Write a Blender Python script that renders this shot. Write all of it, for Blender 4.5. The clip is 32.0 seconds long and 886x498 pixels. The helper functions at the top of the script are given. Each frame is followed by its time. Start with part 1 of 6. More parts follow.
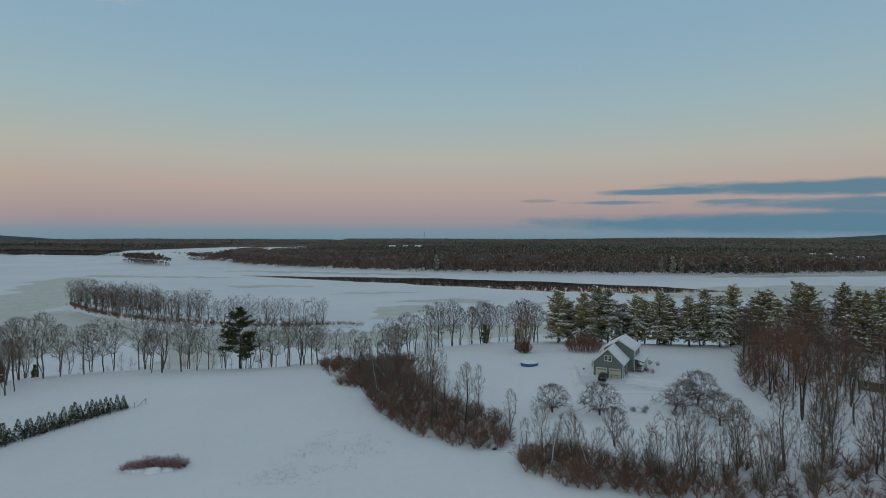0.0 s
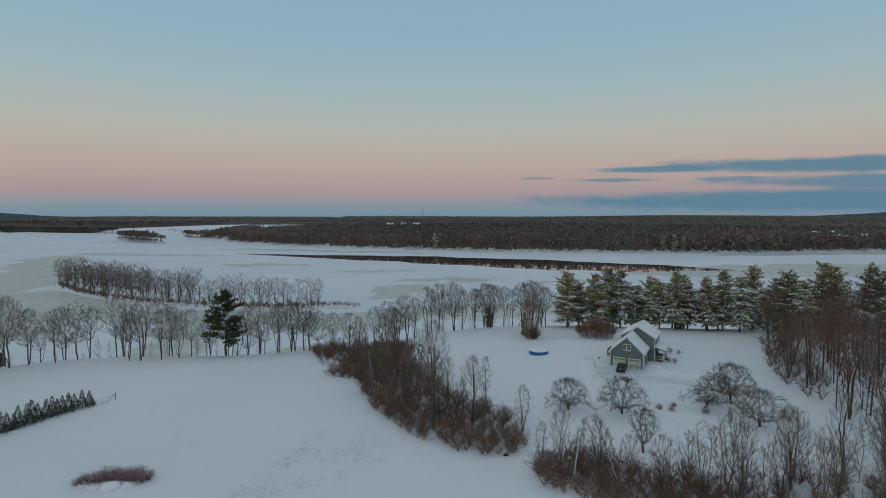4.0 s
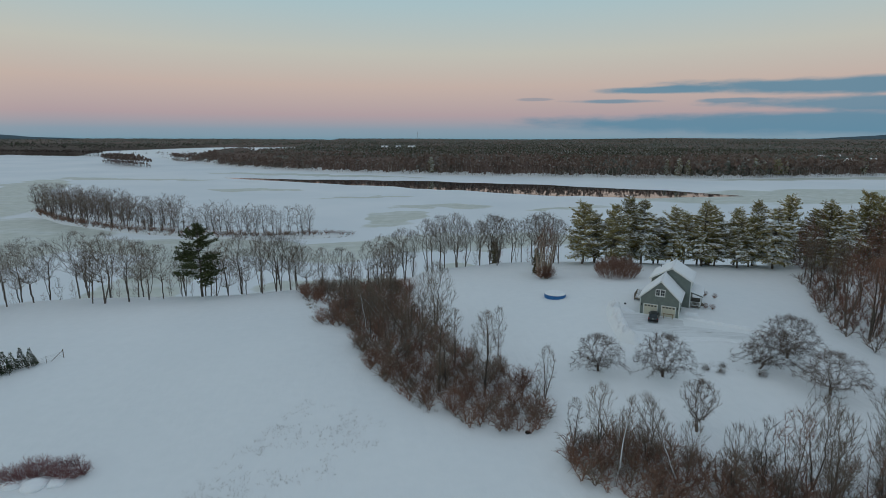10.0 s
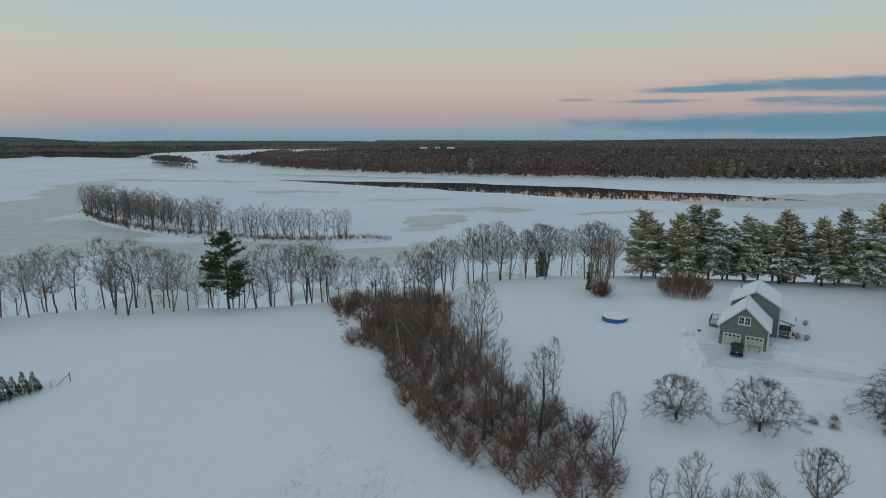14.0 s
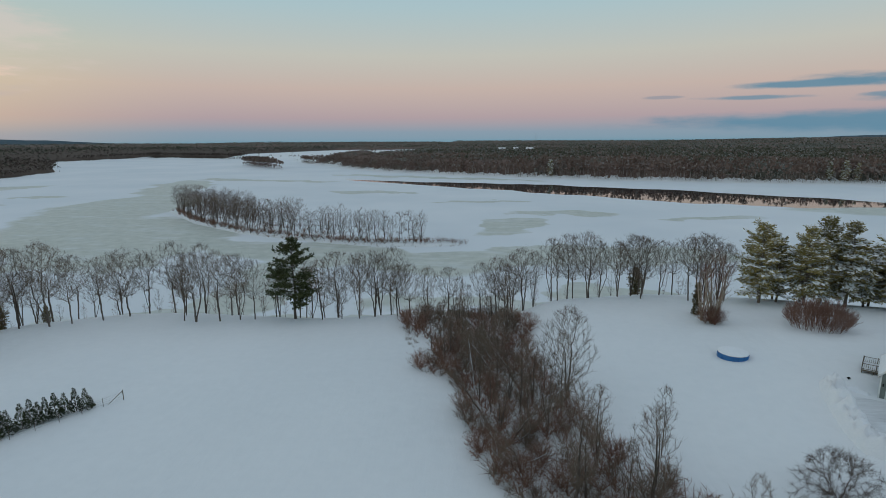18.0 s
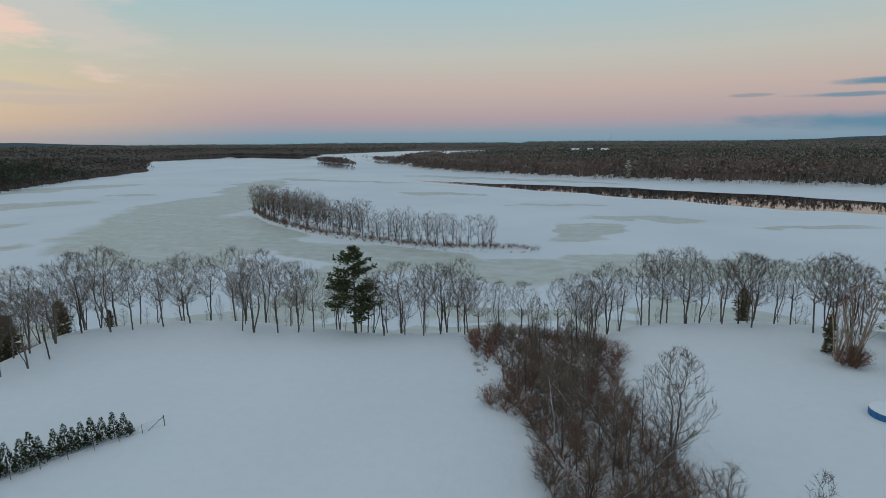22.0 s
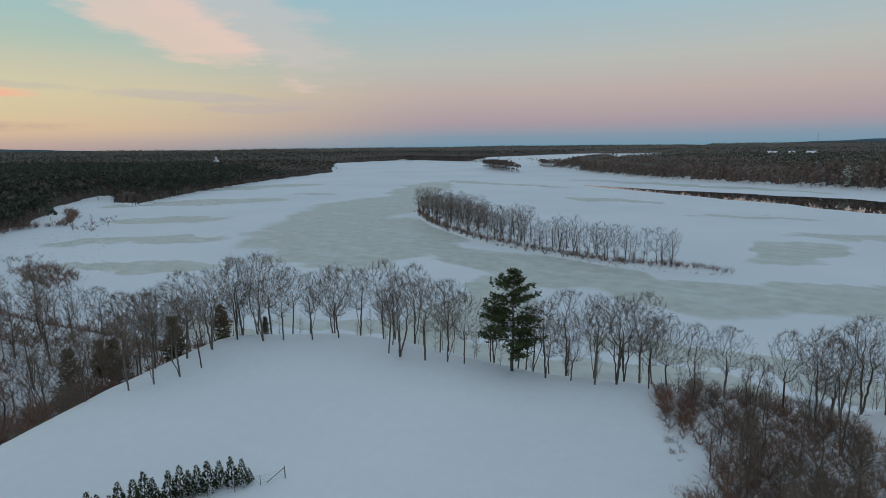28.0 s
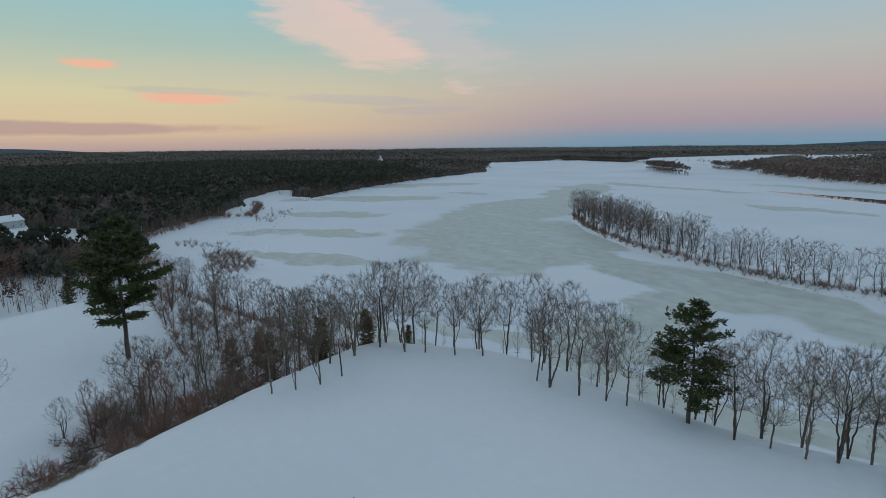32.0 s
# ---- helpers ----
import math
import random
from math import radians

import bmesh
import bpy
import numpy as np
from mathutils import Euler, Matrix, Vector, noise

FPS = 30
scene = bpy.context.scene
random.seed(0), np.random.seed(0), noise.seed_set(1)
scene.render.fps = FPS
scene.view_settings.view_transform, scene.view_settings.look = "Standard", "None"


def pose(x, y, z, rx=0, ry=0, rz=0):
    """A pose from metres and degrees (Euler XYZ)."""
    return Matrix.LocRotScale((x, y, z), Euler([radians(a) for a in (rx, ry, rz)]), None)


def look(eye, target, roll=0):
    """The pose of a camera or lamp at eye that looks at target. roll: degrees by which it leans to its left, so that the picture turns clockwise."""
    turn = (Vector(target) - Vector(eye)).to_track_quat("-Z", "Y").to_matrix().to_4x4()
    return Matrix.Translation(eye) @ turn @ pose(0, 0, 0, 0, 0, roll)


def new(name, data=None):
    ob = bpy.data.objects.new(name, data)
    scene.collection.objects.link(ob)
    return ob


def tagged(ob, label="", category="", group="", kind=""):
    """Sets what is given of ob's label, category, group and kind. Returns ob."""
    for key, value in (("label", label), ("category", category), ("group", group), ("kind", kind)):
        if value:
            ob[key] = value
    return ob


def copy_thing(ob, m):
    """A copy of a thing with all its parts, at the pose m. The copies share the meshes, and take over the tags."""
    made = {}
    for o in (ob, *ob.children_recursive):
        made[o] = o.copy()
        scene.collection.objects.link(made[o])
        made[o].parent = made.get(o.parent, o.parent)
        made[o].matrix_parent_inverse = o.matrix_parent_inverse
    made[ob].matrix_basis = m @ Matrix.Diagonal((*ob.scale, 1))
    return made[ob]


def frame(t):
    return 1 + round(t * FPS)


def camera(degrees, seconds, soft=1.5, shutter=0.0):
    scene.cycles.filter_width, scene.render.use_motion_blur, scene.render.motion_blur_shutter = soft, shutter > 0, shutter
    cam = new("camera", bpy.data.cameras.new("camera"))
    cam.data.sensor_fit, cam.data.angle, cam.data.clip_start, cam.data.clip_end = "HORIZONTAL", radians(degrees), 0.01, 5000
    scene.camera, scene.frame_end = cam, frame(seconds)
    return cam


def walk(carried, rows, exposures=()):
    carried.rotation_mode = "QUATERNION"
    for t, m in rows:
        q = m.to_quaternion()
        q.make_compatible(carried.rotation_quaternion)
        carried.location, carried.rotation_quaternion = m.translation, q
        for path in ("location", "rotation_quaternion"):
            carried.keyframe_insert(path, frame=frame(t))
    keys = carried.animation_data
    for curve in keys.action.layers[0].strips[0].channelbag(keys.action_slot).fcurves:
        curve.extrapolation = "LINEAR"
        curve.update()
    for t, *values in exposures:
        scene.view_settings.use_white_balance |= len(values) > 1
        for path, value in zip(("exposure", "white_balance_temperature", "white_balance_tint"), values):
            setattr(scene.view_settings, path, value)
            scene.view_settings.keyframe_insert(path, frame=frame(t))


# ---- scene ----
cam = camera(79.2, 32.0, 0.4)
PATH = [
    (0, (5.675, -13.005, 56.171), (5.88, -11.016, 56.129), 0.0),
    (0.5, (5.623, -11.508, 56.119), (5.829, -9.519, 56.08), 0.0),
    (1, (5.747, -9.946, 56.096), (5.952, -7.957, 56.057), 0.0),
    (1.5, (5.807, -8.37, 56.096), (6.014, -6.381, 56.057), -0.0),
    (2, (5.844, -6.826, 56.086), (6.051, -4.838, 56.048), -0.0),
    (2.5, (5.787, -5.338, 56.092), (5.996, -3.349, 56.054), -0.0),
    (3, (5.796, -3.775, 56.106), (6.007, -1.787, 56.054), 0.0),
    (3.5, (5.937, -1.938, 56.069), (6.149, 0.049, 55.981), -0.0),
    (5.5, (6.096, 4.543, 55.822), (6.309, 6.518, 55.592), 0.0),
    (6, (6.098, 6.132, 55.832), (6.312, 8.103, 55.566), 0.0),
    (6.5, (6.131, 7.72, 55.847), (6.346, 9.685, 55.545), 0.1),
    (7, (6.271, 9.443, 55.775), (6.487, 11.403, 55.437), 0.1),
    (7.5, (6.247, 10.886, 55.77), (6.464, 12.839, 55.398), 0.1),
    (8, (6.158, 12.288, 55.82), (6.377, 14.233, 55.412), 0.1),
    (8.5, (6.186, 13.871, 55.819), (6.407, 15.816, 55.411), 0.1),
    (9, (6.329, 15.459, 55.835), (6.551, 17.405, 55.427), 0.0),
    (9.5, (6.265, 16.993, 55.792), (6.489, 18.938, 55.385), 0.1),
    (10, (6.306, 18.502, 55.772), (6.531, 20.447, 55.366), 0.1),
    (10.5, (6.459, 20.111, 55.703), (6.685, 22.057, 55.299), 0.1),
    (11, (6.436, 21.601, 55.713), (6.657, 23.547, 55.309), 0.1),
    (11.5, (6.483, 23.191, 55.746), (6.698, 25.138, 55.343), 0.1),
    (12, (6.503, 24.675, 55.732), (6.703, 26.624, 55.331), 0.1),
    (12.5, (6.561, 26.235, 55.726), (6.737, 28.186, 55.325), 0.0),
    (13, (6.605, 27.817, 55.778), (6.754, 29.771, 55.376), -0.1),
    (13.5, (6.584, 29.392, 55.763), (6.702, 31.348, 55.361), -0.1),
    (14, (6.478, 30.864, 55.791), (6.562, 32.821, 55.39), -0.1),
    (14.5, (6.519, 32.341, 55.802), (6.566, 34.3, 55.401), -0.2),
    (16.5, (6.555, 38.442, 55.816), (6.454, 40.399, 55.417), -0.4),
    (17, (6.398, 39.943, 55.84), (6.265, 41.898, 55.441), -0.4),
    (17.5, (6.118, 41.55, 55.846), (5.952, 43.503, 55.448), -0.4),
    (18, (5.874, 43.004, 55.869), (5.677, 44.954, 55.47), -0.4),
    (18.5, (5.59, 44.472, 55.892), (5.364, 46.419, 55.494), -0.4),
    (19, (5.308, 45.919, 55.927), (5.052, 47.862, 55.529), -0.4),
    (19.5, (4.987, 47.506, 55.94), (4.7, 49.445, 55.543), -0.4),
    (20, (4.729, 48.947, 55.914), (4.414, 50.881, 55.518), -0.4),
    (20.5, (4.468, 50.347, 55.931), (4.123, 52.277, 55.536), -0.4),
    (21, (4.195, 51.758, 55.946), (3.821, 53.683, 55.551), -0.4),
    (21.5, (3.837, 53.27, 55.924), (3.431, 55.189, 55.529), -0.5),
    (22, (3.362, 54.785, 55.895), (2.915, 56.694, 55.501), -0.5),
    (22.5, (2.919, 56.253, 55.888), (2.425, 58.151, 55.496), -0.6),
    (23, (2.518, 57.753, 55.888), (1.978, 59.639, 55.498), -0.7),
    (23.5, (2.005, 59.225, 55.933), (1.42, 61.097, 55.543), -0.7),
    (24, (1.395, 60.686, 55.937), (0.765, 62.544, 55.549), -0.7),
    (24.5, (0.796, 62.143, 55.928), (0.122, 63.986, 55.541), -0.8),
    (25, (0.211, 63.557, 55.907), (-0.508, 65.383, 55.522), -0.8),
    (25.5, (-0.425, 64.924, 55.899), (-1.19, 66.731, 55.514), -0.8),
    (27.5, (-3.069, 70.041, 56.105), (-4.016, 71.761, 55.726), -0.8),
    (28, (-3.886, 71.325, 56.152), (-4.882, 73.017, 55.773), -0.7),
    (28.5, (-4.726, 72.511, 56.161), (-5.784, 74.166, 55.785), -0.6),
    (29, (-5.548, 73.63, 56.161), (-6.667, 75.245, 55.786), -0.6),
    (29.5, (-6.406, 74.738, 56.178), (-7.578, 76.314, 55.804), -0.5),
    (30, (-7.277, 75.82, 56.189), (-8.502, 77.357, 55.816), -0.5),
    (30.5, (-8.199, 76.867, 56.237), (-9.478, 78.359, 55.864), -0.5),
    (31, (-9.179, 77.758, 56.294), (-10.512, 79.202, 55.922), -0.4),
    (31.5, (-10.168, 78.634, 56.371), (-11.559, 80.022, 55.998), -0.6),
    (32, (-11.12, 79.661, 56.487), (-12.549, 81.009, 56.113), -0.6),
]
EXPOSURES = [(0, -0.01, 6570, 10), (3, 0.02, 6570, 10), (8, 0.19, 6590, 10), (16, 0.28, 6580, 10), (25, 0.21, 6420, 10), (32, 0.14, 6130, 10)]
walk(cam, [(t, look(eye, target, roll)) for t, eye, target, roll in PATH], EXPOSURES)

# ---- sky and light ----
def lk(nt, a, b):
    nt.links.new(a, b)


def nd(nt, kind, **kw):
    n = nt.nodes.new(kind)
    for k, v in kw.items():
        n.inputs[k].default_value = v
    return n


def maths(nt, op, a, b=None, c=None, clamp=False):
    n = nt.nodes.new("ShaderNodeMath")
    n.operation, n.use_clamp = op, clamp
    for i, v in enumerate((a, b, c)):
        if v is None:
            continue
        if isinstance(v, (int, float)):
            n.inputs[i].default_value = v
        else:
            lk(nt, v, n.inputs[i])
    return n.outputs[0]


def ramp(nt, fac, stops, ease="LINEAR"):
    n = nt.nodes.new("ShaderNodeValToRGB")
    n.color_ramp.interpolation = ease
    e = n.color_ramp.elements
    while len(e) < len(stops):
        e.new(0.5)
    for el, (p, c) in zip(e, stops):
        el.position = p
        el.color = (*c, 1) if len(c) == 3 else c
    lk(nt, fac, n.inputs[0])
    return n.outputs[0]


def mixc(nt, fac, a, b, kind="MIX"):
    n = nt.nodes.new("ShaderNodeMix")
    n.data_type, n.blend_type = "RGBA", kind
    for sock, v in ((n.inputs[0], fac), (n.inputs[6], a), (n.inputs[7], b)):
        if isinstance(v, (int, float)):
            sock.default_value = v
        elif isinstance(v, tuple):
            sock.default_value = (*v, 1)
        else:
            lk(nt, v, sock)
    return n.outputs[2]


def noise_sky(nt, vec):
    n = nd(nt, "ShaderNodeTexNoise", Scale=1.0, Detail=4.0, Roughness=0.6)
    lk(nt, vec, n.inputs["Vector"])
    return n.outputs[0]


def sky_world():
    """Twilight sky: blue overhead, pale and rose bands low down, warm towards the west, a few clouds."""
    w = bpy.data.worlds.new("twilight")
    w.use_nodes = True
    scene.world = w
    nt = w.node_tree
    nt.nodes.clear()
    out, bg = nt.nodes.new("ShaderNodeOutputWorld"), nt.nodes.new("ShaderNodeBackground")
    co = nt.nodes.new("ShaderNodeTexCoord")
    sep = nt.nodes.new("ShaderNodeSeparateXYZ")
    lk(nt, co.outputs["Generated"], sep.inputs[0])
    x, y, z = sep.outputs
    up = maths(nt, "MAXIMUM", z, 0.0)
    # height above the horizon, roots spread the low bands
    el = maths(nt, "POWER", up, 0.5)
    east = ramp(nt, el, [
        (0.0, (0.15, 0.255, 0.325)), (0.12, (0.20, 0.27, 0.335)), (0.20, (0.352, 0.285, 0.305)), (0.30, (0.448, 0.365, 0.33)),
        (0.38, (0.43, 0.435, 0.395)), (0.47, (0.325, 0.44, 0.475)), (0.56, (0.26, 0.405, 0.51)), (0.66, (0.225, 0.375, 0.50)), (0.76, (0.285, 0.375, 0.445)), (1.0, (0.35, 0.385, 0.425))])
    west = ramp(nt, el, [
        (0.0, (0.39, 0.29, 0.26)), (0.10, (0.49, 0.345, 0.28)), (0.18, (0.65, 0.465, 0.275)), (0.30, (0.61, 0.54, 0.32)), (0.41, (0.375, 0.475, 0.40)),
        (0.515, (0.25, 0.465, 0.50)), (0.66, (0.215, 0.375, 0.48)), (0.76, (0.285, 0.375, 0.445)), (1.0, (0.35, 0.385, 0.425))])
    # azimuth towards the west
    ln = maths(nt, "SQRT", maths(nt, "ADD", maths(nt, "MULTIPLY", x, x), maths(nt, "MULTIPLY", y, y)))
    side = maths(nt, "DIVIDE", maths(nt, "ADD", maths(nt, "MULTIPLY", x, -0.985), maths(nt, "MULTIPLY", y, -0.17)), maths(nt, "ADD", ln, 1e-4))
    warm = nt.nodes.new("ShaderNodeMapRange")
    warm.interpolation_type = "SMOOTHSTEP"
    warm.inputs[1].default_value, warm.inputs[2].default_value = 0.3, 0.97
    lk(nt, side, warm.inputs[0])
    col = mixc(nt, warm.outputs[0], east, west)
    az = maths(nt, "ARCTAN2", x, y)
    # clouds: ragged patches, each at its bearing and height (sine), with half length, half height and lean
    cmb = nt.nodes.new("ShaderNodeCombineXYZ")
    lk(nt, az, cmb.inputs[0])
    lk(nt, z, cmb.inputs[1])
    stretch = nt.nodes.new("ShaderNodeMapping")
    stretch.inputs["Scale"].default_value = (5.0, 26.0, 1.0)
    lk(nt, cmb.outputs[0], stretch.inputs[0])
    rag = nd(nt, "ShaderNodeTexNoise", Scale=1.0, Detail=6.0, Roughness=0.6)
    lk(nt, stretch.outputs[0], rag.inputs["Vector"])
    fine = nt.nodes.new("ShaderNodeMapping")
    fine.inputs["Scale"].default_value = (16.0, 70.0, 1.0)
    lk(nt, cmb.outputs[0], fine.inputs[0])
    wisp = noise_sky(nt, fine.outputs[0])
    CLOUDS = [
        (0.49, 0.079, 0.11, 0.0065, 0.0, 0.55, (0.11, 0.215, 0.295), 0.95), (0.74, 0.076, 0.25, 0.013, -0.035, 0.5, (0.105, 0.21, 0.29), 0.95),
        (0.41, 0.062, 0.085, 0.0045, -0.01, 0.6, (0.13, 0.22, 0.295), 0.85), (0.80, 0.049, 0.22, 0.012, -0.025, 0.55, (0.11, 0.215, 0.295), 0.9),
        (0.28, 0.067, 0.03, 0.003, 0.0, 0.6, (0.22, 0.24, 0.285), 0.7), (0.85, 0.023, 0.62, 0.020, -0.004, 0.4, (0.10, 0.21, 0.295), 0.95),
        (0.60, 0.060, 0.05, 0.004, 0.0, 0.6, (0.13, 0.22, 0.295), 0.8),
        (-0.90, 0.22, 0.20, 0.075, -0.42, 0.8, (0.56, 0.48, 0.45), 0.5), (-1.0, 0.205, 0.20, 0.055, -0.40, 0.85, (0.8, 0.53, 0.42), 0.6),
        (-1.37, 0.128, 0.04, 0.007, 0.0, 0.7, (0.85, 0.42, 0.26), 0.85), (-1.24, 0.082, 0.07, 0.010, 0.0, 0.7, (0.83, 0.40, 0.28), 0.8),
        (-1.24, 0.094, 0.12, 0.006, -0.02, 0.9, (0.42, 0.38, 0.36), 0.4), (-0.93, 0.083, 0.16, 0.009, -0.02, 0.9, (0.42, 0.38, 0.38), 0.5),
        (-0.86, 0.066, 0.10, 0.008, 0.02, 0.7, (0.42, 0.36, 0.37), 0.4), (-1.55, 0.034, 0.42, 0.012, 0.0, 0.5, (0.40, 0.27, 0.25), 0.75),
        (-1.15, 0.115, 0.28, 0.03, -0.05, 0.9, (0.58, 0.48, 0.36), 0.2), (-0.55, 0.36, 0.14, 0.03, 0.1, 0.9, (0.55, 0.45, 0.42), 0.4),
    ]
    for ca, cz, ra, rz, lean, rough, colour, strength in CLOUDS:
        dx = maths(nt, "SUBTRACT", az, ca)
        dz = maths(nt, "SUBTRACT", maths(nt, "SUBTRACT", z, cz), maths(nt, "MULTIPLY", dx, lean))
        u, v = maths(nt, "DIVIDE", dx, ra), maths(nt, "DIVIDE", dz, rz)
        q = maths(nt, "SQRT", maths(nt, "ADD", maths(nt, "MULTIPLY", u, u), maths(nt, "MULTIPLY", v, v)))
        q = maths(nt, "ADD", q, maths(nt, "MULTIPLY", maths(nt, "SUBTRACT", rag.outputs[0], 0.5), rough * 2.6))
        q = maths(nt, "ADD", q, maths(nt, "MULTIPLY", maths(nt, "SUBTRACT", wisp, 0.5), rough * 0.9))
        k = nt.nodes.new("ShaderNodeMapRange")
        k.interpolation_type = "SMOOTHSTEP"
        k.inputs[1].default_value, k.inputs[2].default_value, k.inputs[3].default_value, k.inputs[4].default_value = 0.55, 1.15, strength, 0.0
        lk(nt, q, k.inputs[0])
        col = mixc(nt, k.outputs[0], col, colour)
    lk(nt, col, bg.inputs[0])
    bg.inputs[1].default_value = 1.0
    lk(nt, bg.outputs[0], out.inputs[0])


sky_world()
sun = new("sun", bpy.data.lights.new("sun", "SUN"))
sun.data.energy, sun.data.angle, sun.data.color = 0.12, radians(25), (1.0, 0.8, 0.65)
sun.matrix_world = look((-100, -20, 30), (0, 0, 0))

# ---- materials ----
def material(name, build, rough=0.9, spec=0.25, metal=0.0):
    m = bpy.data.materials.new(name)
    m.use_nodes = True
    nt = m.node_tree
    b = nt.nodes["Principled BSDF"]
    b.inputs["Roughness"].default_value = rough
    b.inputs["Specular IOR Level"].default_value = spec
    b.inputs["Metallic"].default_value = metal
    if isinstance(build, tuple):
        b.inputs["Base Color"].default_value = (*build, 1)
    else:
        build(nt, b)
    return m


def coords(nt, which="Object"):
    return nt.nodes.new("ShaderNodeTexCoord").outputs[which]


def noise_of(nt, vec, scale, detail=3.0, rough=0.55):
    n = nd(nt, "ShaderNodeTexNoise", Scale=scale, Detail=detail, Roughness=rough)
    if vec is not None:
        lk(nt, vec, n.inputs["Vector"])
    return n.outputs[0]


def bump(nt, b, height, strength=0.3, dist=0.1):
    n = nd(nt, "ShaderNodeBump", Strength=strength, Distance=dist)
    lk(nt, height, n.inputs["Height"])
    lk(nt, n.outputs[0], b.inputs["Normal"])


def varied(a, b2, scale, scale2=None, per_object=0.0, bumps=0.0, dist=0.02):
    """Two tones broken by noise at two scales, and from object to object."""
    def build(nt, b):
        v = coords(nt)
        f = noise_of(nt, v, scale, 4.0)
        if scale2:
            f = maths(nt, "MULTIPLY_ADD", noise_of(nt, v, scale2, 2.0), 0.5, maths(nt, "MULTIPLY", f, 0.5))
        if per_object:
            inf = nt.nodes.new("ShaderNodeObjectInfo")
            f = maths(nt, "ADD", f, maths(nt, "MULTIPLY", maths(nt, "SUBTRACT", inf.outputs["Random"], 0.5), per_object))
        c = ramp(nt, f, [(0.3, a), (0.7, b2)])
        lk(nt, c, b.inputs["Base Color"])
        if bumps:
            bump(nt, b, f, bumps, dist)
    return build


def snowy(a, b2, scale, low=0.55, high=0.8, per_island=False, amount=1.0):
    """Bark or wood with snow lying on what faces up."""
    def build(nt, b):
        v = coords(nt)
        f = noise_of(nt, v, scale, 3.0)
        inf = nt.nodes.new("ShaderNodeObjectInfo")
        f2 = maths(nt, "ADD", f, maths(nt, "MULTIPLY", maths(nt, "SUBTRACT", inf.outputs["Random"], 0.5), 0.5))
        c = ramp(nt, f2, [(0.25, a), (0.75, b2)])
        g = nt.nodes.new("ShaderNodeNewGeometry")
        s = nt.nodes.new("ShaderNodeSeparateXYZ")
        lk(nt, g.outputs["Normal"], s.inputs[0])
        m = nt.nodes.new("ShaderNodeMapRange")
        m.inputs[1].default_value, m.inputs[2].default_value = low, high
        lk(nt, maths(nt, "ADD", s.outputs[2], maths(nt, "MULTIPLY", maths(nt, "SUBTRACT", f, 0.5), 0.6)), m.inputs[0])
        lk(nt, mixc(nt, maths(nt, "MULTIPLY", m.outputs[0], amount), c, (0.78, 0.80, 0.84)), b.inputs["Base Color"])
    return build


def island_tones(stops, soft=0.0):
    """A tone drawn for every loose piece of a joined mesh."""
    def build(nt, b):
        g = nt.nodes.new("ShaderNodeNewGeometry")
        f = g.outputs["Random Per Island"]
        c = ramp(nt, f, stops, "CONSTANT" if not soft else "LINEAR")
        lk(nt, c, b.inputs["Base Color"])
    return build


def snow_ground(nt, b):
    v = coords(nt)
    big = noise_of(nt, v, 0.02, 3.0)
    small = noise_of(nt, v, 0.6, 4.0)
    c = ramp(nt, maths(nt, "MULTIPLY_ADD", big, 0.7, maths(nt, "MULTIPLY", small, 0.3)), [(0.3, (0.745, 0.768, 0.79)), (0.7, (0.83, 0.845, 0.862))])
    lk(nt, c, b.inputs["Base Color"])
    drift = nt.nodes.new("ShaderNodeMapping")
    drift.inputs["Scale"].default_value = (0.5, 0.12, 0.5)
    drift.inputs["Rotation"].default_value = (0, 0, 0.5)
    lk(nt, v, drift.inputs[0])
    h = maths(nt, "ADD", noise_of(nt, drift.outputs[0], 1.0, 4.0), maths(nt, "MULTIPLY", small, 0.4))
    bump(nt, b, h, 0.8, 0.2)


SNOW = material("snow", snow_ground, 0.75, 0.2)
SNOW_SOFT = material("settled_snow", varied((0.80, 0.82, 0.85), (0.88, 0.89, 0.91), 1.5, 6.0, 0.0, 0.4, 0.05), 0.75, 0.2)
BARK = material("grey_bark", snowy((0.09, 0.074, 0.062), (0.2, 0.165, 0.14), 2.0, 0.6, 1.0, amount=0.75), 0.95, 0.1)
TWIG = material("brown_twigs", snowy((0.13, 0.098, 0.074), (0.225, 0.172, 0.13), 0.6, 0.75, 1.2, amount=0.25), 0.95, 0.1)
RED_TWIG = material("red_brown_twigs", snowy((0.17, 0.085, 0.06), (0.28, 0.155, 0.112), 0.5, 0.75, 1.2, amount=0.3), 0.95, 0.1)
THICKET = material("thicket_twigs", snowy((0.165, 0.09, 0.063), (0.27, 0.16, 0.112), 0.4, 0.7, 1.15, amount=0.35), 0.95, 0.1)
GREY_TWIG = material("grey_tan_twigs", snowy((0.14, 0.11, 0.085), (0.24, 0.195, 0.155), 0.6, 0.75, 1.2, amount=0.3), 0.95, 0.1)
ISLE_TWIG = material("tan_brown_twigs", snowy((0.16, 0.115, 0.088), (0.28, 0.21, 0.165), 0.2, 0.75, 1.2, amount=0.3), 0.95, 0.1)
SNOWY_BARK = material("snow_lined_bark", snowy((0.10, 0.075, 0.06), (0.18, 0.14, 0.115), 2.0, 0.1, 0.6, amount=0.95), 0.95, 0.1)
NEEDLE = material("pine_needles", snowy((0.19, 0.16, 0.055), (0.39, 0.325, 0.125), 0.5, 0.6, 1.1, amount=0.45), 0.8, 0.2)
NEEDLE_DARK = material("dark_needles", varied((0.052, 0.062, 0.026), (0.145, 0.155, 0.062), 0.5, 3.0, 0.3), 0.8, 0.2)
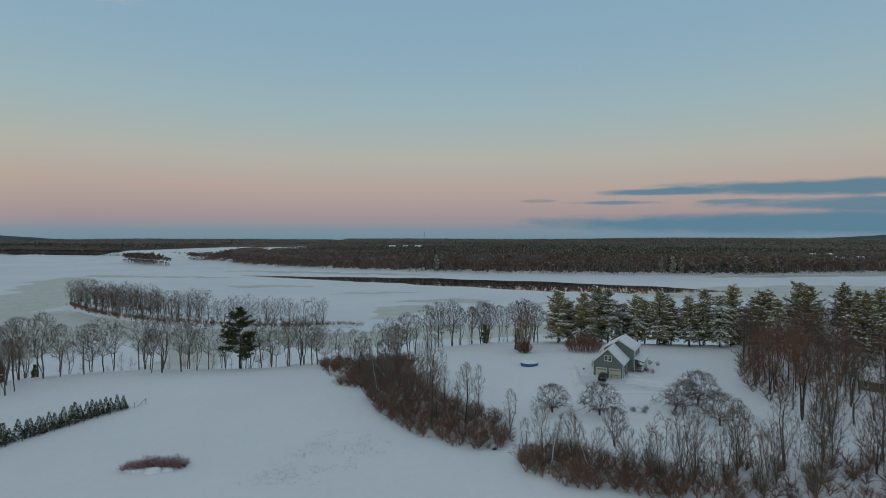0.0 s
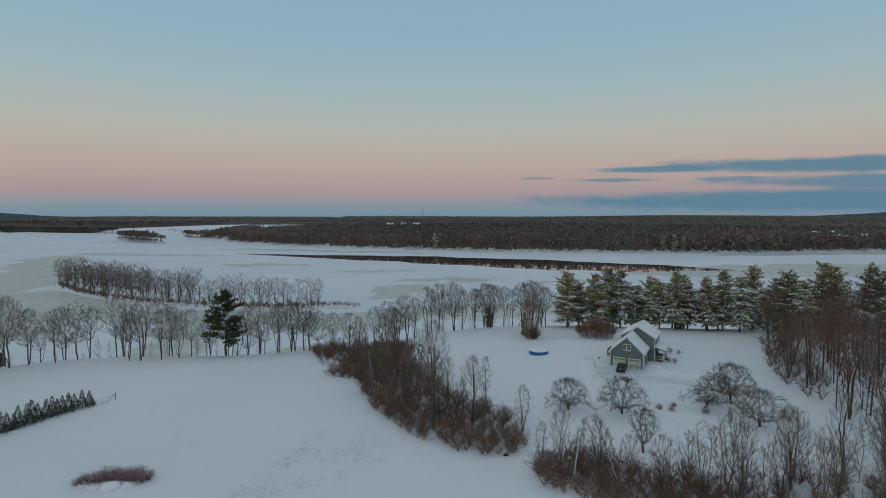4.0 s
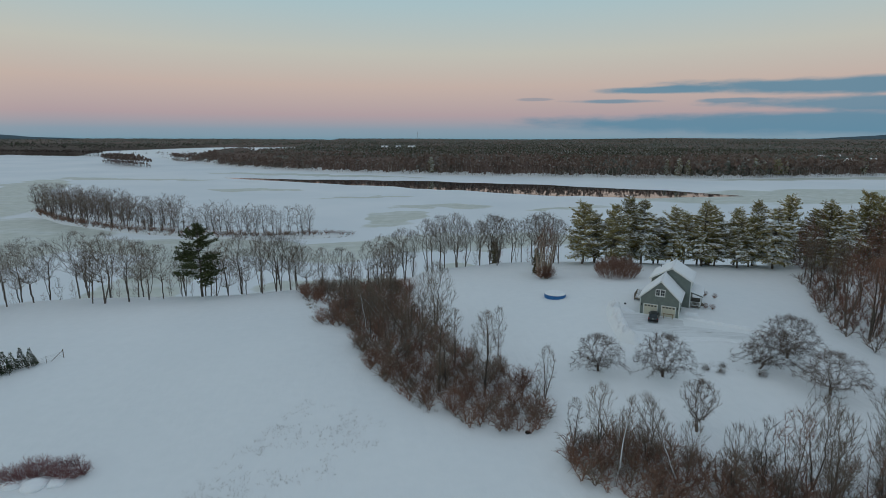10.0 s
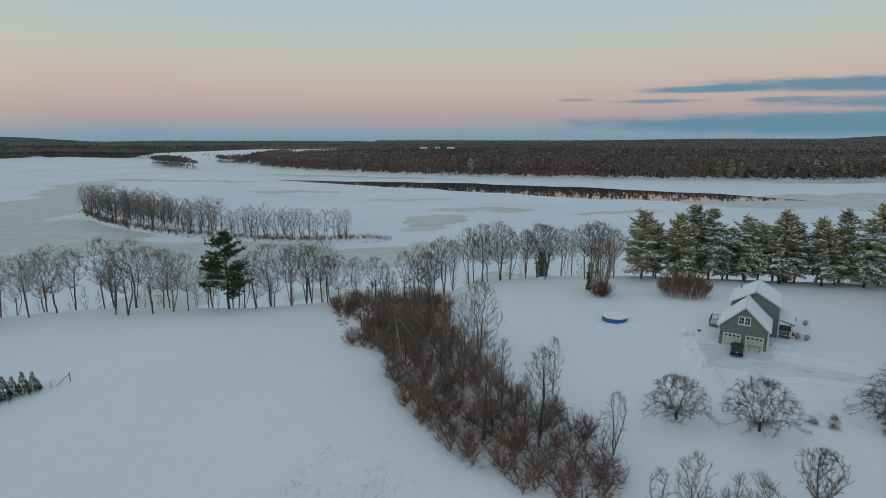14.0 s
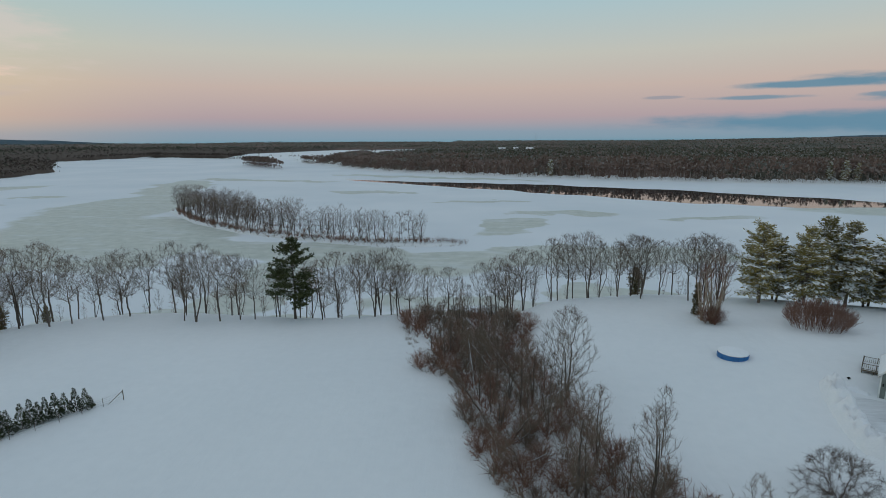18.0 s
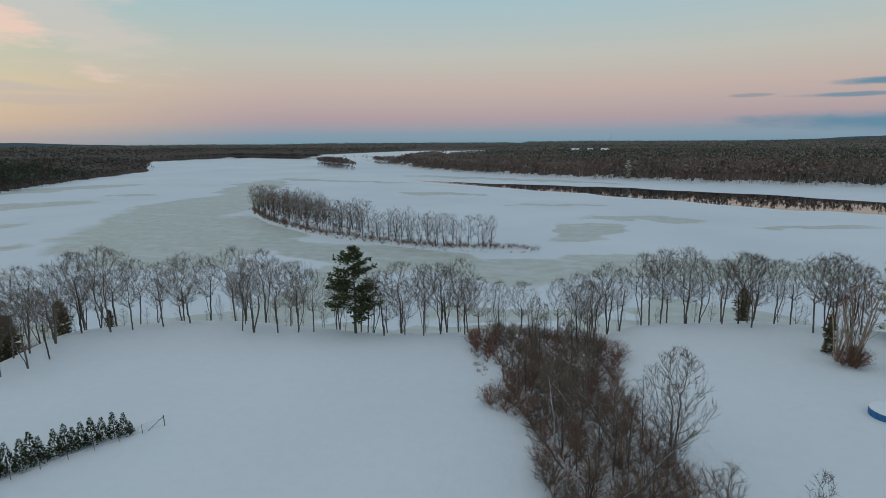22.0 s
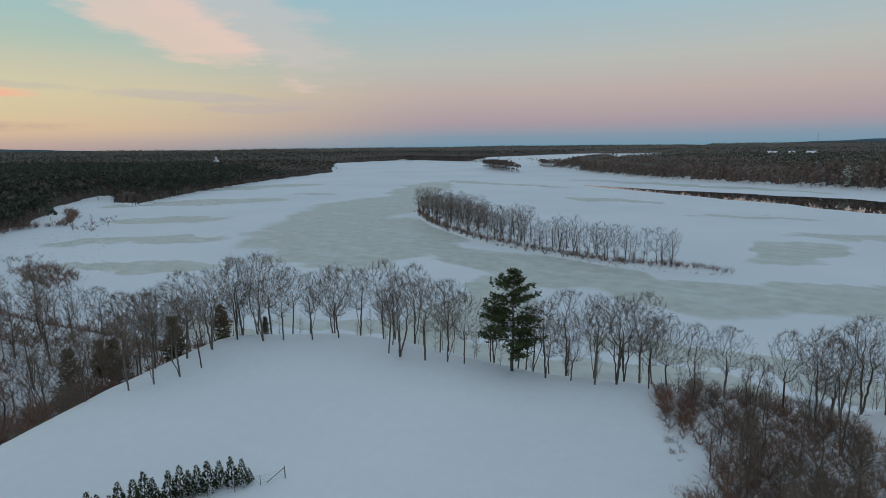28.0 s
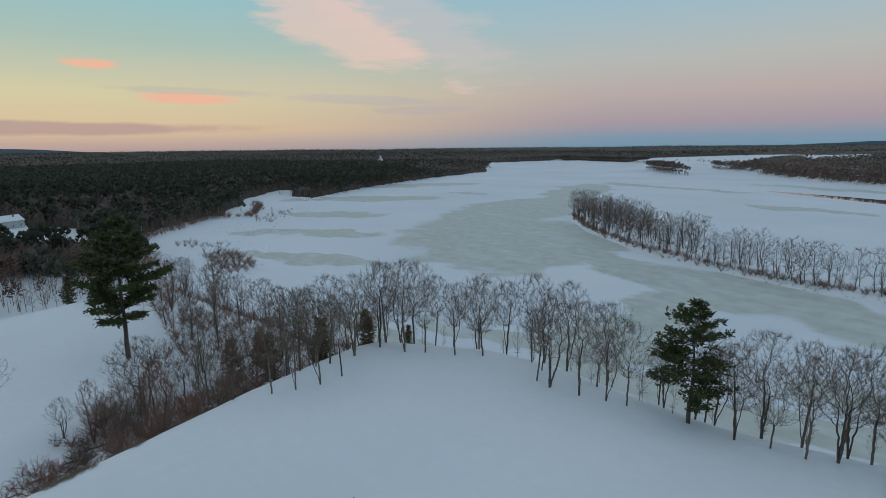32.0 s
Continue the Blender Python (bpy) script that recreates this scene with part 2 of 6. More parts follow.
RUSSET_NEEDLE = material("russet_needles", varied((0.11, 0.095, 0.048), (0.24, 0.19, 0.10), 0.5, 3.0, 0.3), 0.8, 0.2)
SNOW_CLUMP = material("clumped_snow", varied((0.76, 0.77, 0.78), (0.86, 0.865, 0.87), 2.0), 0.8, 0.2)


def ice_surface(nt, b):
    """Snow-dusted river ice with bare grey-green patches where wind and seepage cleared it."""
    v = coords(nt)
    wob = nt.nodes.new("ShaderNodeTexNoise")
    wob.inputs["Scale"].default_value, wob.inputs["Detail"].default_value = 0.022, 4.0
    lk(nt, v, wob.inputs["Vector"])
    off = nt.nodes.new("ShaderNodeVectorMath")
    off.operation = "MULTIPLY_ADD"
    lk(nt, wob.outputs["Color"], off.inputs[0])
    off.inputs[1].default_value = (70, 70, 0)
    lk(nt, v, off.inputs[2])
    total = None
    PATCHES = [(-318, 470, 60, 140, 14), (-225, 345, 78, 80, -25), (-205, 298, 62, 40, -30), (-85, 298, 100, 24, -14), (-88, 238, 16, 45, 0), (30, 298, 110, 24, 12), (12, 395, 26, 42, -15), (-5, 540, 50, 10, 0),
               (-395, 690, 40, 130, 20), (-100, 860, 190, 22, -22), (420, 505, 190, 60, 5), (-260, 214, 52, 12, 32), (-333, 265, 52, 15, 37), (-410, 325, 58, 20, 42), (-515, 430, 95, 35, 48), (-640, 600, 120, 42, 60),
               (-60, 200, 90, 9, 0), (20, 224, 70, 10, 8), (-135, 172, 45, 11, -20), (60, 455, 45, 12, 0), (160, 440, 40, 10, 10), (-130, 620, 60, 14, -10), (-470, 560, 30, 12, 0), (700, 720, 260, 26, 2), (-330, 800, 130, 18, -14)]
    for cx, cy, rx, ry, rot in PATCHES:
        mp = nt.nodes.new("ShaderNodeMapping")
        mp.vector_type = "TEXTURE"
        mp.inputs["Location"].default_value = (cx + 35, cy + 35, 0)
        mp.inputs["Rotation"].default_value = (0, 0, radians(rot))
        mp.inputs["Scale"].default_value = (rx, ry, 1)
        lk(nt, off.outputs[0], mp.inputs[0])
        ln = nt.nodes.new("ShaderNodeVectorMath")
        ln.operation = "LENGTH"
        lk(nt, mp.outputs[0], ln.inputs[0])
        k = nt.nodes.new("ShaderNodeMapRange")
        k.interpolation_type = "SMOOTHSTEP"
        k.inputs[1].default_value, k.inputs[2].default_value, k.inputs[3].default_value, k.inputs[4].default_value = 0.84, 1.03, 1, 0
        lk(nt, ln.outputs["Value"], k.inputs[0])
        total = k.outputs[0] if total is None else maths(nt, "MAXIMUM", total, k.outputs[0])
    streak = nt.nodes.new("ShaderNodeMapping")
    streak.inputs["Scale"].default_value = (0.03, 0.09, 1)
    streak.inputs["Rotation"].default_value = (0, 0, 0.35)
    lk(nt, v, streak.inputs[0])
    st = noise_of(nt, streak.outputs[0], 1.0, 5.0, 0.65)
    bare = maths(nt, "MULTIPLY", total, ramp(nt, st, [(0.30, (0.5, 0.5, 0.5)), (0.5, (1, 1, 1))]))
    dust = noise_of(nt, v, 0.008, 3.0)
    snow = ramp(nt, dust, [(0.3, (0.69, 0.73, 0.77)), (0.7, (0.79, 0.81, 0.84))])
    fine = noise_of(nt, v, 0.15, 5.0)
    ice = ramp(nt, fine, [(0.3, (0.47, 0.49, 0.44)), (0.7, (0.60, 0.61, 0.56))])
    lk(nt, mixc(nt, bare, snow, ice), b.inputs["Base Color"])
    r = nt.nodes.new("ShaderNodeMapRange")
    r.inputs[3].default_value, r.inputs[4].default_value = 0.75, 0.5
    lk(nt, bare, r.inputs[0])
    lk(nt, r.outputs[0], b.inputs["Roughness"])


ICE = material("river_ice", ice_surface, 0.7, 0.3)
WATER = material("open_water", varied((0.012, 0.014, 0.016), (0.02, 0.022, 0.024), 0.02), 0.04, 0.5)
FOREST = material("bare_woods", island_tones([(0.0, (0.18, 0.122, 0.10)), (0.3, (0.22, 0.155, 0.13)), (0.55, (0.15, 0.102, 0.084)), (0.78, (0.25, 0.20, 0.175)), (0.95, (0.34, 0.31, 0.29))]), 0.95, 0.1)
FOREST_TRUNK = material("pale_far_trunks", island_tones([(0.0, (0.26, 0.22, 0.19)), (0.4, (0.38, 0.34, 0.31)), (0.75, (0.5, 0.46, 0.43))]), 0.95, 0.1)
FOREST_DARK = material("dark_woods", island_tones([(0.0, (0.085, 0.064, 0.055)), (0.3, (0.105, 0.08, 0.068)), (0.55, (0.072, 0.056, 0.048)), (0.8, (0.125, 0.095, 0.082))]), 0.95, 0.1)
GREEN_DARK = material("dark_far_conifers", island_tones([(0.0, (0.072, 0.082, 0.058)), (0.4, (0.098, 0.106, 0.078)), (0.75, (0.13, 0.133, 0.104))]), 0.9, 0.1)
APPLE_TWIG = material("snowy_apple_twigs", snowy((0.105, 0.075, 0.058), (0.185, 0.14, 0.11), 1.2, 0.6, 1.2, amount=0.4), 0.95, 0.1)


def canopy_tones(nt, b):
    """Brown crowns in drifts, dark evergreens between them with flecks of snow."""
    v = coords(nt)
    f = noise_of(nt, v, 0.22, 3.0, 0.7)
    c = ramp(nt, f, [(0.3, (0.115, 0.078, 0.066)), (0.5, (0.165, 0.115, 0.098)), (0.64, (0.21, 0.155, 0.135)), (0.76, (0.32, 0.285, 0.265))])
    g = ramp(nt, noise_of(nt, v, 0.006, 4.0, 0.6), [(0.44, (0, 0, 0)), (0.58, (0.9, 0.9, 0.9))])
    e = ramp(nt, f, [(0.35, (0.045, 0.052, 0.038)), (0.55, (0.10, 0.105, 0.085)), (0.68, (0.30, 0.31, 0.30))])
    lk(nt, mixc(nt, g, c, e), b.inputs["Base Color"])


CANOPY = material("far_canopy", canopy_tones, 0.95, 0.1)
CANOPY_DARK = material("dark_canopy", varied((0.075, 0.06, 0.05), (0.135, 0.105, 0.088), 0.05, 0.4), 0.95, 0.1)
FOREST_GREEN = material("far_conifers", island_tones([(0.0, (0.07, 0.074, 0.048)), (0.35, (0.11, 0.11, 0.075)), (0.6, (0.16, 0.155, 0.12)), (0.76, (0.28, 0.275, 0.255)), (0.9, (0.44, 0.44, 0.43))]), 0.9, 0.1)

# distance haze put into the base colour of the wooded ridges
RIDGE = material("hazed_ridges", varied((0.055, 0.09, 0.115), (0.085, 0.125, 0.15), 0.004, 0.02), 0.95, 0.05)
# ---- mesh helpers ----
def mesh_of(name, V, F, mats, smooth=False):
    """A mesh from arrays: vertices and faces of three or four corners."""
    V = np.asarray(V, np.float32).reshape(-1, 3)
    F = np.asarray(F, np.int32)
    n, k = F.shape
    me = bpy.data.meshes.new(name)
    me.vertices.add(len(V))
    me.vertices.foreach_set("co", V.ravel())
    me.loops.add(n * k)
    me.loops.foreach_set("vertex_index", F.ravel())
    me.polygons.add(n)
    me.polygons.foreach_set("loop_start", np.arange(n, dtype=np.int32) * k)
    if smooth:
        me.polygons.foreach_set("use_smooth", np.ones(n, bool))
    for m in mats if isinstance(mats, (list, tuple)) else [mats]:
        me.materials.append(m)
    me.update(calc_edges=True)
    return me


def tubes(P0, P1, R0, R1, k=3):
    """Tapered open prisms along many segments at once."""
    P0, P1 = np.asarray(P0, float), np.asarray(P1, float)
    R0, R1 = np.asarray(R0, float), np.asarray(R1, float)
    d = P1 - P0
    d /= np.linalg.norm(d, axis=1)[:, None] + 1e-9
    a = np.cross(d, np.where(np.abs(d[:, 2:3]) > 0.9, [[1.0, 0, 0]], [[0, 0, 1.0]]))
    a /= np.linalg.norm(a, axis=1)[:, None] + 1e-9
    b = np.cross(d, a)
    an = np.arange(k) * 2 * np.pi / k
    ring = np.cos(an)[None, :, None] * a[:, None] + np.sin(an)[None, :, None] * b[:, None]
    V = np.stack([P0[:, None] + ring * R0[:, None, None], P1[:, None] + ring * R1[:, None, None]], 1)
    n = len(P0)
    base = (np.arange(n) * 2 * k)[:, None, None]
    i = np.arange(k)
    q = np.stack([i, (i + 1) % k, (i + 1) % k + k, i + k], -1)[None]
    return V.reshape(-1, 3), (base + q).reshape(-1, 4)


def blades(C, D, L, W, rng):
    """Slim folded diamonds, two triangles bent along the middle: needle sprays and small clumps."""
    C, D = np.asarray(C, float), np.asarray(D, float)
    D = D / (np.linalg.norm(D, axis=1)[:, None] + 1e-9)
    s = np.cross(D, rng.normal(size=D.shape))
    s /= np.linalg.norm(s, axis=1)[:, None] + 1e-9
    u = np.cross(D, s)
    L, W = np.asarray(L)[:, None], np.asarray(W)[:, None]
    V = np.stack([C, C + D * L * 0.5 + s * W + u * W * 0.4, C + D * L, C + D * L * 0.5 - s * W + u * W * 0.4], 1)
    F = np.arange(len(C) * 4).reshape(-1, 4)
    return V.reshape(-1, 3), F


def part(name, me, parent, label=""):
    ob = new(name, me)
    ob.parent = parent
    return tagged(ob, label)


def thing(name, label, category, group="", kind=""):
    return tagged(new(name), label, category, group, kind)


def smooth(a, b, x):
    t = np.clip((x - a) / (b - a), 0, 1)
    return t * t * (3 - 2 * t)


# ---- lie of the land ----
RIVER = [(1500, 300), (800, 262), (350, 226), (200, 205), (130, 200), (80, 206), (40, 212), (0, 203), (-40, 188), (-72, 190), (-96, 182), (-118, 160),
         (-165, 152), (-205, 147), (-270, 155), (-320, 160), (-362, 163), (-385, 176), (-410, 197), (-445, 229), (-460, 246), (-446, 268), (-560, 325), (-620, 366), (-570, 384), (-500, 352), (-520, 362), (-545, 390), (-600, 470), (-650, 557), (-720, 703), (-765, 828),
         (-825, 1005), (-960, 1130), (-1230, 1480), (-1200, 1810), (-780, 1690), (-640, 1660), (-480, 1380), (-392, 1268), (-261, 1072), (-174, 992), (-70, 918),
         (63, 845), (190, 795), (360, 745), (520, 720), (605, 728), (780, 745), (1500, 800)]


def edge_distance(x, y, ring, closed=True):
    """Distance to a polyline and, where closed, whether a place lies inside it."""
    x, y = np.asarray(x, float), np.asarray(y, float)
    best, inside = np.full(x.shape, 1e12), np.zeros(x.shape, bool)
    pts = list(ring)
    for (ax, ay), (bx, by) in zip(pts, pts[1:] + (pts[:1] if closed else [])):
        dx, dy = bx - ax, by - ay
        t = np.clip(((x - ax) * dx + (y - ay) * dy) / (dx * dx + dy * dy), 0, 1)
        best = np.minimum(best, (x - ax - t * dx) ** 2 + (y - ay - t * dy) ** 2)
        if closed and ay != by:
            inside ^= ((ay > y) != (by > y)) & (x < (bx - ax) * (y - ay) / (by - ay) + ax)
    return np.sqrt(best), inside


HEDGE = [(24, 84), (16, 92), (9, 108), (5, 128), (1, 150), (-3, 166)]
CREEK = [(-98, 55), (-108, 76), (-112, 87), (-115, 92), (-118, 98), (-122, 110), (-126, 122), (-138, 150), (-150, 175)]
ISLAND = [(-262, 452), (-203, 390), (-150, 352), (-100, 330), (-60, 318), (-25, 321), (-10, 327), (-18, 336), (-60, 342), (-100, 356), (-140, 382), (-185, 430), (-235, 480), (-262, 478)]
ISLET = [(-590, 1262), (-480, 1132), (-402, 1052), (-425, 1090), (-500, 1195), (-575, 1290)]


def wave(x, y, s, seed=0.0):
    return (np.sin(x / s + seed) * np.cos(y / (s * 1.13) + seed * 1.7) + 0.5 * np.sin(x / (s * 0.47) + y / (s * 0.61) + seed * 2.3)) / 1.5


def ground_z(x, y):
    x, y = np.broadcast_arrays(np.asarray(x, float), np.asarray(y, float))
    d, wet = edge_distance(x, y, RIVER)
    d = np.where(wet, -d, d)
    # the near side: field, lawn and knoll under the house
    h = 20.0 + 3.0 * np.exp(-(((x - 64) / 34) ** 2) - ((y - 122) / 42) ** 2)
    h = h - 0.085 * np.maximum(0, y - 112) * smooth(22, 4, x) * smooth(-150, -60, x)
    hd, _ = edge_distance(x, y, HEDGE, False)
    h = h - 1.5 * np.exp(-((hd / 11) ** 2)) + 0.25 * wave(x, y, 19)
    bluff = smooth(0, 34 + 14 * smooth(-10, 12, x), d) ** 0.85
    # the ravine and the lower meadow beyond the field
    west = smooth(-78, -100, x + 0.27 * (y - 84))
    cd, _ = edge_distance(x, y, CREEK, False)
    meadow = 8.5 + 0.6 * wave(x, y, 31, 1.0) - 3.5 * np.exp(-((cd / 7) ** 2))
    wood = 0.35 + 11 * smooth(0, 190, -0.62 * (x + 165) - 0.78 * (y - 96) - 20)
    meadow = meadow + (wood - meadow) * smooth(-205, -250, x + 0.3 * (y - 100))
    h = h + (meadow - h) * west
    bluff = bluff + (smooth(0, 14, d) - bluff) * west
    near = h * bluff
    # the far side, rolling up to the skyline
    r = np.hypot(x, y - 50)
    far = 0.6 + 13 * smooth(0, 45, d) + 22 * smooth(1500, 4700, r) + 5 * wave(x, y, 420, 2.0) * smooth(60, 600, d) + 6 * wave(x, y, 700, 4.0) * smooth(1800, 4300, r)
    far = far + 3 * smooth(40, 420, d) * smooth(-300, 200, x)
    leftback = 0.35 + 10 * smooth(0, 160, d) + 24 * smooth(1500, 4700, r) + 4 * wave(x, y, 380, 3.0) * smooth(60, 500, d)
    z = np.where(y > 500, far, near)
    z = np.where((x < -330) & (d > 0) & (y > 120), leftback * smooth(-330, -480, x) + near * smooth(-480, -330, x), z)
    z = np.where((x < -480) & (y > 500) & (y < 1400) & (x < -700), leftback, z)
    z = np.where(d < 0, -1.5, z)
    for ring, top in ((ISLAND, 1.6), (ISLET, 2.0)):
        e, ins = edge_distance(x, y, ring)
        z = np.where(ins, -0.6 + (top + 0.6) * smooth(0, 5, e), z)
    return z


def spread(lo, hi, a, b, fine, grow=1.12):
    """Grid lines, close between a and b and ever wider outside."""
    mid = list(np.arange(a, b + fine, fine))
    s, v, out = fine, mid[-1], []
    while v < hi:
        s *= grow
        v += s
        out.append(min(v, hi))
    s, v, pre = fine, a, []
    while v > lo:
        s *= grow
        v -= s
        pre.append(max(v, lo))
    return np.array(pre[::-1] + mid + out)


def build_ground():
    gx, gy = spread(-4900, 4900, -330, 150, 2.4, 1.07), spread(-700, 4900, 40, 500, 2.4, 1.07)
    X, Y = np.meshgrid(gx, gy)
    Z = ground_z(X, Y)
    V = np.stack([X, Y, Z], -1).reshape(-1, 3)
    w, hgt = len(gx), len(gy)
    i = np.arange(w * hgt).reshape(hgt, w)
    F = np.stack([i[:-1, :-1], i[:-1, 1:], i[1:, 1:], i[1:, :-1]], -1).reshape(-1, 4)
    tagged(new("ground", mesh_of("ground", V, F, SNOW, True)), "snow-covered field, lawn, banks and far hills", "ground", kind="structure")
    # the ice, and the lead of open water in it
    gx, gy = np.linspace(-1400, 1700, 40), np.linspace(100, 1900, 30)
    X, Y = np.meshgrid(gx, gy)
    V = np.stack([X, Y, 0 * X], -1).reshape(-1, 3)
    i = np.arange(1200).reshape(30, 40)
    F = np.stack([i[:-1, :-1], i[:-1, 1:], i[1:, 1:], i[1:, :-1]], -1).reshape(-1, 4)
    tagged(new("river_ice", mesh_of("river_ice", V, F, ICE)), "frozen river, snow-dusted ice with bare grey patches", "ice", kind="structure")


build_ground()


def open_water():
    n = 90
    t = np.linspace(0, 1, n)
    top = [(-215, 815), (-88, 765), (18, 741), (91, 714), (217, 642), (318, 568), (362, 512)]
    low = [(-205, 800), (-51, 690), (17, 648), (77, 600), (180, 530), (253, 502), (362, 508)]
    def line(p, q):
        p = np.array(p, float)
        s = np.linspace(0, 1, len(p))
        x, y = np.interp(t, s, p[:, 0]), np.interp(t, s, p[:, 1])
        y = y + (np.sin(t * 70 + q) * 3 + np.sin(t * 31 + q * 2) * 5) * np.sin(np.pi * t)
        return np.stack([x, y, 0 * x + 0.03], -1)
    V = np.concatenate([line(top, 0.3), line(low, 2.0)])
    i = np.arange(n - 1)
    F = np.stack([n + i, n + i + 1, i + 1, i], -1)
    tagged(new("water", mesh_of("water", V, F, WATER)), "dark open water lead between the ice sheets", "water", kind="structure")


open_water()


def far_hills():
    """Low ridges at the end of sight, their blue standing in for haze."""
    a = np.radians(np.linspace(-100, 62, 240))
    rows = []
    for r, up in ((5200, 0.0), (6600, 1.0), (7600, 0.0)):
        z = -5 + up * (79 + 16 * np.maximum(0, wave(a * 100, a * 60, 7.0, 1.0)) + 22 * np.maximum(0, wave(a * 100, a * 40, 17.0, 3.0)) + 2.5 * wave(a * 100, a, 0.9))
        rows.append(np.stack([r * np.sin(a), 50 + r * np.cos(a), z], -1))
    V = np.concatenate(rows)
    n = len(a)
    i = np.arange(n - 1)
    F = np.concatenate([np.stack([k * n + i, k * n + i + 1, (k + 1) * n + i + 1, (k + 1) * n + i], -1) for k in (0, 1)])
    tagged(new("backdrop", mesh_of("backdrop", V, F, RIDGE, True)), "low wooded ridges, distance haze painted in as blue", "hills", kind="structure")


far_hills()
# ---- plants ----
def limbs(rng, pos, way, length, rad, level, out, plan):
    """Grow one stem and what springs from it; out holds the segments of each level."""
    n, kids, angle, ratio, lift, wob = plan[level][:6]
    p, d = np.array(pos, float), np.array(way, float)
    d /= np.linalg.norm(d)
    pts, rs = [p], [rad]
    for i in range(n):
        d = d + rng.normal(size=3) * wob + np.array([0, 0, lift])
        d /= np.linalg.norm(d)
        p = p + d * length / n
        r2 = rad * (1 - 0.75 * (i + 1) / n)
        out[level].append((pts[-1], p, rs[-1], r2))
        pts.append(p)
        rs.append(r2)
    if level + 1 >= len(plan):
        return
    k = max(1, int(round(kids * rng.uniform(0.8, 1.2))))
    turn = rng.uniform(0, 6.28)
    first = plan[level][6] if len(plan[level]) > 6 else 0.3 if level == 0 else 0.22
    for j in range(k):
        s = first + (0.97 - first) * (j + rng.uniform(0.1, 0.9)) / k
        i = min(int(s * n), n - 1)
        f = s * n - i
        base = pts[i] * (1 - f) + pts[i + 1] * f
        ax = pts[i + 1] - pts[i]
        ax = ax / np.linalg.norm(ax)
        turn += 2.4 + rng.normal() * 0.4
        side = np.cross(ax, [math.cos(turn), math.sin(turn), 0.31])
        side /= np.linalg.norm(side)
        a = radians(angle) * rng.uniform(0.7, 1.3)
        w = ax * math.cos(a) + side * math.sin(a)
        ln = length * ratio * (1.15 - 0.65 * s) * rng.uniform(0.75, 1.2)
        limbs(rng, base, w, ln, max(rs[i] * 0.55, 0.012), level + 1, out, plan)


def spikes(P0, P1, R0):
    """Slim three-sided cones for the outermost twigs."""
    V, _ = tubes(P0, P1, R0, np.zeros(len(R0)), 3)
    V = V.reshape(-1, 6, 3)[:, :4].reshape(-1, 3)
    b = (np.arange(len(R0)) * 4)[:, None, None]
    return V, (b + np.array([[0, 1, 3], [1, 2, 3], [2, 0, 3]])[None]).reshape(-1, 3)


def fan_tris(Q):
    return np.concatenate([Q[:, [0, 1, 2]], Q[:, [0, 2, 3]]])


def twigs_of(out, levels, thin=1.0):
    """The fine end of a plant: slim prisms, and spikes for the last level."""
    S = [s for l in levels[:-1] for s in out[l]]
    T = out[levels[-1]]
    V1, F1 = tubes([s[0] for s in S], [s[1] for s in S], [s[2] * thin for s in S], [s[3] * thin for s in S], 3)
    V2, F2 = spikes([s[0] for s in T], [s[1] for s in T], np.array([max(min(s[2], 0.026), 0.016) * thin for s in T]))
    return np.concatenate([V1, V2]), np.concatenate([fan_tris(F1), F2 + len(V1)])


HABITS = {
    # crown radius and foot as shares of the height, forks, pull to the root, upward sweep, reach of the leader, height of the widest part, twigs a fork, their length, droop
    "bank": dict(R=0.34, base=0.34, n=420, bf=0.4, up=0.4, leader=0.56, belly=0.5, twigs=5, tl=1.1),
    "slender": dict(R=0.25, base=0.4, n=320, bf=0.4, up=0.5, leader=0.66, belly=0.5, twigs=5, tl=1.05),
    "ash": dict(R=0.2, base=0.2, n=360, bf=0.5, up=0.9, leader=0.88, belly=0.4, twigs=5, tl=0.9),
    "maple": dict(R=0.42, base=0.3, n=480, bf=0.38, up=0.25, leader=0.4, belly=0.48, twigs=5, tl=1.1),
    "slim": dict(R=0.18, base=0.14, n=170, bf=0.5, up=0.9, leader=0.9, belly=0.4, twigs=5, tl=0.8),
    "apple": dict(R=0.8, base=0.15, n=600, bf=0.42, up=0.0, leader=0.18, belly=0.42, twigs=8, tl=0.6, droop=0.75),
    "old_apple": dict(R=0.36, base=0.2, n=420, bf=0.4, up=0.3, leader=0.3, belly=0.55, twigs=8, tl=0.55, droop=0.0),
    "oval": dict(R=0.31, base=0.14, n=520, bf=0.6, up=1.0, leader=0.65, belly=0.48, twigs=6, tl=0.8),
    "whip": dict(R=0.25, base=0.08, n=230, bf=0.75, up=1.0, leader=0.55, belly=0.6, twigs=6, tl=0.9),
    "haze": dict(R=0.2, base=0.12, n=64, bf=0.5, up=0.8, leader=0.85, belly=0.5, twigs=5, tl=1.4),
    "island": dict(R=0.31, base=0.14, n=84, bf=0.4, up=0.3, leader=0.6, belly=0.55, twigs=7, tl=1.6),
}


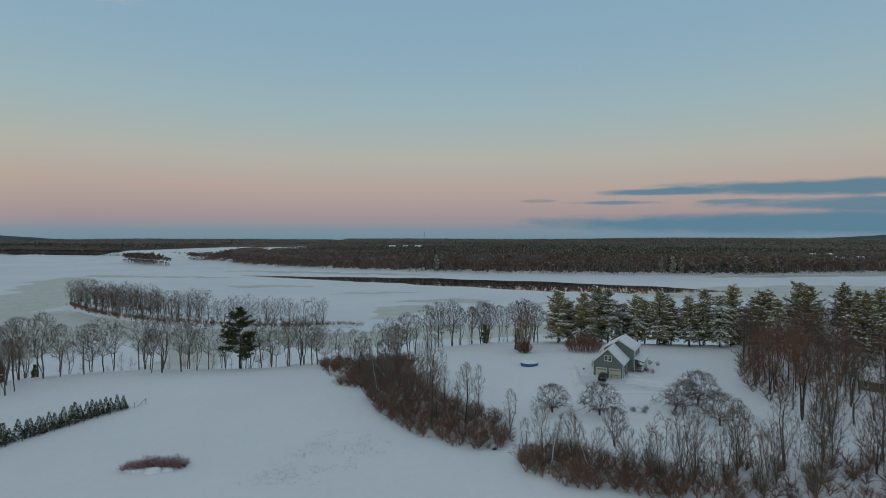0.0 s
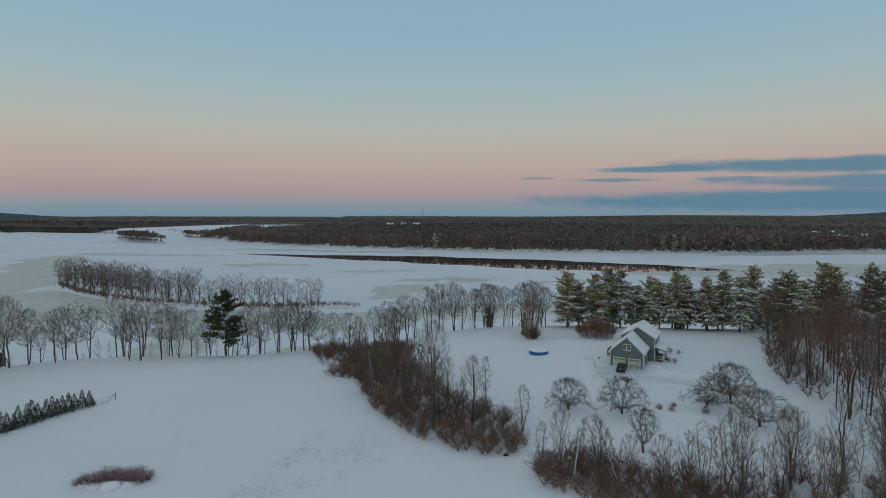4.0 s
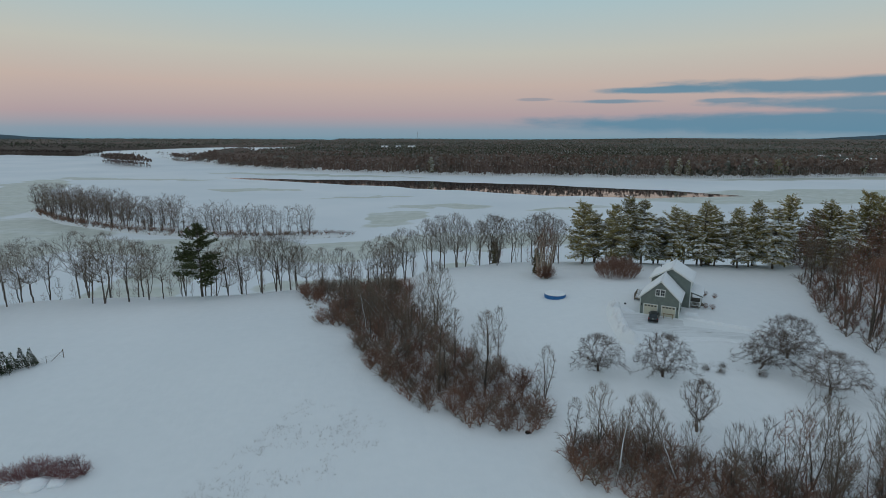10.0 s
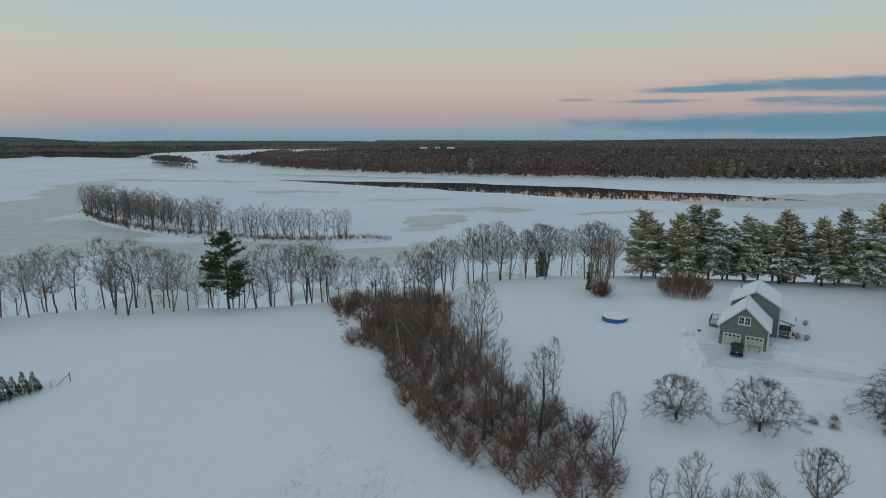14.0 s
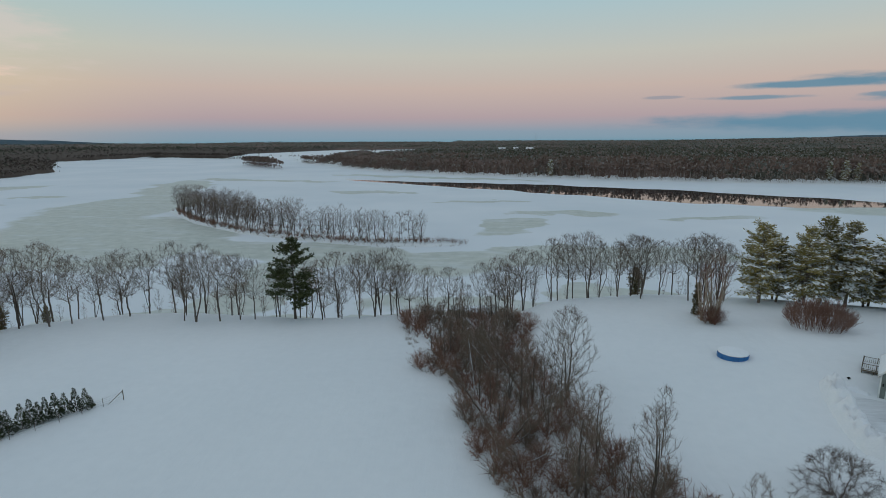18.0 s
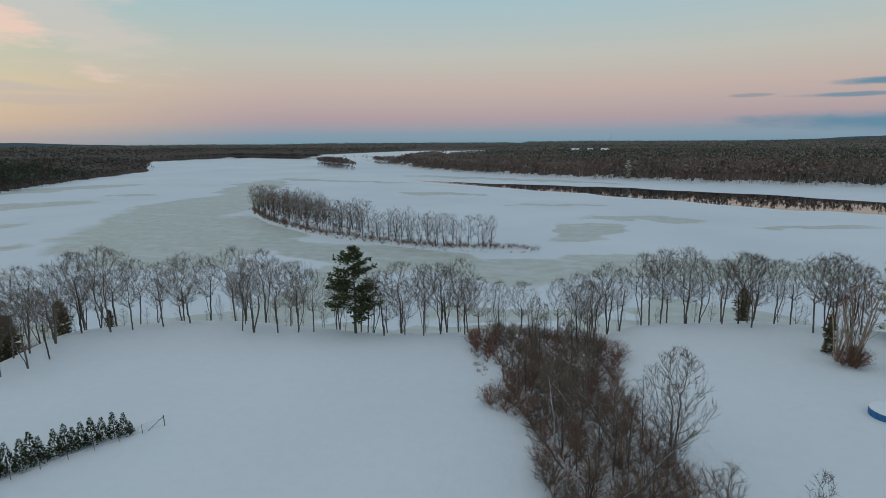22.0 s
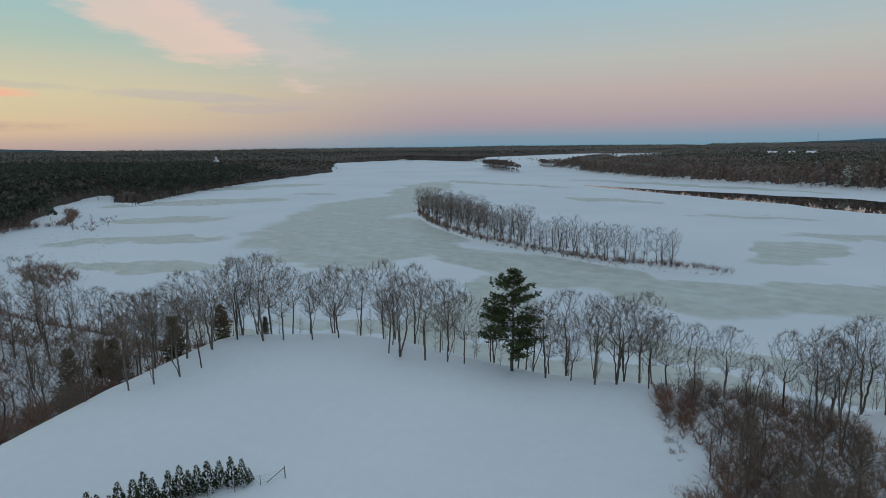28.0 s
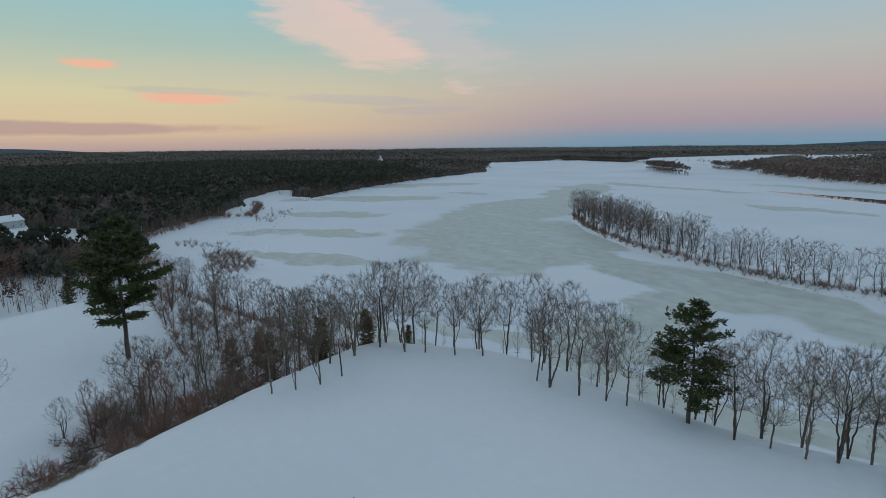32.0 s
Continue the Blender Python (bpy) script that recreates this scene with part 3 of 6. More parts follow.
def crown(rng, h, R, base, n, bf, up, leader, belly, stems=1, splay=0.1, lean=0.0, droop=0.0):
    """Fill a crown's envelope with forks, each joined to the nearest way back to the root: places, parents and shares of the crown they carry."""
    X, par, L = [], [], []
    turn = rng.uniform(0, 6.28)
    tilt = np.array((math.cos(turn), math.sin(turn), 0)) * lean
    for k in range(stems):
        a = turn + k * 6.28 / stems + rng.normal() * 0.3
        out = np.array((math.cos(a), math.sin(a), 0)) * (splay if stems > 1 else 0.0) * rng.uniform(0.6, 1.3)
        top = h * leader * (rng.uniform(0.85, 1.05))
        m = max(3, int(top / 0.7))
        p = out * 0.35 * h * 0.1
        sway = rng.normal(size=3) * [0.05, 0.05, 0]
        for i in range(m + 1):
            z = -0.3 + (top + 0.3) * i / m
            q = p + (out + sway * math.sin(3.0 * i / m)) * max(z, 0) + rng.normal(size=3) * [0.05, 0.05, 0] * min(i, 3) / 3
            q[2] = z
            X.append(q)
            par.append(len(X) - 2 if i else -1)
            L.append(z + 0.3)
    f = rng.uniform(0, 1, n) ** 0.9
    prof = np.where(f < belly, (f / belly) ** 0.55, np.sqrt(np.maximum(0.02, 1 - ((f - belly) / (1 - belly)) ** 2)))
    an = rng.uniform(0, 6.28, n)
    lobes = 1 + 0.16 * np.sin(3 * an + turn) + 0.1 * np.sin(5 * an + 2 * turn + 6 * f)
    r = R * h * prof * lobes * rng.uniform(0.02, 1, n) ** 0.5
    P = np.stack([np.cos(an) * r, np.sin(an) * r, h * (base + (1 - base) * f)], -1)
    P = P[np.argsort(np.linalg.norm(P - [0, 0, base * h], axis=1))]
    cap = len(X) + n * 5
    A = np.zeros((cap, 3))
    A[:len(X)] = X
    D = np.zeros(cap)
    D[:len(X)] = L
    m = first = len(X)
    step = (4.2 * R * R * h * h * h * (1 - base) / n) ** (1 / 3) * 0.8
    low = np.where(A[:m, 2] < base * h * 0.75, 3.0 * h, 0.0)
    low = np.concatenate([low, np.zeros(cap - m)])
    for p in P:
        v = p - A[:m]
        d = np.sqrt((v * v).sum(1))
        c = d + bf * D[:m] + low[:m] + up * np.maximum(0, 0.45 * np.hypot(v[:, 0], v[:, 1]) - v[:, 2])
        j = int(np.argmin(c))
        k = max(1, min(4, int(d[j] / step)))
        a0, d0 = A[j].copy(), d[j]
        for i in range(1, k + 1):
            A[m] = a0 + (p - a0) * i / k
            D[m] = D[j] + d0 / k
            par.append(j)
            j = m
            m += 1
    A, par = A[:m], np.array(par)
    kids = np.zeros(m)
    load = np.zeros(m)
    np.add.at(kids, par[par >= 0], 1)
    for i in range(m - 1, -1, -1):
        load[i] += kids[i] == 0
        if par[i] >= 0:
            load[par[i]] += load[i]
    free = (np.arange(m) >= first) & (kids > 0)
    for _ in range(2):
        S = np.zeros((m, 3))
        np.add.at(S, par[par >= 0], A[par >= 0])
        mid = 0.5 * A[par] + 0.5 * S / np.maximum(kids, 1)[:, None]
        A = np.where(free[:, None], 0.45 * A + 0.55 * mid, A)
    A[first:] += rng.normal(size=(m - first, 3)) * step * 0.09
    if droop:
        q = np.hypot(A[:, 0], A[:, 1]) / (R * h)
        A[:, 2] -= droop * h * np.maximum(0, q - 0.45) ** 1.6
        A[:, 2] = np.maximum(A[:, 2], np.where(np.arange(m) < first, -1, 0.05 * h))
    A = A + tilt * np.maximum(A[:, 2:3], 0)
    return A, par, load


def twig_ends(rng, A, par, pick, count, ln, rad, lift=0.25, wide=0.65):
    """Slim spikes springing from the forks picked."""
    i = np.repeat(np.nonzero(pick)[0], count)
    p = par[i]
    f = rng.uniform(0, 1, (len(i), 1))
    way = A[i] - A[p]
    way /= np.linalg.norm(way, axis=1)[:, None] + 1e-6
    way = way + rng.normal(size=way.shape) * wide + [0, 0, lift]
    way /= np.linalg.norm(way, axis=1)[:, None] + 1e-6
    b = A[p] * f + A[i] * (1 - f)
    l = ln * rng.uniform(0.55, 1.2, (len(i), 1))
    return spikes(b, b + way * l, rad * rng.uniform(0.8, 1.2, len(i)))


def tree_meshes(name, seed, habit, h, rad, bark, twig, stems=1, lean=0.0, thin=1.0, splay=0.1):
    rng = np.random.default_rng(seed)
    form = dict(HABITS[habit])
    twigs, tl = form.pop("twigs"), form.pop("tl")
    A, par, load = crown(rng, h, stems=stems, splay=splay, lean=lean, **form)
    r = np.maximum(rad * (load / load.max()) ** 0.82, 0.013 * thin)
    on = par >= 0
    stout = on & (r > 0.045)
    fine = on & ~stout
    i, j = np.nonzero(stout)[0], par[stout]
    V, F = tubes(A[j], A[i], np.minimum(r[j], r[i] * 1.35), r[i], 5)
    trunk = mesh_of(name + "_trunk", V, F, bark, True)
    i, j = np.nonzero(fine)[0], par[fine]
    V1, F1 = tubes(A[j], A[i], np.minimum(r[j], r[i] * 1.3), r[i] * 0.9, 3)
    V2, F2 = twig_ends(rng, A, par, fine, twigs, tl, 0.0125 * thin, -0.12 if habit == "apple" else 0.2, 0.85 if "apple" in habit else 0.55)
    return trunk, mesh_of(name + "_crown", np.concatenate([V1, V2]), np.concatenate([fan_tris(F1), F2 + len(V1)]), twig)


def make_tree(name, meshes, label, category="tree", group=""):
    ob = thing(name, label, category, group)
    part("trunk", meshes[0], ob)
    part("crown", meshes[1], ob)
    return ob


def shrub_mesh(name, seed, h, width, stems, mat, forks=150, twigs=4, thin=0.75):
    """A dome of wiry stems springing from one foot."""
    rng = np.random.default_rng(seed)
    A, par, load = crown(rng, h, 0.6 * width / h, 0.12, forks, 0.85, 0.6, 0.3, 0.6, max(3, stems // 3), 0.5)
    r = np.maximum(0.035 * (load / load.max()) ** 0.7, 0.009)
    on = par >= 0
    i, j = np.nonzero(on)[0], par[on]
    V1, F1 = tubes(A[j], A[i], r[j], r[i], 3)
    V2, F2 = twig_ends(rng, A, par, on & (A[:, 2] > 0.12 * h), twigs, 0.32 * h, 0.015 * thin, 0.1, 0.7)
    return mesh_of(name, np.concatenate([V1, V2]), np.concatenate([fan_tris(F1), F2 + len(V1)]), mat)


def pine_meshes(name, seed, h, reach, needle, snow=0.5, first=0.16, dense=1.0, layered=False, spray=1.0):
    """A white pine: bare lower stem, whorls of level boughs carrying needle sprays, snow lying on them."""
    rng = np.random.default_rng(seed)
    segs, tuft_c, tuft_d, tuft_l = [], [], [], []
    snow_c, snow_d = [], []
    n = 8
    pts = [np.array([0, 0, -0.3])]
    for i in range(n):
        pts.append(np.array([rng.normal() * 0.12, rng.normal() * 0.12, h * (i + 1) / n]))
    r0 = h * 0.017
    trunk = [(pts[i], pts[i + 1], r0 * (1 - i / n) + 0.03, r0 * (1 - (i + 1) / n) + 0.03) for i in range(n)]
    z = h * first
    while z < h * 0.985:
        s = (z - h * first) / (h * (1 - first))
        prof = ((1 - s) ** 0.62 * (0.5 + 0.5 * min(1, s * 2.4)) + 0.04) * rng.uniform(0.7, 1.2)
        if layered:
            prof = (1 - s) ** 0.75 * (0.5 + 0.5 * min(1, s * 3)) * rng.uniform(0.75, 1.15) + 0.06
        for j in range(rng.integers(4, 7) if layered else rng.integers(6, 9)):
            a = rng.uniform(0, 6.28)
            ln = reach * prof * (rng.uniform(0.6, 1.2) if layered else rng.uniform(0.45, 1.25))
            up = 0.05 + 0.45 * s + rng.normal() * 0.08 if layered else -0.05 + 0.75 * s - 0.1 * snow + rng.normal() * 0.15
            d = np.array([math.cos(a), math.sin(a), up])
            b0 = np.array([0, 0, z + rng.normal() * 0.2])
            b1 = b0 + d * ln * 0.6
            b2 = b1 + (d + np.array([0, 0, 0.12 if layered else 0.2 - 0.2 * snow])) * ln * 0.4
            segs += [(b0, b1, 0.05 + 0.012 * ln, 0.035), (b1, b2, 0.035, 0.012)]
            m = max(4, int(ln * (4.2 if layered else 5.0) * dense))
            for q in range(m):
                f = 0.25 + 0.75 * (q + rng.uniform()) / m
                c = b0 + (b1 - b0) * min(f / 0.6, 1) + (b2 - b1) * max(0, (f - 0.6) / 0.4)
                off = np.cross(d, [0, 0, 1]) * rng.normal() * ln * 0.16 * (1.1 - abs(f - 0.6))
                c = c + off + np.array([0, 0, rng.normal() * 0.1])
                for w in range(6 if layered else 4):
                    tuft_c.append(c + rng.normal(size=3) * 0.12 * spray ** 2)
                    tuft_d.append(d * 0.6 + rng.normal(size=3) * [0.7, 0.7, 0.35] + [0, 0, 0.12 if layered else 0.1 - 0.15 * snow])
                    tuft_l.append(rng.uniform(0.35, 0.75) * spray if layered else rng.uniform(0.4, 0.8))
                if rng.uniform() < snow * (0.25 + 0.6 * f) * (1.15 - 0.8 * s):
                    snow_c.append(c + [0, 0, 0.28])
                    snow_d.append([d[0] + rng.normal() * 0.5, d[1] + rng.normal() * 0.5, up - 0.1 + rng.normal() * 0.2])
        z += h * rng.uniform(0.035, 0.055) * (1.15 if layered else 1.0 if s < 0.8 else 0.7)
    V, F = tubes([s[0] for s in trunk + segs], [s[1] for s in trunk + segs], [s[2] for s in trunk + segs], [s[3] for s in trunk + segs], 5)
    t = mesh_of(name + "_trunk", V, F, BARK, True)
    L = np.array(tuft_l)
    V, F = blades(tuft_c, tuft_d, L, L * (0.2 if layered else 0.15), rng)
    c = mesh_of(name + "_crown", V, F, needle)
    s = None
    if snow_c:
        C, D = np.array(snow_c), np.array(snow_d)
        D /= np.linalg.norm(D, axis=1)[:, None]
        L = rng.uniform(0.5, 1.35, len(C))[:, None]
        W = L * rng.uniform(0.2, 0.38, L.shape)
        S = np.cross(D, [0, 0, 1.0])
        S /= np.linalg.norm(S, axis=1)[:, None] + 1e-9
        up = np.array([0, 0, 1.0])
        V = np.stack([C - D * L * 0.5, C + S * W, C + D * L * 0.5, C - S * W, C + up * W * 0.55], 1).reshape(-1, 3)
        b = (np.arange(len(C)) * 5)[:, None, None]
        F = (b + np.array([[0, 1, 4], [1, 2, 4], [2, 3, 4], [3, 0, 4]])[None]).reshape(-1, 3)
        s = mesh_of(name + "_snow", V, F, SNOW_CLUMP)
    return t, c, s


def make_pine(meshes, label, group="", name="pine_tree"):
    ob = thing(name, label, "tree", group)
    part("trunk", meshes[0], ob)
    part("crown", meshes[1], ob)
    if meshes[2]:
        part("snow_load", meshes[2], ob, "clumps of snow on the boughs")["kind"] = "stuff"
    return ob


rnd = np.random.default_rng(11)


def at_ground(x, y, sink=0.0, rz=None, s=1.0):
    z = max(float(ground_z(x, y)), 0.0) - sink
    rz = rnd.uniform(0, 360) if rz is None else rz
    return pose(x, y, z, 0, 0, rz) @ Matrix.Scale(s, 4)


class Kind:
    """A kind of plant: the first is made when it is first wanted, later ones are copies."""

    def __init__(self, make):
        self.make, self.first = make, None

    def put(self, x, y, s=1.0, rz=None, sink=0.0, label="", z=None):
        m = at_ground(x, y, sink, rz)
        if z is not None:
            m.translation.z = z
        if self.first is None:
            self.first = ob = self.make()
            ob.matrix_basis = m
        else:
            ob = copy_thing(self.first, m)
        ob.scale = (s, s, s * rnd.uniform(0.93, 1.07))
        if label:
            tagged(ob, label)
        return ob


def tree_kind(name, seed, habit, h, rad, label, group, bark=None, twig=None, **kw):
    return Kind(lambda: make_tree(name, tree_meshes(name, seed, habit, h, rad, bark or BARK, twig or TWIG, **kw), label, "tree", group))


BANK = [tree_kind("bare_tree", 20 + i, hab, 15.6, 0.165, "leafless grey-brown tree on the snowy river bank", "trees along the bank", stems=st, splay=0.09)
        for i, (hab, st) in enumerate([("bank", 1), ("slender", 2), ("maple", 1), ("slender", 1), ("bank", 3), ("bank", 2), ("slender", 2)])]
SLIM = [tree_kind("bare_tree", 40 + i, "slim", 10.5, 0.1, "slim leafless young tree in the brushy hedgerow", "hedgerow trees", stems=st) for i, st in enumerate([1, 2, 3])]
WHIP = [tree_kind("bare_tree", 45 + i, "whip", 11.0, 0.11, "many-stemmed leafless grey-brown tree in the thicket", "thicket trees", stems=st, splay=0.13, twig=GREY_TWIG if i else TWIG) for i, st in enumerate([2, 3, 4])]
BIG = tree_kind("bare_tree", 51, "oval", 14.0, 0.16, "broad leafless tree with two trunks beside the hedgerow", "hedgerow trees", stems=2, splay=0.05, twig=GREY_TWIG)
BIG2 = [tree_kind("bare_tree", 53 + i, "ash", 14.5, 0.19, "tall leafless tree standing over the thicket", "hedgerow trees", stems=1 + i, splay=0.07) for i in range(2)]
APPLE = [tree_kind("apple_tree", 60 + i, "apple", 4.5, 0.15, "old leafless apple tree with tangled snowy crown", "apple trees by the drive", bark=SNOWY_BARK, twig=APPLE_TWIG, thin=0.65) for i in range(3)]
UPRIGHT_APPLE = tree_kind("apple_tree", 65, "old_apple", 6.6, 0.2, "small upright old apple tree, leafless", "apple trees by the drive", bark=SNOWY_BARK, twig=APPLE_TWIG, thin=0.85)
ISLE = [tree_meshes("island_tree", 70 + i, "island", 19.5, 0.16, BARK, ISLE_TWIG, stems=st, splay=0.1, thin=1.8) for i, st in enumerate([1, 2, 1, 3, 2])]
HAZE = [tree_meshes("wood_tree", 76 + i, "haze", 17.0, 0.1, BARK, RED_TWIG if i != 2 else TWIG, stems=st, thin=1.8) for i, st in enumerate([1, 2, 1, 2])]
WOODS = [tree_kind("bare_tree", 80 + i, hab, 16.5, 0.2, "leafless tree in the brown woods", "woodland trees", stems=st, thin=1.5, twig=RED_TWIG if i % 2 else TWIG) for i, (hab, st) in enumerate([("ash", 1), ("slender", 2), ("bank", 1), ("ash", 2)])]
PINES = [Kind(lambda i=i, sn=sn, re=re: make_pine(pine_meshes("pine", 90 + i, 17.5, re, NEEDLE, sn, 0.16, 1.0), "tall white pine with snow on its boughs" if sn < 1.3 else "snow-laden evergreen with drooping boughs", "pines behind the house")) for i, (sn, re) in enumerate([(1.0, 5.9), (2.6, 5.0), (1.4, 5.5), (2.1, 4.8), (0.9, 6.1)])]
PINE_BARE = [Kind(lambda i=i: make_pine(pine_meshes("pine", 97 + i, 18.5, 7.4, NEEDLE_DARK, 0.0, 0.2, 1.3, True), "dark green pine with open layered boughs", "dark pines")) for i in range(1)]


def shrub_kind(seed, h, w, stems, mat, label, group, **kw):
    def make():
        ob = thing("shrub", label, "shrub", group)
        part("branching", shrub_mesh("shrub_stems", seed, h, w, stems, mat, **kw), ob)
        return ob
    return Kind(make)


SHRUB = [shrub_kind(110 + i, 2.6, 3.0, 16, (RED_TWIG, THICKET, THICKET, TWIG)[i], "dense leafless brown shrub in the hedgerow thicket", "hedgerow shrubs") for i in range(4)]
def brush_mesh(name, seed, mat):
    """Cheap undergrowth: a low tangle of wiry stems."""
    return shrub_mesh(name, seed, 2.0, 2.6, 9, mat, 22, 3, 1.3)


BRUSH = [(brush_mesh("brush", 120 + i, (RED_TWIG, TWIG, THICKET, RED_TWIG)[i]),) for i in range(4)]


def arrays(me):
    V = np.empty(len(me.vertices) * 3, np.float32)
    me.vertices.foreach_get("co", V)
    F = np.empty(len(me.loops), np.int32)
    me.loops.foreach_get("vertex_index", F)
    F = F.reshape(len(me.polygons), -1)
    return V.reshape(-1, 3), fan_tris(F) if F.shape[1] == 4 else F


def joined(name, pairs, places, label, category="woods"):
    """Plants past counting, in one mesh: pairs of trunk and crown set down at places (x, y, size)."""
    data = [[arrays(me) for me in pair] for pair in pairs]
    mats = []
    for pair in pairs:
        for me in pair:
            if me.materials[0] not in mats:
                mats.append(me.materials[0])
    VV, FF, MM, n = [], [], [], 0
    P = np.array(places, float)
    Z = np.maximum(ground_z(P[:, 0], P[:, 1]), 0)
    for i, (x, y, s) in enumerate(places):
        c = i % len(pairs)
        a = rnd.uniform(0, 6.28)
        R = np.array([[math.cos(a), -math.sin(a), 0], [math.sin(a), math.cos(a), 0], [0, 0, rnd.uniform(0.93, 1.07)]]) * s
        for me, (V, F) in zip(pairs[c], data[c]):
            VV.append(V @ R.T + np.array((x, y, Z[i])))
            FF.append(F + n)
            MM.append(np.full(len(F), mats.index(me.materials[0]), np.int32))
            n += len(V)
    me = mesh_of(name, np.concatenate(VV), np.concatenate(FF), mats)
    me.polygons.foreach_set("material_index", np.concatenate(MM))
    return tagged(new(name, me), label, category, kind="stuff")


def scatter(ring, n, gap, seed):
    """Up to n places inside a ring that keep a gap from one another."""
    rng = np.random.default_rng(seed)
    R = np.array(ring)
    C = rng.uniform(R.min(0), R.max(0), (n * 14, 2))
    C = C[edge_distance(C[:, 0], C[:, 1], ring)[1]]
    got = np.full((n, 2), 1e6)
    k = 0
    for c in C:
        if ((got[:k] - c) ** 2).sum(1).min(initial=1e9) > gap * gap:
            got[k] = c
            k += 1
            if k == n:
                break
    return [(float(x), float(y)) for x, y in got[:k]]


def along(line, step, jitter, seed):
    rng = np.random.default_rng(seed)
    for (ax, ay), (bx, by) in zip(line, line[1:]):
        ln = math.hypot(bx - ax, by - ay)
        for i in range(max(1, int(ln / step))):
            f = (i + rng.uniform()) / max(1, int(ln / step))
            yield ax + (bx - ax) * f + rng.normal() * jitter, ay + (by - ay) * f + rng.normal() * jitter


# bank of the field
for i, (x, y) in enumerate([(-92, 119), (-91, 121), (-90, 123.5), (-89.5, 126), (-90, 131.5), (-91, 138), (-86.5, 144), (-84, 147), (-80, 151), (-77, 155.5), (-63, 154), (-60, 153.5), (-55, 154.5), (-51, 156),
                            (-48, 157), (-33, 159), (-29, 160.5), (-25, 161), (-22, 163.5), (-17, 165)]):
    BANK[i % 7].put(x, y - (3.5 if x > -88 else 0), rnd.uniform(0.7, 1.08) if x > -70 else rnd.uniform(0.85, 1.12))
BANKLINE = [(-98, 126), (-97, 143), (-86, 156), (-75, 161), (-60, 159), (-42, 162), (-22, 167), (-6, 174)]
for i, (x, y) in enumerate(along(BANKLINE, 3.1, 2.2, 5)):
    BANK[(i * 3) % 7].put(x, y, rnd.uniform(0.72, 1.15))
# bank below the lawn
for i, (x, y) in enumerate(along([(2, 165), (20, 166), (40, 165), (58, 161)], 1.9, 1.8, 6)):
    BANK[(i * 2 + 1) % 7].put(x, y, rnd.uniform(0.8, 0.98))
# hedgerow
HEDGE_RING = [(-16, 161), (-12, 147), (-6, 141), (-8, 126), (0, 122), (1, 108), (4, 98), (10.5, 87), (16.5, 80.6), (25, 78.6), (30, 84), (27, 93), (22, 99), (17, 113), (12, 132), (13, 145), (11, 160), (0, 172)]
for i, (x, y) in enumerate(scatter(HEDGE_RING, 95, 2.7, 7)):
    SHRUB[i % 4].put(x, y, rnd.uniform(0.75, 1.4))
for i, (x, y) in enumerate(scatter([(-12, 158), (-4, 128), (3, 112), (14, 90), (24, 88), (18, 104), (9, 136), (9, 160)], 34, 3.4, 8)):
    SLIM[i % 3].put(x, y, rnd.uniform(0.7, 1.15))
LEAN = [tree_kind("leaning_tree", 56 + i, "slim", 9.0, 0.14, "leaning leafless tree with snow along its branches", "leaning trees", bark=SNOWY_BARK, twig=TWIG, lean=0.75, stems=1 + i, splay=0.3) for i in range(2)]
for i, (x, y, s) in enumerate([(4, 112, 0.9), (8, 104, 1.0), (3, 118, 1.0), (9, 98, 0.9), (7, 121, 1.0), (2, 126, 0.8), (11, 108, 0.9), (19, 83.5, 0.6), (10, 120, 1.1), (6, 130, 0.9), (30, 66, 0.9), (36, 64, 0.9), (43, 60, 0.8)]):
    LEAN[i % 2].put(x, y, s)
BIG.put(16.2, 115.3, 1.0, 40)
BIG2[0].put(14.2, 91.9, 1.05)
BIG2[1].put(20.7, 89.8, 0.95)
SLIM[0].put(25.1, 100.8, 0.8)
SLIM[2].put(29.0, 87, 0.8)
SLIM[2].put(28.6, 74.5, 0.62)
SLIM[1].put(33.5, 72.0, 0.55)
joined("hedgerow_brush", BRUSH, [(x, y, rnd.uniform(0.8, 1.7)) for x, y in scatter(HEDGE_RING, 480, 1.1, 34)], "tangled brown undergrowth filling the hedgerow", "brush")
joined("bank_saplings", HAZE, [(x, y, rnd.uniform(0.25, 0.45)) for x, y in along([(-98, 130), (-97, 146), (-86, 158), (-74, 163), (-58, 160), (-40, 162), (-20, 167), (0, 175), (20, 178), (40, 176), (58, 170)], 3.6, 2.4, 35)],
       "thin leafless saplings along the river bank", "saplings")
# apple trees
for i, (x, y, s) in enumerate([(38.8, 92.0, 1.28), (47.1, 88.2, 1.38), (69.6, 91.2, 1.5), (67.1, 80.0, 1.4)]):
    APPLE[i % 3].put(x, y, s)
UPRIGHT_APPLE.put(44.3, 74.6, 1.0)
tree_kind("apple_tree", 66, "apple", 4.6, 0.17, "leaning old apple tree, snow along its bent trunk", "apple trees by the drive", bark=SNOWY_BARK, twig=APPLE_TWIG, lean=0.45, thin=0.75).put(62.6, 88.2, 1.35, 20)
for x, y, s in ((55.0, 89.0, 0.45), (56.4, 88.4, 0.5), (58.0, 89.6, 0.4), (61.4, 86.7, 0.55)):
    SHRUB[3].put(x, y, s, label="dead apple boughs poking out of the snow").rotation_euler = (radians(68), 0, rnd.uniform(0, 6.28))
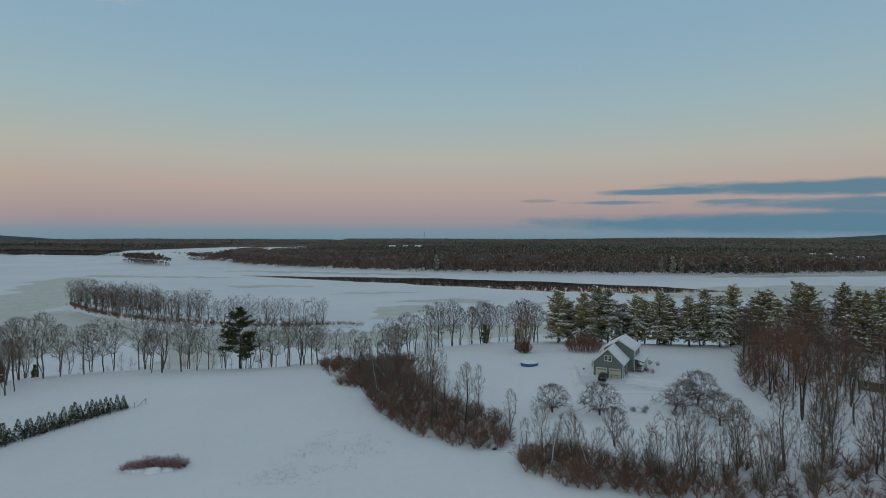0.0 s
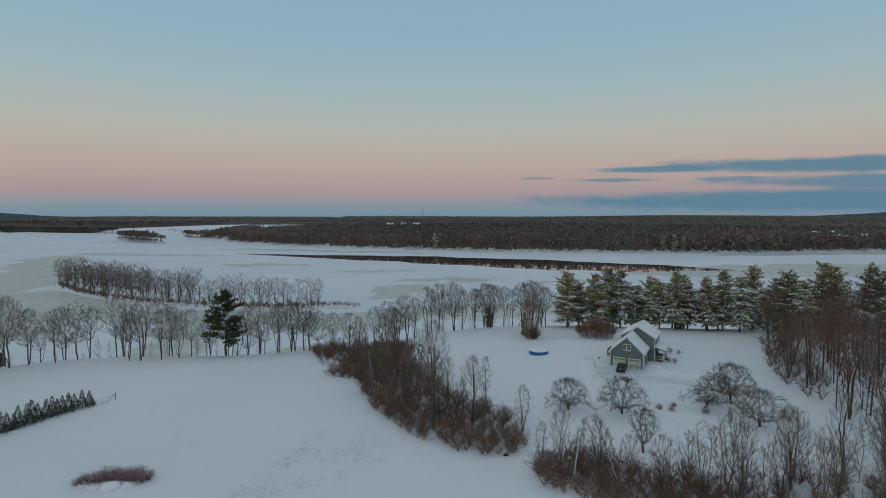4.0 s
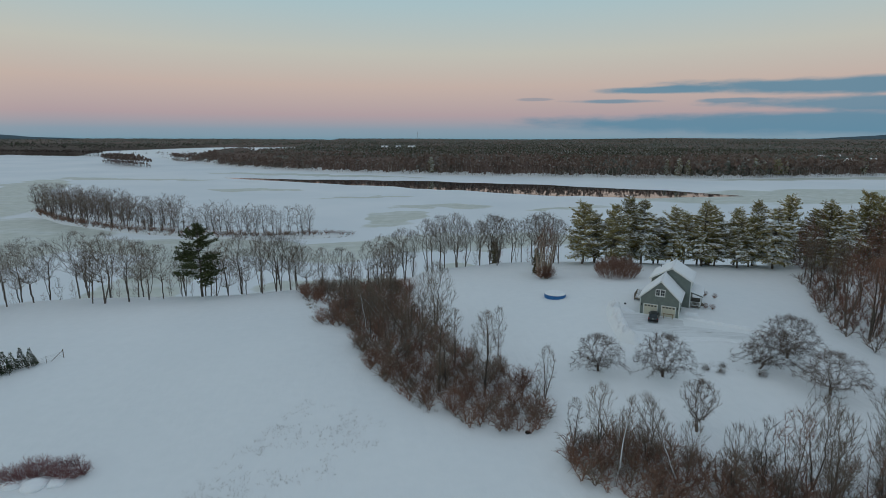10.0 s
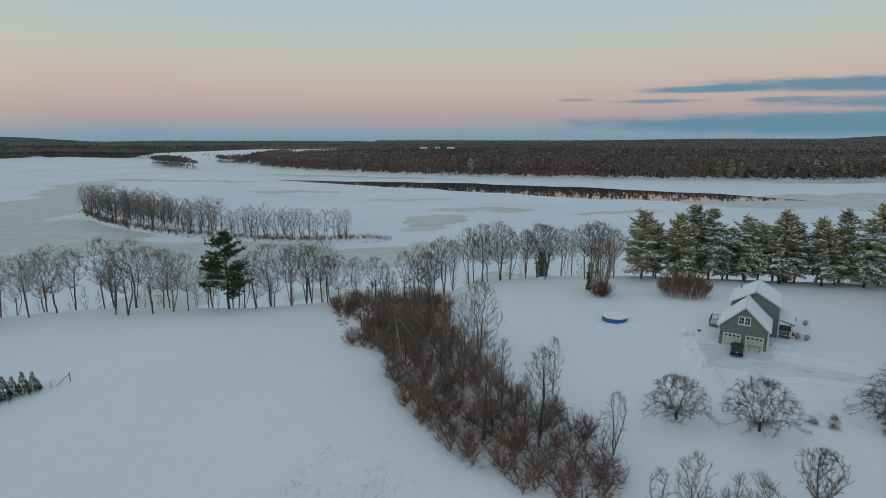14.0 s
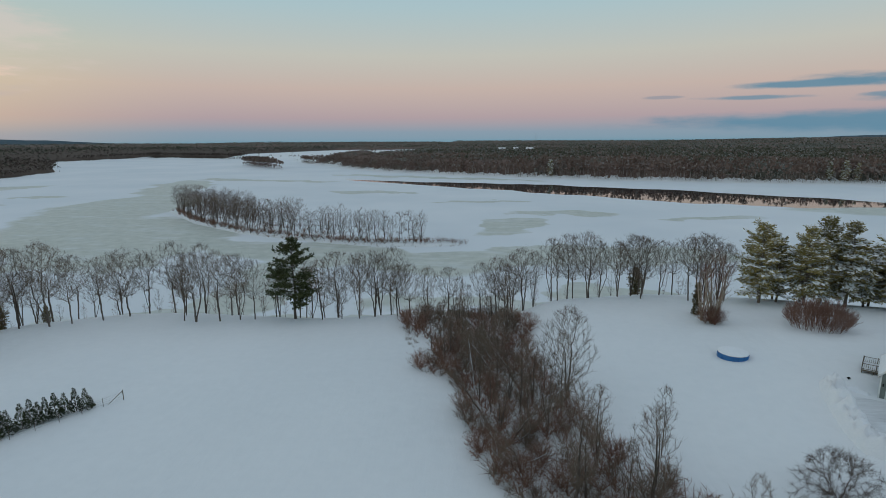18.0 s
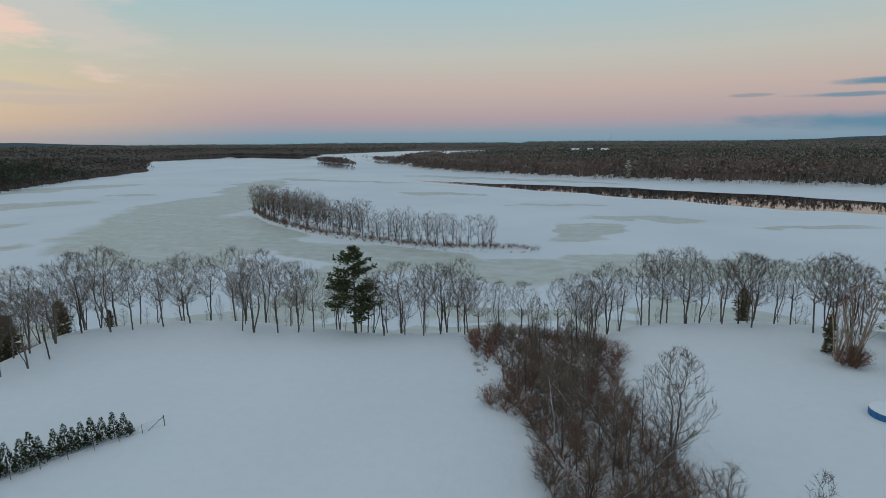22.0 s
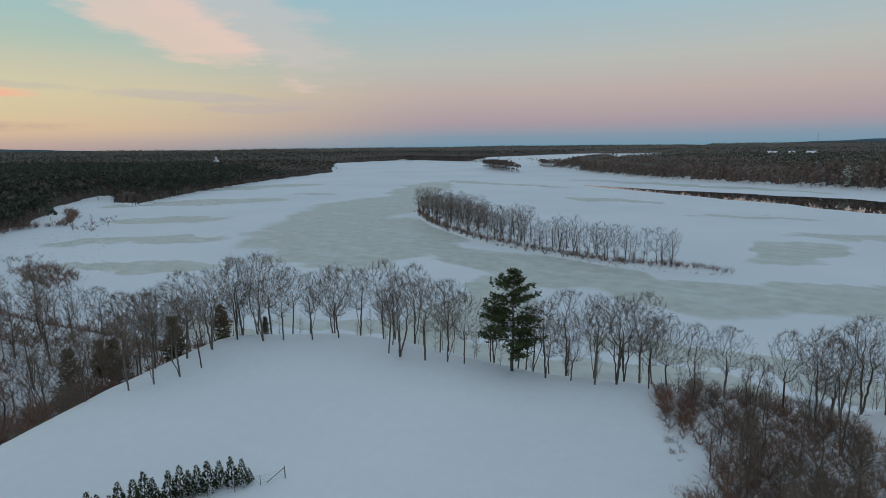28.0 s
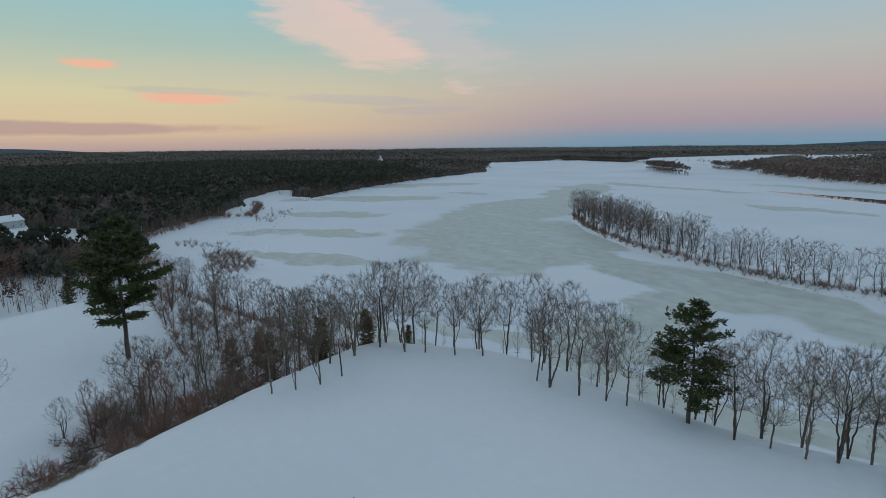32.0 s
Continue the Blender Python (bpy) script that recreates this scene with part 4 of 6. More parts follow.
# thicket and tall trees on the near side of the lawn
HEDGE2 = [(27.5, 74), (26.5, 68), (31, 62), (45, 56), (70, 50), (110, 44), (118, 60), (95, 64), (70, 63), (55, 65), (42, 69), (34, 76)]
for i, (x, y) in enumerate(scatter(HEDGE2, 60, 2.8, 9)):
    SHRUB[i % 4].put(x, y, rnd.uniform(0.7, 1.25))
for i, (x, y) in enumerate([(31, 73), (44.4, 60.1), (50.9, 61.3), (47.5, 58), (54.5, 59.5), (58, 62), (62, 59), (66, 62.5), (70, 60), (74.5, 63), (79, 60), (84, 64), (57, 55), (64, 54), (90, 60), (41, 63), (60.5, 65), (76, 66.5), (50, 63), (82, 57), (95, 62), (38, 66), (45.5, 64.5), (35, 69)]):
    (WHIP + [BIG2[i % 2]] if x > 60 else WHIP)[i % (4 if x > 60 else 3)].put(x, y, 0.75 if i == 0 else rnd.uniform(0.6, 0.8) if x < 50 else rnd.uniform(0.8, 1.05))
joined("thicket_brush", BRUSH, [(x, y, rnd.uniform(0.8, 1.7)) for x, y in scatter(HEDGE2, 150, 2.2, 36)] + [(x, y, rnd.uniform(1.0, 1.9)) for x, y in scatter([(27.5, 74), (26.5, 68), (31, 62), (42, 57), (52, 55), (50, 61), (42, 67), (34, 76)], 120, 1.3, 40)], "tangled brown undergrowth below the tall trees", "brush")
joined("thicket_saplings", HAZE, [(x, y, rnd.uniform(0.4, 0.75)) for x, y in scatter([(40, 62), (60, 56), (110, 46), (118, 60), (95, 66), (70, 66), (50, 67)], 26, 3.0, 37)], "slim leafless saplings in the thicket", "saplings")
# pines behind the house
for i, (x, y) in enumerate([(61.5, 162.5), (65.5, 163.5), (70, 161.5), (74.5, 164), (78.5, 162), (83, 163.5), (87, 160.5), (91.5, 162.5), (95.5, 160), (100, 161), (104.5, 157.5), (109, 159), (114, 156), (119, 157.5),
                            (68, 170), (80, 171), (92, 169), (103, 168), (64, 168), (72, 166.5), (76.5, 167), (86, 166.5), (97.5, 165.5), (108, 164), (112, 161.5), (89.5, 165)]):
    PINES[(i * 2 + i // 5) % 5].put(x, y - 4, rnd.uniform(0.74, 0.95) if i % 4 else 1.02)
PINE_BARE[0].put(-39.4, 155.6, 0.98)
# woods east of the lawn
EAST = [(121, 151), (109, 133), (97, 116), (89, 101), (84, 84), (84, 70), (120, 55), (200, 60), (260, 190), (150, 190), (124, 172)]
for i, (x, y) in enumerate(scatter(EAST, 150, 4.4, 12)):
    if math.hypot(x - 153, y - 149) < 11 or math.hypot(x - 122, y - 101) < 8:
        continue
    if i % 2 == 1 and x > 124:
        PINES[(i * 2 + i // 5) % 5].put(x, y - 4, rnd.uniform(0.85, 1.1))
    else:
        WOODS[i % 4].put(x, y, rnd.uniform(0.65, 1.0))
for i, (x, y) in enumerate([(124, 160), (131, 158), (138, 161), (146, 157), (154, 162), (163, 157), (172, 160), (181, 155), (190, 150), (128, 150), (141, 147), (163, 143), (175, 142), (188, 136), (201, 140)]):
    PINES[(0, 4, 2)[i % 3]].put(x, y, rnd.uniform(0.95, 1.2), label="tall dark pine at the back of the brown woods")
joined("east_woods", HAZE, [(x, y, rnd.uniform(0.55, 1.1)) for x, y in scatter(EAST, 400, 2.9, 28) if math.hypot(x - 153, y - 149) > 10 and math.hypot(x - 122, y - 101) > 7], "dense leafless brown woods beside the lawn")
joined("east_brush", BRUSH, [(x, y, rnd.uniform(0.9, 1.9)) for x, y in scatter([(112, 140), (101, 123), (93, 112), (87, 98), (86, 92), (96, 98), (107, 116), (120, 140)], 80, 1.9, 29)]
       + [(x, y, rnd.uniform(0.8, 1.5)) for x, y in scatter(EAST, 90, 4.0, 30)], "leafless brush along the edge of the woods", "brush")
# island
ISLE_RING = [(-258, 455), (-201, 393), (-148, 355), (-100, 333), (-60, 322), (-27, 324.5), (-30, 332), (-60, 339), (-100, 354), (-140, 380), (-185, 428), (-235, 476), (-258, 474)]
joined("island_woods", ISLE, [(x, y, rnd.uniform(0.72, 1.08) if x < -110 else rnd.uniform(0.55, 0.95)) for x, y in scatter(ISLE_RING, 195, 3.8, 13)], "leafless trees crowding the river island")
joined("island_brush", BRUSH, [(x, y + 3.0, rnd.uniform(0.9, 1.8)) for x, y in along([(-252, 448), (-200, 391), (-148, 354), (-98, 332), (-60, 321), (-25, 324), (-12, 327)], 0.9, 1.6, 14)]
       + [(x, y, rnd.uniform(0.8, 1.6)) for x, y in scatter(ISLE_RING, 170, 3.0, 33)], "low red-brown brush on the island shore", "brush")


# ---- far woods ----
def far_trees(P, H, rng, m=12, slim=0.05):
    """Many distant trees in one mesh: slim trunks under rounded crowns of limbs."""
    n = len(P)
    # rounded crown of outward sprays, then the trunks
    an, e = rng.uniform(0, 6.28, (n, m)), np.arcsin(rng.uniform(-0.45, 1, (n, m)))
    way = np.stack([np.cos(an) * np.cos(e), np.sin(an) * np.cos(e), np.sin(e)], -1)
    hh = H[:, None, None]
    p0 = P[:, None] + way * hh * np.array((0.07, 0.07, 0.14)) + hh * np.array((0, 0, 0.6))
    L = H[:, None] * rng.uniform(0.12, 0.2, (n, m))
    V, F = blades(p0.reshape(-1, 3), (way + [0, 0, 0.35]).reshape(-1, 3), L.ravel(), (H[:, None] * slim * rng.uniform(0.6, 1.3, (n, m))).ravel(), rng)
    V2, F2 = spikes(P, P + np.stack([0 * H, 0 * H, H * 0.62], -1), np.maximum(H * 0.012, 0.12))
    far_trees.crowns = 2 * len(F)
    return np.concatenate([V, V2]), np.concatenate([fan_tris(F), F2 + len(V)])


def wooded(x, y, rng):
    """Where the far woods stand: away from the water, the marsh, the meadows and the plots."""
    d, wet = edge_distance(x, y, RIVER)
    keep = ~wet & (d > 3)
    keep &= ~((-0.62 * (x + 165) - 0.78 * (y - 96) < 38 + 14 * wave(x, y, 23)) & (y < 400) & (x > -540) & (x < 0))
    meadow = (((x + 560) / 260) ** 2 + ((y - 1880) / 430) ** 2 < 1)
    keep &= ~(meadow & (rng.uniform(size=x.shape) < 0.985))
    keep &= ~((x > -240) & (y < 600) & (x < 300))
    keep &= ~((np.abs(x - 815) < 150) & (np.abs(y - 880) < 70) & (rng.uniform(size=x.shape) < 0.93))
    trail, _ = edge_distance(x, y, [(-446, 268), (-560, 330), (-640, 395)], False)
    keep &= ~((trail < 17 + 9 * wave(x, y, 25)) & (rng.uniform(size=x.shape) < 0.93))
    keep &= ~((np.abs(x + 405) < 42) & (np.abs(y - 118) < 26))
    return keep, d


def canopy_sheet(rng):
    """The mass of distant crowns: a ragged sheet of twig tops, level with the trees that rise from it."""
    r = [300.0]
    while r[-1] < 4850:
        r.append(r[-1] + 6.5 + max(0, r[-1] - 640) * 0.006)
    r = np.array(r)
    a = np.radians(np.linspace(-92, 50, 680))
    R, A = np.meshgrid(r, a)
    R = R + rng.normal(size=R.shape) * 2
    A = A + rng.normal(size=A.shape) * 0.0006
    X, Y = R * np.sin(A), 50 + R * np.cos(A)
    keep, d = wooded(X, Y, rng)
    keep &= (d > 9) & (((X + 560) / 260) ** 2 + ((Y - 1880) / 430) ** 2 > 1.5)
    g = ground_z(X, Y)
    Z = g + rng.uniform(5.5, 9.5, X.shape) + 1.2 * wave(X, Y, 40, 2.0)
    h, w = X.shape
    i = np.arange(h * w).reshape(h, w)
    F = np.stack([i[:-1, :-1], i[1:, :-1], i[1:, 1:], i[:-1, 1:]], -1).reshape(-1, 4)
    ok = (keep[:-1, :-1] & keep[1:, :-1] & keep[1:, 1:] & keep[:-1, 1:]).ravel()
    deep = keep.copy()
    deep[1:-1, 1:-1] = keep[1:-1, 1:-1] & keep[:-2, 1:-1] & keep[2:, 1:-1] & keep[1:-1, :-2] & keep[1:-1, 2:] & keep[:-2, :-2] & keep[2:, 2:] & keep[:-2, 2:] & keep[2:, :-2]
    Z = np.where(deep, Z, g - 0.3)
    V = np.stack([X, Y, Z], -1).reshape(-1, 3)
    Q = F[ok]
    cx, cy = V[Q[:, 0], 0], V[Q[:, 0], 1]
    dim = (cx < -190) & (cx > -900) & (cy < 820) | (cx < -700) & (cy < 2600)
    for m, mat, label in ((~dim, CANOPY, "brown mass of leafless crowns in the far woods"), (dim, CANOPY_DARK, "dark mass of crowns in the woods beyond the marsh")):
        T = fan_tris(Q[m])
        used, T2 = np.unique(T, return_inverse=True)
        tagged(new("canopy", mesh_of("canopy", V[used], T2.reshape(-1, 3), mat)), label, "woods", kind="stuff")


def far_woods():
    rng = np.random.default_rng(21)
    bands = [(700, 1150, 7.2, 1), (1150, 1800, 12, 1.1), (1800, 2900, 27, 1.3), (2900, 4700, 50, 1.6)]
    got = []
    for r0, r1, step, fat in bands:
        a0, a1 = radians(-88), radians(48)
        n = int((a1 - a0) * 0.5 * (r1 * r1 - r0 * r0) / (step * step))
        r, a = np.sqrt(rng.uniform(r0 * r0, r1 * r1, n)), rng.uniform(a0, a1, n)
        got.append(np.stack([r * np.sin(a), 50 + r * np.cos(a), np.full(n, fat)], -1))
    # a close row on the far bank, and the woods west of the marsh
    for (ax, ay), (bx, by) in zip(RIVER[RIVER.index((-1230, 1480)):], RIVER[RIVER.index((-1230, 1480)) + 1:]):
        n = int(math.hypot(bx - ax, by - ay) / 1.3)
        f = rng.uniform(size=n)
        got.append(np.stack([ax + (bx - ax) * f + rng.normal(size=n) * 6, ay + (by - ay) * f + rng.uniform(2, 30, n), np.full(n, 2.0)], -1))
    for (ax, ay), (bx, by) in zip(RIVER[RIVER.index((-640, 1660)):], RIVER[RIVER.index((-640, 1660)) + 1:]):
        n = int(math.hypot(bx - ax, by - ay) / 1.6)
        f = rng.uniform(size=n)
        got.append(np.stack([ax + (bx - ax) * f + rng.normal(size=n) * 3, ay + (by - ay) * f + rng.uniform(2, 12, n), np.full(n, 0.22)], -1))
    n = 15000
    got.append(np.stack([rng.uniform(-900, -190, n), rng.uniform(-60, 800, n), np.full(n, 0.9)], -1))
    n = 2500
    got.append(np.stack([rng.uniform(-1600, -900, n), rng.uniform(-60, 600, n), np.full(n, 1.2)], -1))
    G = np.concatenate(got)
    keep, d = wooded(G[:, 0], G[:, 1], rng)
    canopy_sheet(rng)
    G, d = G[keep], d[keep]
    x, y = G[:, 0], G[:, 1]
    west = (x < -190) & (y < 820) & (x > -1700)
    odds = 0.03 + 0.12 * smooth(60, 120, d) * (wave(x, y, 90, 1.0) > 0.2) + 0.55 * smooth(190, 380, d + 60 * wave(x, y, 130, 2.0)) + np.where(west, 0.15 + 0.35 * (wave(x, y, 60, 5.0) > 0.3), 0.0) + 0.2 * smooth(1500, 3000, np.hypot(x, y))
    conif = (rng.uniform(size=len(G)) < odds) & (G[:, 2] != 2.0) & (G[:, 2] > 0.5)
    P = np.stack([x, y, ground_z(x, y) - 0.3], -1)
    H = rng.uniform(10.5, 14.5, len(G)) * np.sqrt(G[:, 2]) * np.where(G[:, 2] == 2.0, 1.1 + 0.25 * smooth(-100, 200, x), 1.0) * np.where(conif, np.where(west, 1.4, 1.12), 1.0)
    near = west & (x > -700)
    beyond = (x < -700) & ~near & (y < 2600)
    for m, name, label, kw in (
            (~conif & beyond, "western_woods", "dark leafless woods west of the river", dict(m=6, slim=0.08)),
            (conif & beyond, "western_conifers", "dark conifers among the western woods", dict(m=8, slim=0.11)),
            (~conif & ~near & ~beyond, "bare_woods", "leafless brown woods across the river and beyond", dict(m=7, slim=0.07)),
            (conif & ~near & ~beyond, "conifer_woods", "dark conifers scattered through the far woods, some snowy", dict(m=9, slim=0.085)),
            (~conif & near, "marsh_woods", "leafless dark woods bordering the frozen marsh", dict(m=18, slim=0.024)),
            (conif & near, "marsh_conifers", "dark conifers in the woods by the marsh", dict(m=34, slim=0.075))):
        V, F = far_trees(P[m], H[m], rng, **kw)
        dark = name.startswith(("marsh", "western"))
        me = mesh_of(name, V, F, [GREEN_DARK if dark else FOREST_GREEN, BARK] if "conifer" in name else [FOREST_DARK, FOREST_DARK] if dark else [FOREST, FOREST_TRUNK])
        me.polygons.foreach_set("material_index", (np.arange(len(F)) >= far_trees.crowns).astype(np.int32))
        tagged(new(name, me), label, "woods", kind="stuff")


far_woods()
rr = np.random.default_rng(31)
pp = np.array(scatter([(-588, 1262), (-482, 1138), (-408, 1062), (-425, 1088), (-500, 1190), (-572, 1284)], 240, 4, 15))
pp = np.r_[pp, pp + rr.normal(size=pp.shape) * 3]
V, F = far_trees(np.c_[pp, np.full(len(pp), 1.2)], np.r_[rr.uniform(17, 27, len(pp) // 2), rr.uniform(5, 11, len(pp) // 2)], rr, 26, 0.05)
tagged(new("islet_woods", mesh_of("islet_woods", V, F, FOREST)), "leafless trees on a small far islet", "woods", kind="stuff")
# evergreens that stand out on the far bank
for i, (x, y, s) in enumerate([(428, 746, 1.4), (442, 745, 1.25), (414, 752, 1.2), (536, 733, 1.5), (551, 734, 1.2), (574, 737, 1.4), (587, 739, 1.2), (84, 848, 1.4), (725, 750, 1.3)]):
    PINES[(1, 3, 1, 3, 1, 4, 0, 1, 3)[i]].put(x, y, s, label="snow-flecked evergreen on the far river bank")
# ---- built things ----
def siding(a, b2):
    def build(nt, b):
        v = coords(nt)
        s = nt.nodes.new("ShaderNodeSeparateXYZ")
        lk(nt, v, s.inputs[0])
        lap = maths(nt, "FRACT", maths(nt, "MULTIPLY", s.outputs[2], 8.5))
        f = noise_of(nt, v, 1.2, 3.0)
        c = ramp(nt, f, [(0.3, a), (0.7, b2)])
        lk(nt, c, b.inputs["Base Color"])
        bump(nt, b, lap, 0.6, 0.02)
    return build


SIDING = material("grey_green_clapboard", siding((0.17, 0.195, 0.178), (0.215, 0.245, 0.222)), 0.7, 0.3)
TRIM = material("white_trim", varied((0.68, 0.68, 0.66), (0.78, 0.78, 0.76), 2.0), 0.6, 0.3)
CREAM = material("cream_door_paint", varied((0.56, 0.52, 0.42), (0.66, 0.62, 0.50), 1.0, 8.0), 0.55, 0.3)
GLASS = material("dark_window_glass", varied((0.012, 0.015, 0.018), (0.03, 0.034, 0.038), 1.0), 0.08, 0.5)
SHINGLE = material("grey_shingles", varied((0.07, 0.07, 0.072), (0.13, 0.13, 0.13), 6.0, 1.0, 0, 0.5, 0.02), 0.9, 0.2)
PLANK = material("weathered_planks", varied((0.11, 0.09, 0.07), (0.24, 0.20, 0.165), 3.0, 12.0), 0.85, 0.2)
RAW_WOOD = material("tan_lumber", varied((0.24, 0.16, 0.085), (0.36, 0.25, 0.15), 4.0), 0.8, 0.2)
STEEL = material("galvanised_steel", varied((0.22, 0.23, 0.24), (0.34, 0.35, 0.36), 5.0), 0.45, 0.4, 0.8)
RUBBER = material("black_rubber", varied((0.012, 0.012, 0.012), (0.025, 0.025, 0.025), 6.0), 0.85, 0.2)
CAR_PAINT = material("dark_car_paint", varied((0.018, 0.021, 0.023), (0.03, 0.034, 0.036), 1.0, 9.0), 0.3, 0.5)
CHROME = material("bright_metal", varied((0.5, 0.5, 0.5), (0.62, 0.62, 0.62), 4.0), 0.25, 0.5, 1.0)
RED_GLASS = material("red_lamp_glass", (0.22, 0.012, 0.012), 0.3, 0.5)
POOL_BLUE = material("blue_pool_wall", varied((0.012, 0.10, 0.30), (0.035, 0.19, 0.44), 0.8, 5.0), 0.45, 0.4)
STONE = material("grey_stone", varied((0.14, 0.135, 0.13), (0.26, 0.25, 0.24), 2.0, 9.0, 0, 0.4, 0.03), 0.9, 0.2)
PALE_SIDING = material("pale_clapboard", siding((0.46, 0.46, 0.45), (0.56, 0.56, 0.55)), 0.7, 0.3)
TAN_SIDING = material("tan_clapboard", siding((0.22, 0.19, 0.155), (0.29, 0.25, 0.21)), 0.7, 0.3)


def drive_snow(nt, b):
    v = coords(nt)
    m = nt.nodes.new("ShaderNodeMapping")
    m.inputs["Rotation"].default_value = (0, 0, 0.9)
    m.inputs["Scale"].default_value = (0.25, 1.4, 1)
    lk(nt, v, m.inputs[0])
    f = maths(nt, "MULTIPLY_ADD", noise_of(nt, m.outputs[0], 1.0, 5.0, 0.65), 0.65, maths(nt, "MULTIPLY", noise_of(nt, v, 0.35, 3.0), 0.35))
    lk(nt, ramp(nt, f, [(0.31, (0.28, 0.28, 0.28)), (0.385, (0.62, 0.635, 0.65)), (0.58, (0.74, 0.76, 0.78))]), b.inputs["Base Color"])
    bump(nt, b, f, 0.5, 0.08)


DRIVE = material("ploughed_snow", drive_snow, 0.7, 0.25)


def box(bm, x0, x1, y0, y1, z0, z1):
    v = [bm.verts.new((x, y, z)) for z in (z0, z1) for y in (y0, y1) for x in (x0, x1)]
    for f in ((0, 2, 3, 1), (4, 5, 7, 6), (0, 1, 5, 4), (2, 6, 7, 3), (0, 4, 6, 2), (1, 3, 7, 5)):
        bm.faces.new([v[i] for i in f])


def prism(bm, outline, y0, y1):
    """Extrude an outline in x and z along y."""
    a = [bm.verts.new((x, y0, z)) for x, z in outline]
    b = [bm.verts.new((x, y1, z)) for x, z in outline]
    n = len(outline)
    bm.faces.new(a)
    bm.faces.new(b[::-1])
    for i in range(n):
        bm.faces.new((a[i], b[i], b[(i + 1) % n], a[(i + 1) % n]))


def done(name, bm, mat, bevel=0.0):
    if bevel:
        bmesh.ops.bevel(bm, geom=bm.edges[:], offset=bevel, segments=2, affect="EDGES", profile=0.6)
    bmesh.ops.recalc_face_normals(bm, faces=bm.faces)
    me = bpy.data.meshes.new(name)
    bm.to_mesh(me)
    bm.free()
    me.materials.append(mat)
    return me


def slab(name, mat, parent, dims, label="", bevel=0.0, m=None):
    bm = bmesh.new()
    box(bm, *dims)
    ob = part(name, done(name, bm, mat, bevel), parent, label)
    if m is not None:
        ob.matrix_basis = m
    return ob


def roof_pair(parent, x0, x1, y0, y1, eave, ridge, over=0.35, snow=0.22, names=("roof", "roof_snow")):
    """Two shingled slopes meeting at a ridge along y, with a soft blanket of snow on them."""
    mid, half = (x0 + x1) / 2, (x1 - x0) / 2
    slope = (ridge - eave) / half
    for sgn in (-1, 1):
        xe = mid + sgn * (half + over)
        ze = eave - slope * over
        bm = bmesh.new()
        prism(bm, [(mid, ridge), (xe, ze), (xe, ze + 0.18), (mid, ridge + 0.18)], y0 - over, y1 + over)
        part(names[0], done(names[0], bm, SHINGLE), parent, "grey shingled roof slope under snow")
        bm = bmesh.new()
        nx, ny = 8, 14
        grid = []
        for j in range(ny + 1):
            for i in range(nx + 1):
                u, v = i / nx, j / ny
                x = mid + (xe - mid) * u * 1.01
                y = y0 - over + 0.02 + (y1 - y0 + 2 * over - 0.04) * v
                edge = min(1, min(1 - u, v, 1 - v) * 9 + 0.25) if u > 0.02 else 1
                z = ridge + (ze - ridge) * u + 0.185 + snow * edge * (0.85 + 0.3 * noise.noise(Vector((x * 0.8, y * 0.8, sgn * 3))))
                grid.append(bm.verts.new((x, y, z)))
        w = nx + 1
        for j in range(ny):
            for i in range(nx):
                bm.faces.new((grid[j * w + i], grid[j * w + i + 1], grid[(j + 1) * w + i + 1], grid[(j + 1) * w + i]))
        edge_loop = [e for e in bm.edges if e.is_boundary]
        low = bmesh.ops.extrude_edge_only(bm, edges=edge_loop)["geom"]
        for v in (g for g in low if isinstance(g, bmesh.types.BMVert)):
            v.co.z -= 0.12
        me = done(names[1], bm, SNOW_SOFT)
        me.polygons.foreach_set("use_smooth", np.ones(len(me.polygons), bool))
        part(names[1], me, parent, "thick snow blanket on the roof")
    # rake boards on both gables
    for y in (y0 - over, y1 + over - 0.04):
        for sgn in (-1, 1):
            xe = mid + sgn * (half + over)
            ze = eave - slope * over
            bm = bmesh.new()
            prism(bm, [(mid, ridge + 0.2), (xe, ze + 0.2), (xe, ze - 0.08), (mid, ridge - 0.08)], y - 0.03, y + 0.02)
            part("rake_board", done("rake_board", bm, TRIM), parent, "white rake board")


def gable_body(parent, name, x0, x1, y0, y1, eave, ridge, mat):
    bm = bmesh.new()
    prism(bm, [(x0, -0.4), (x1, -0.4), (x1, eave), ((x0 + x1) / 2, ridge), (x0, eave)], y0, y1)
    return part(name, done(name, bm, mat), parent)


def sash_window(parent, x, y, z, w, h, face="front", cols=2, rows=2):
    """A window set in a wall: casing, dark panes and bars, proud of the siding. face: the wall it is in."""
    m = pose(x, y, z, 0, 0, {"front": 0, "right": 90, "left": -90, "back": 180}[face])
    ob = slab("window", TRIM, parent, (-w / 2 - 0.1, w / 2 + 0.1, -0.05, 0.02, -0.1, h + 0.12), "white-cased window", 0.012, m)
    pw, ph = w / cols, h / rows
    for i in range(cols):
        for j in range(rows):
            slab("pane", GLASS, ob, (-w / 2 + i * pw + 0.035, -w / 2 + (i + 1) * pw - 0.035, -0.062, -0.052, j * ph + 0.035, (j + 1) * ph - 0.035), "dark glass pane")
    slab("sill", TRIM, ob, (-w / 2 - 0.14, w / 2 + 0.14, -0.12, -0.05, -0.16, -0.1))
    return ob


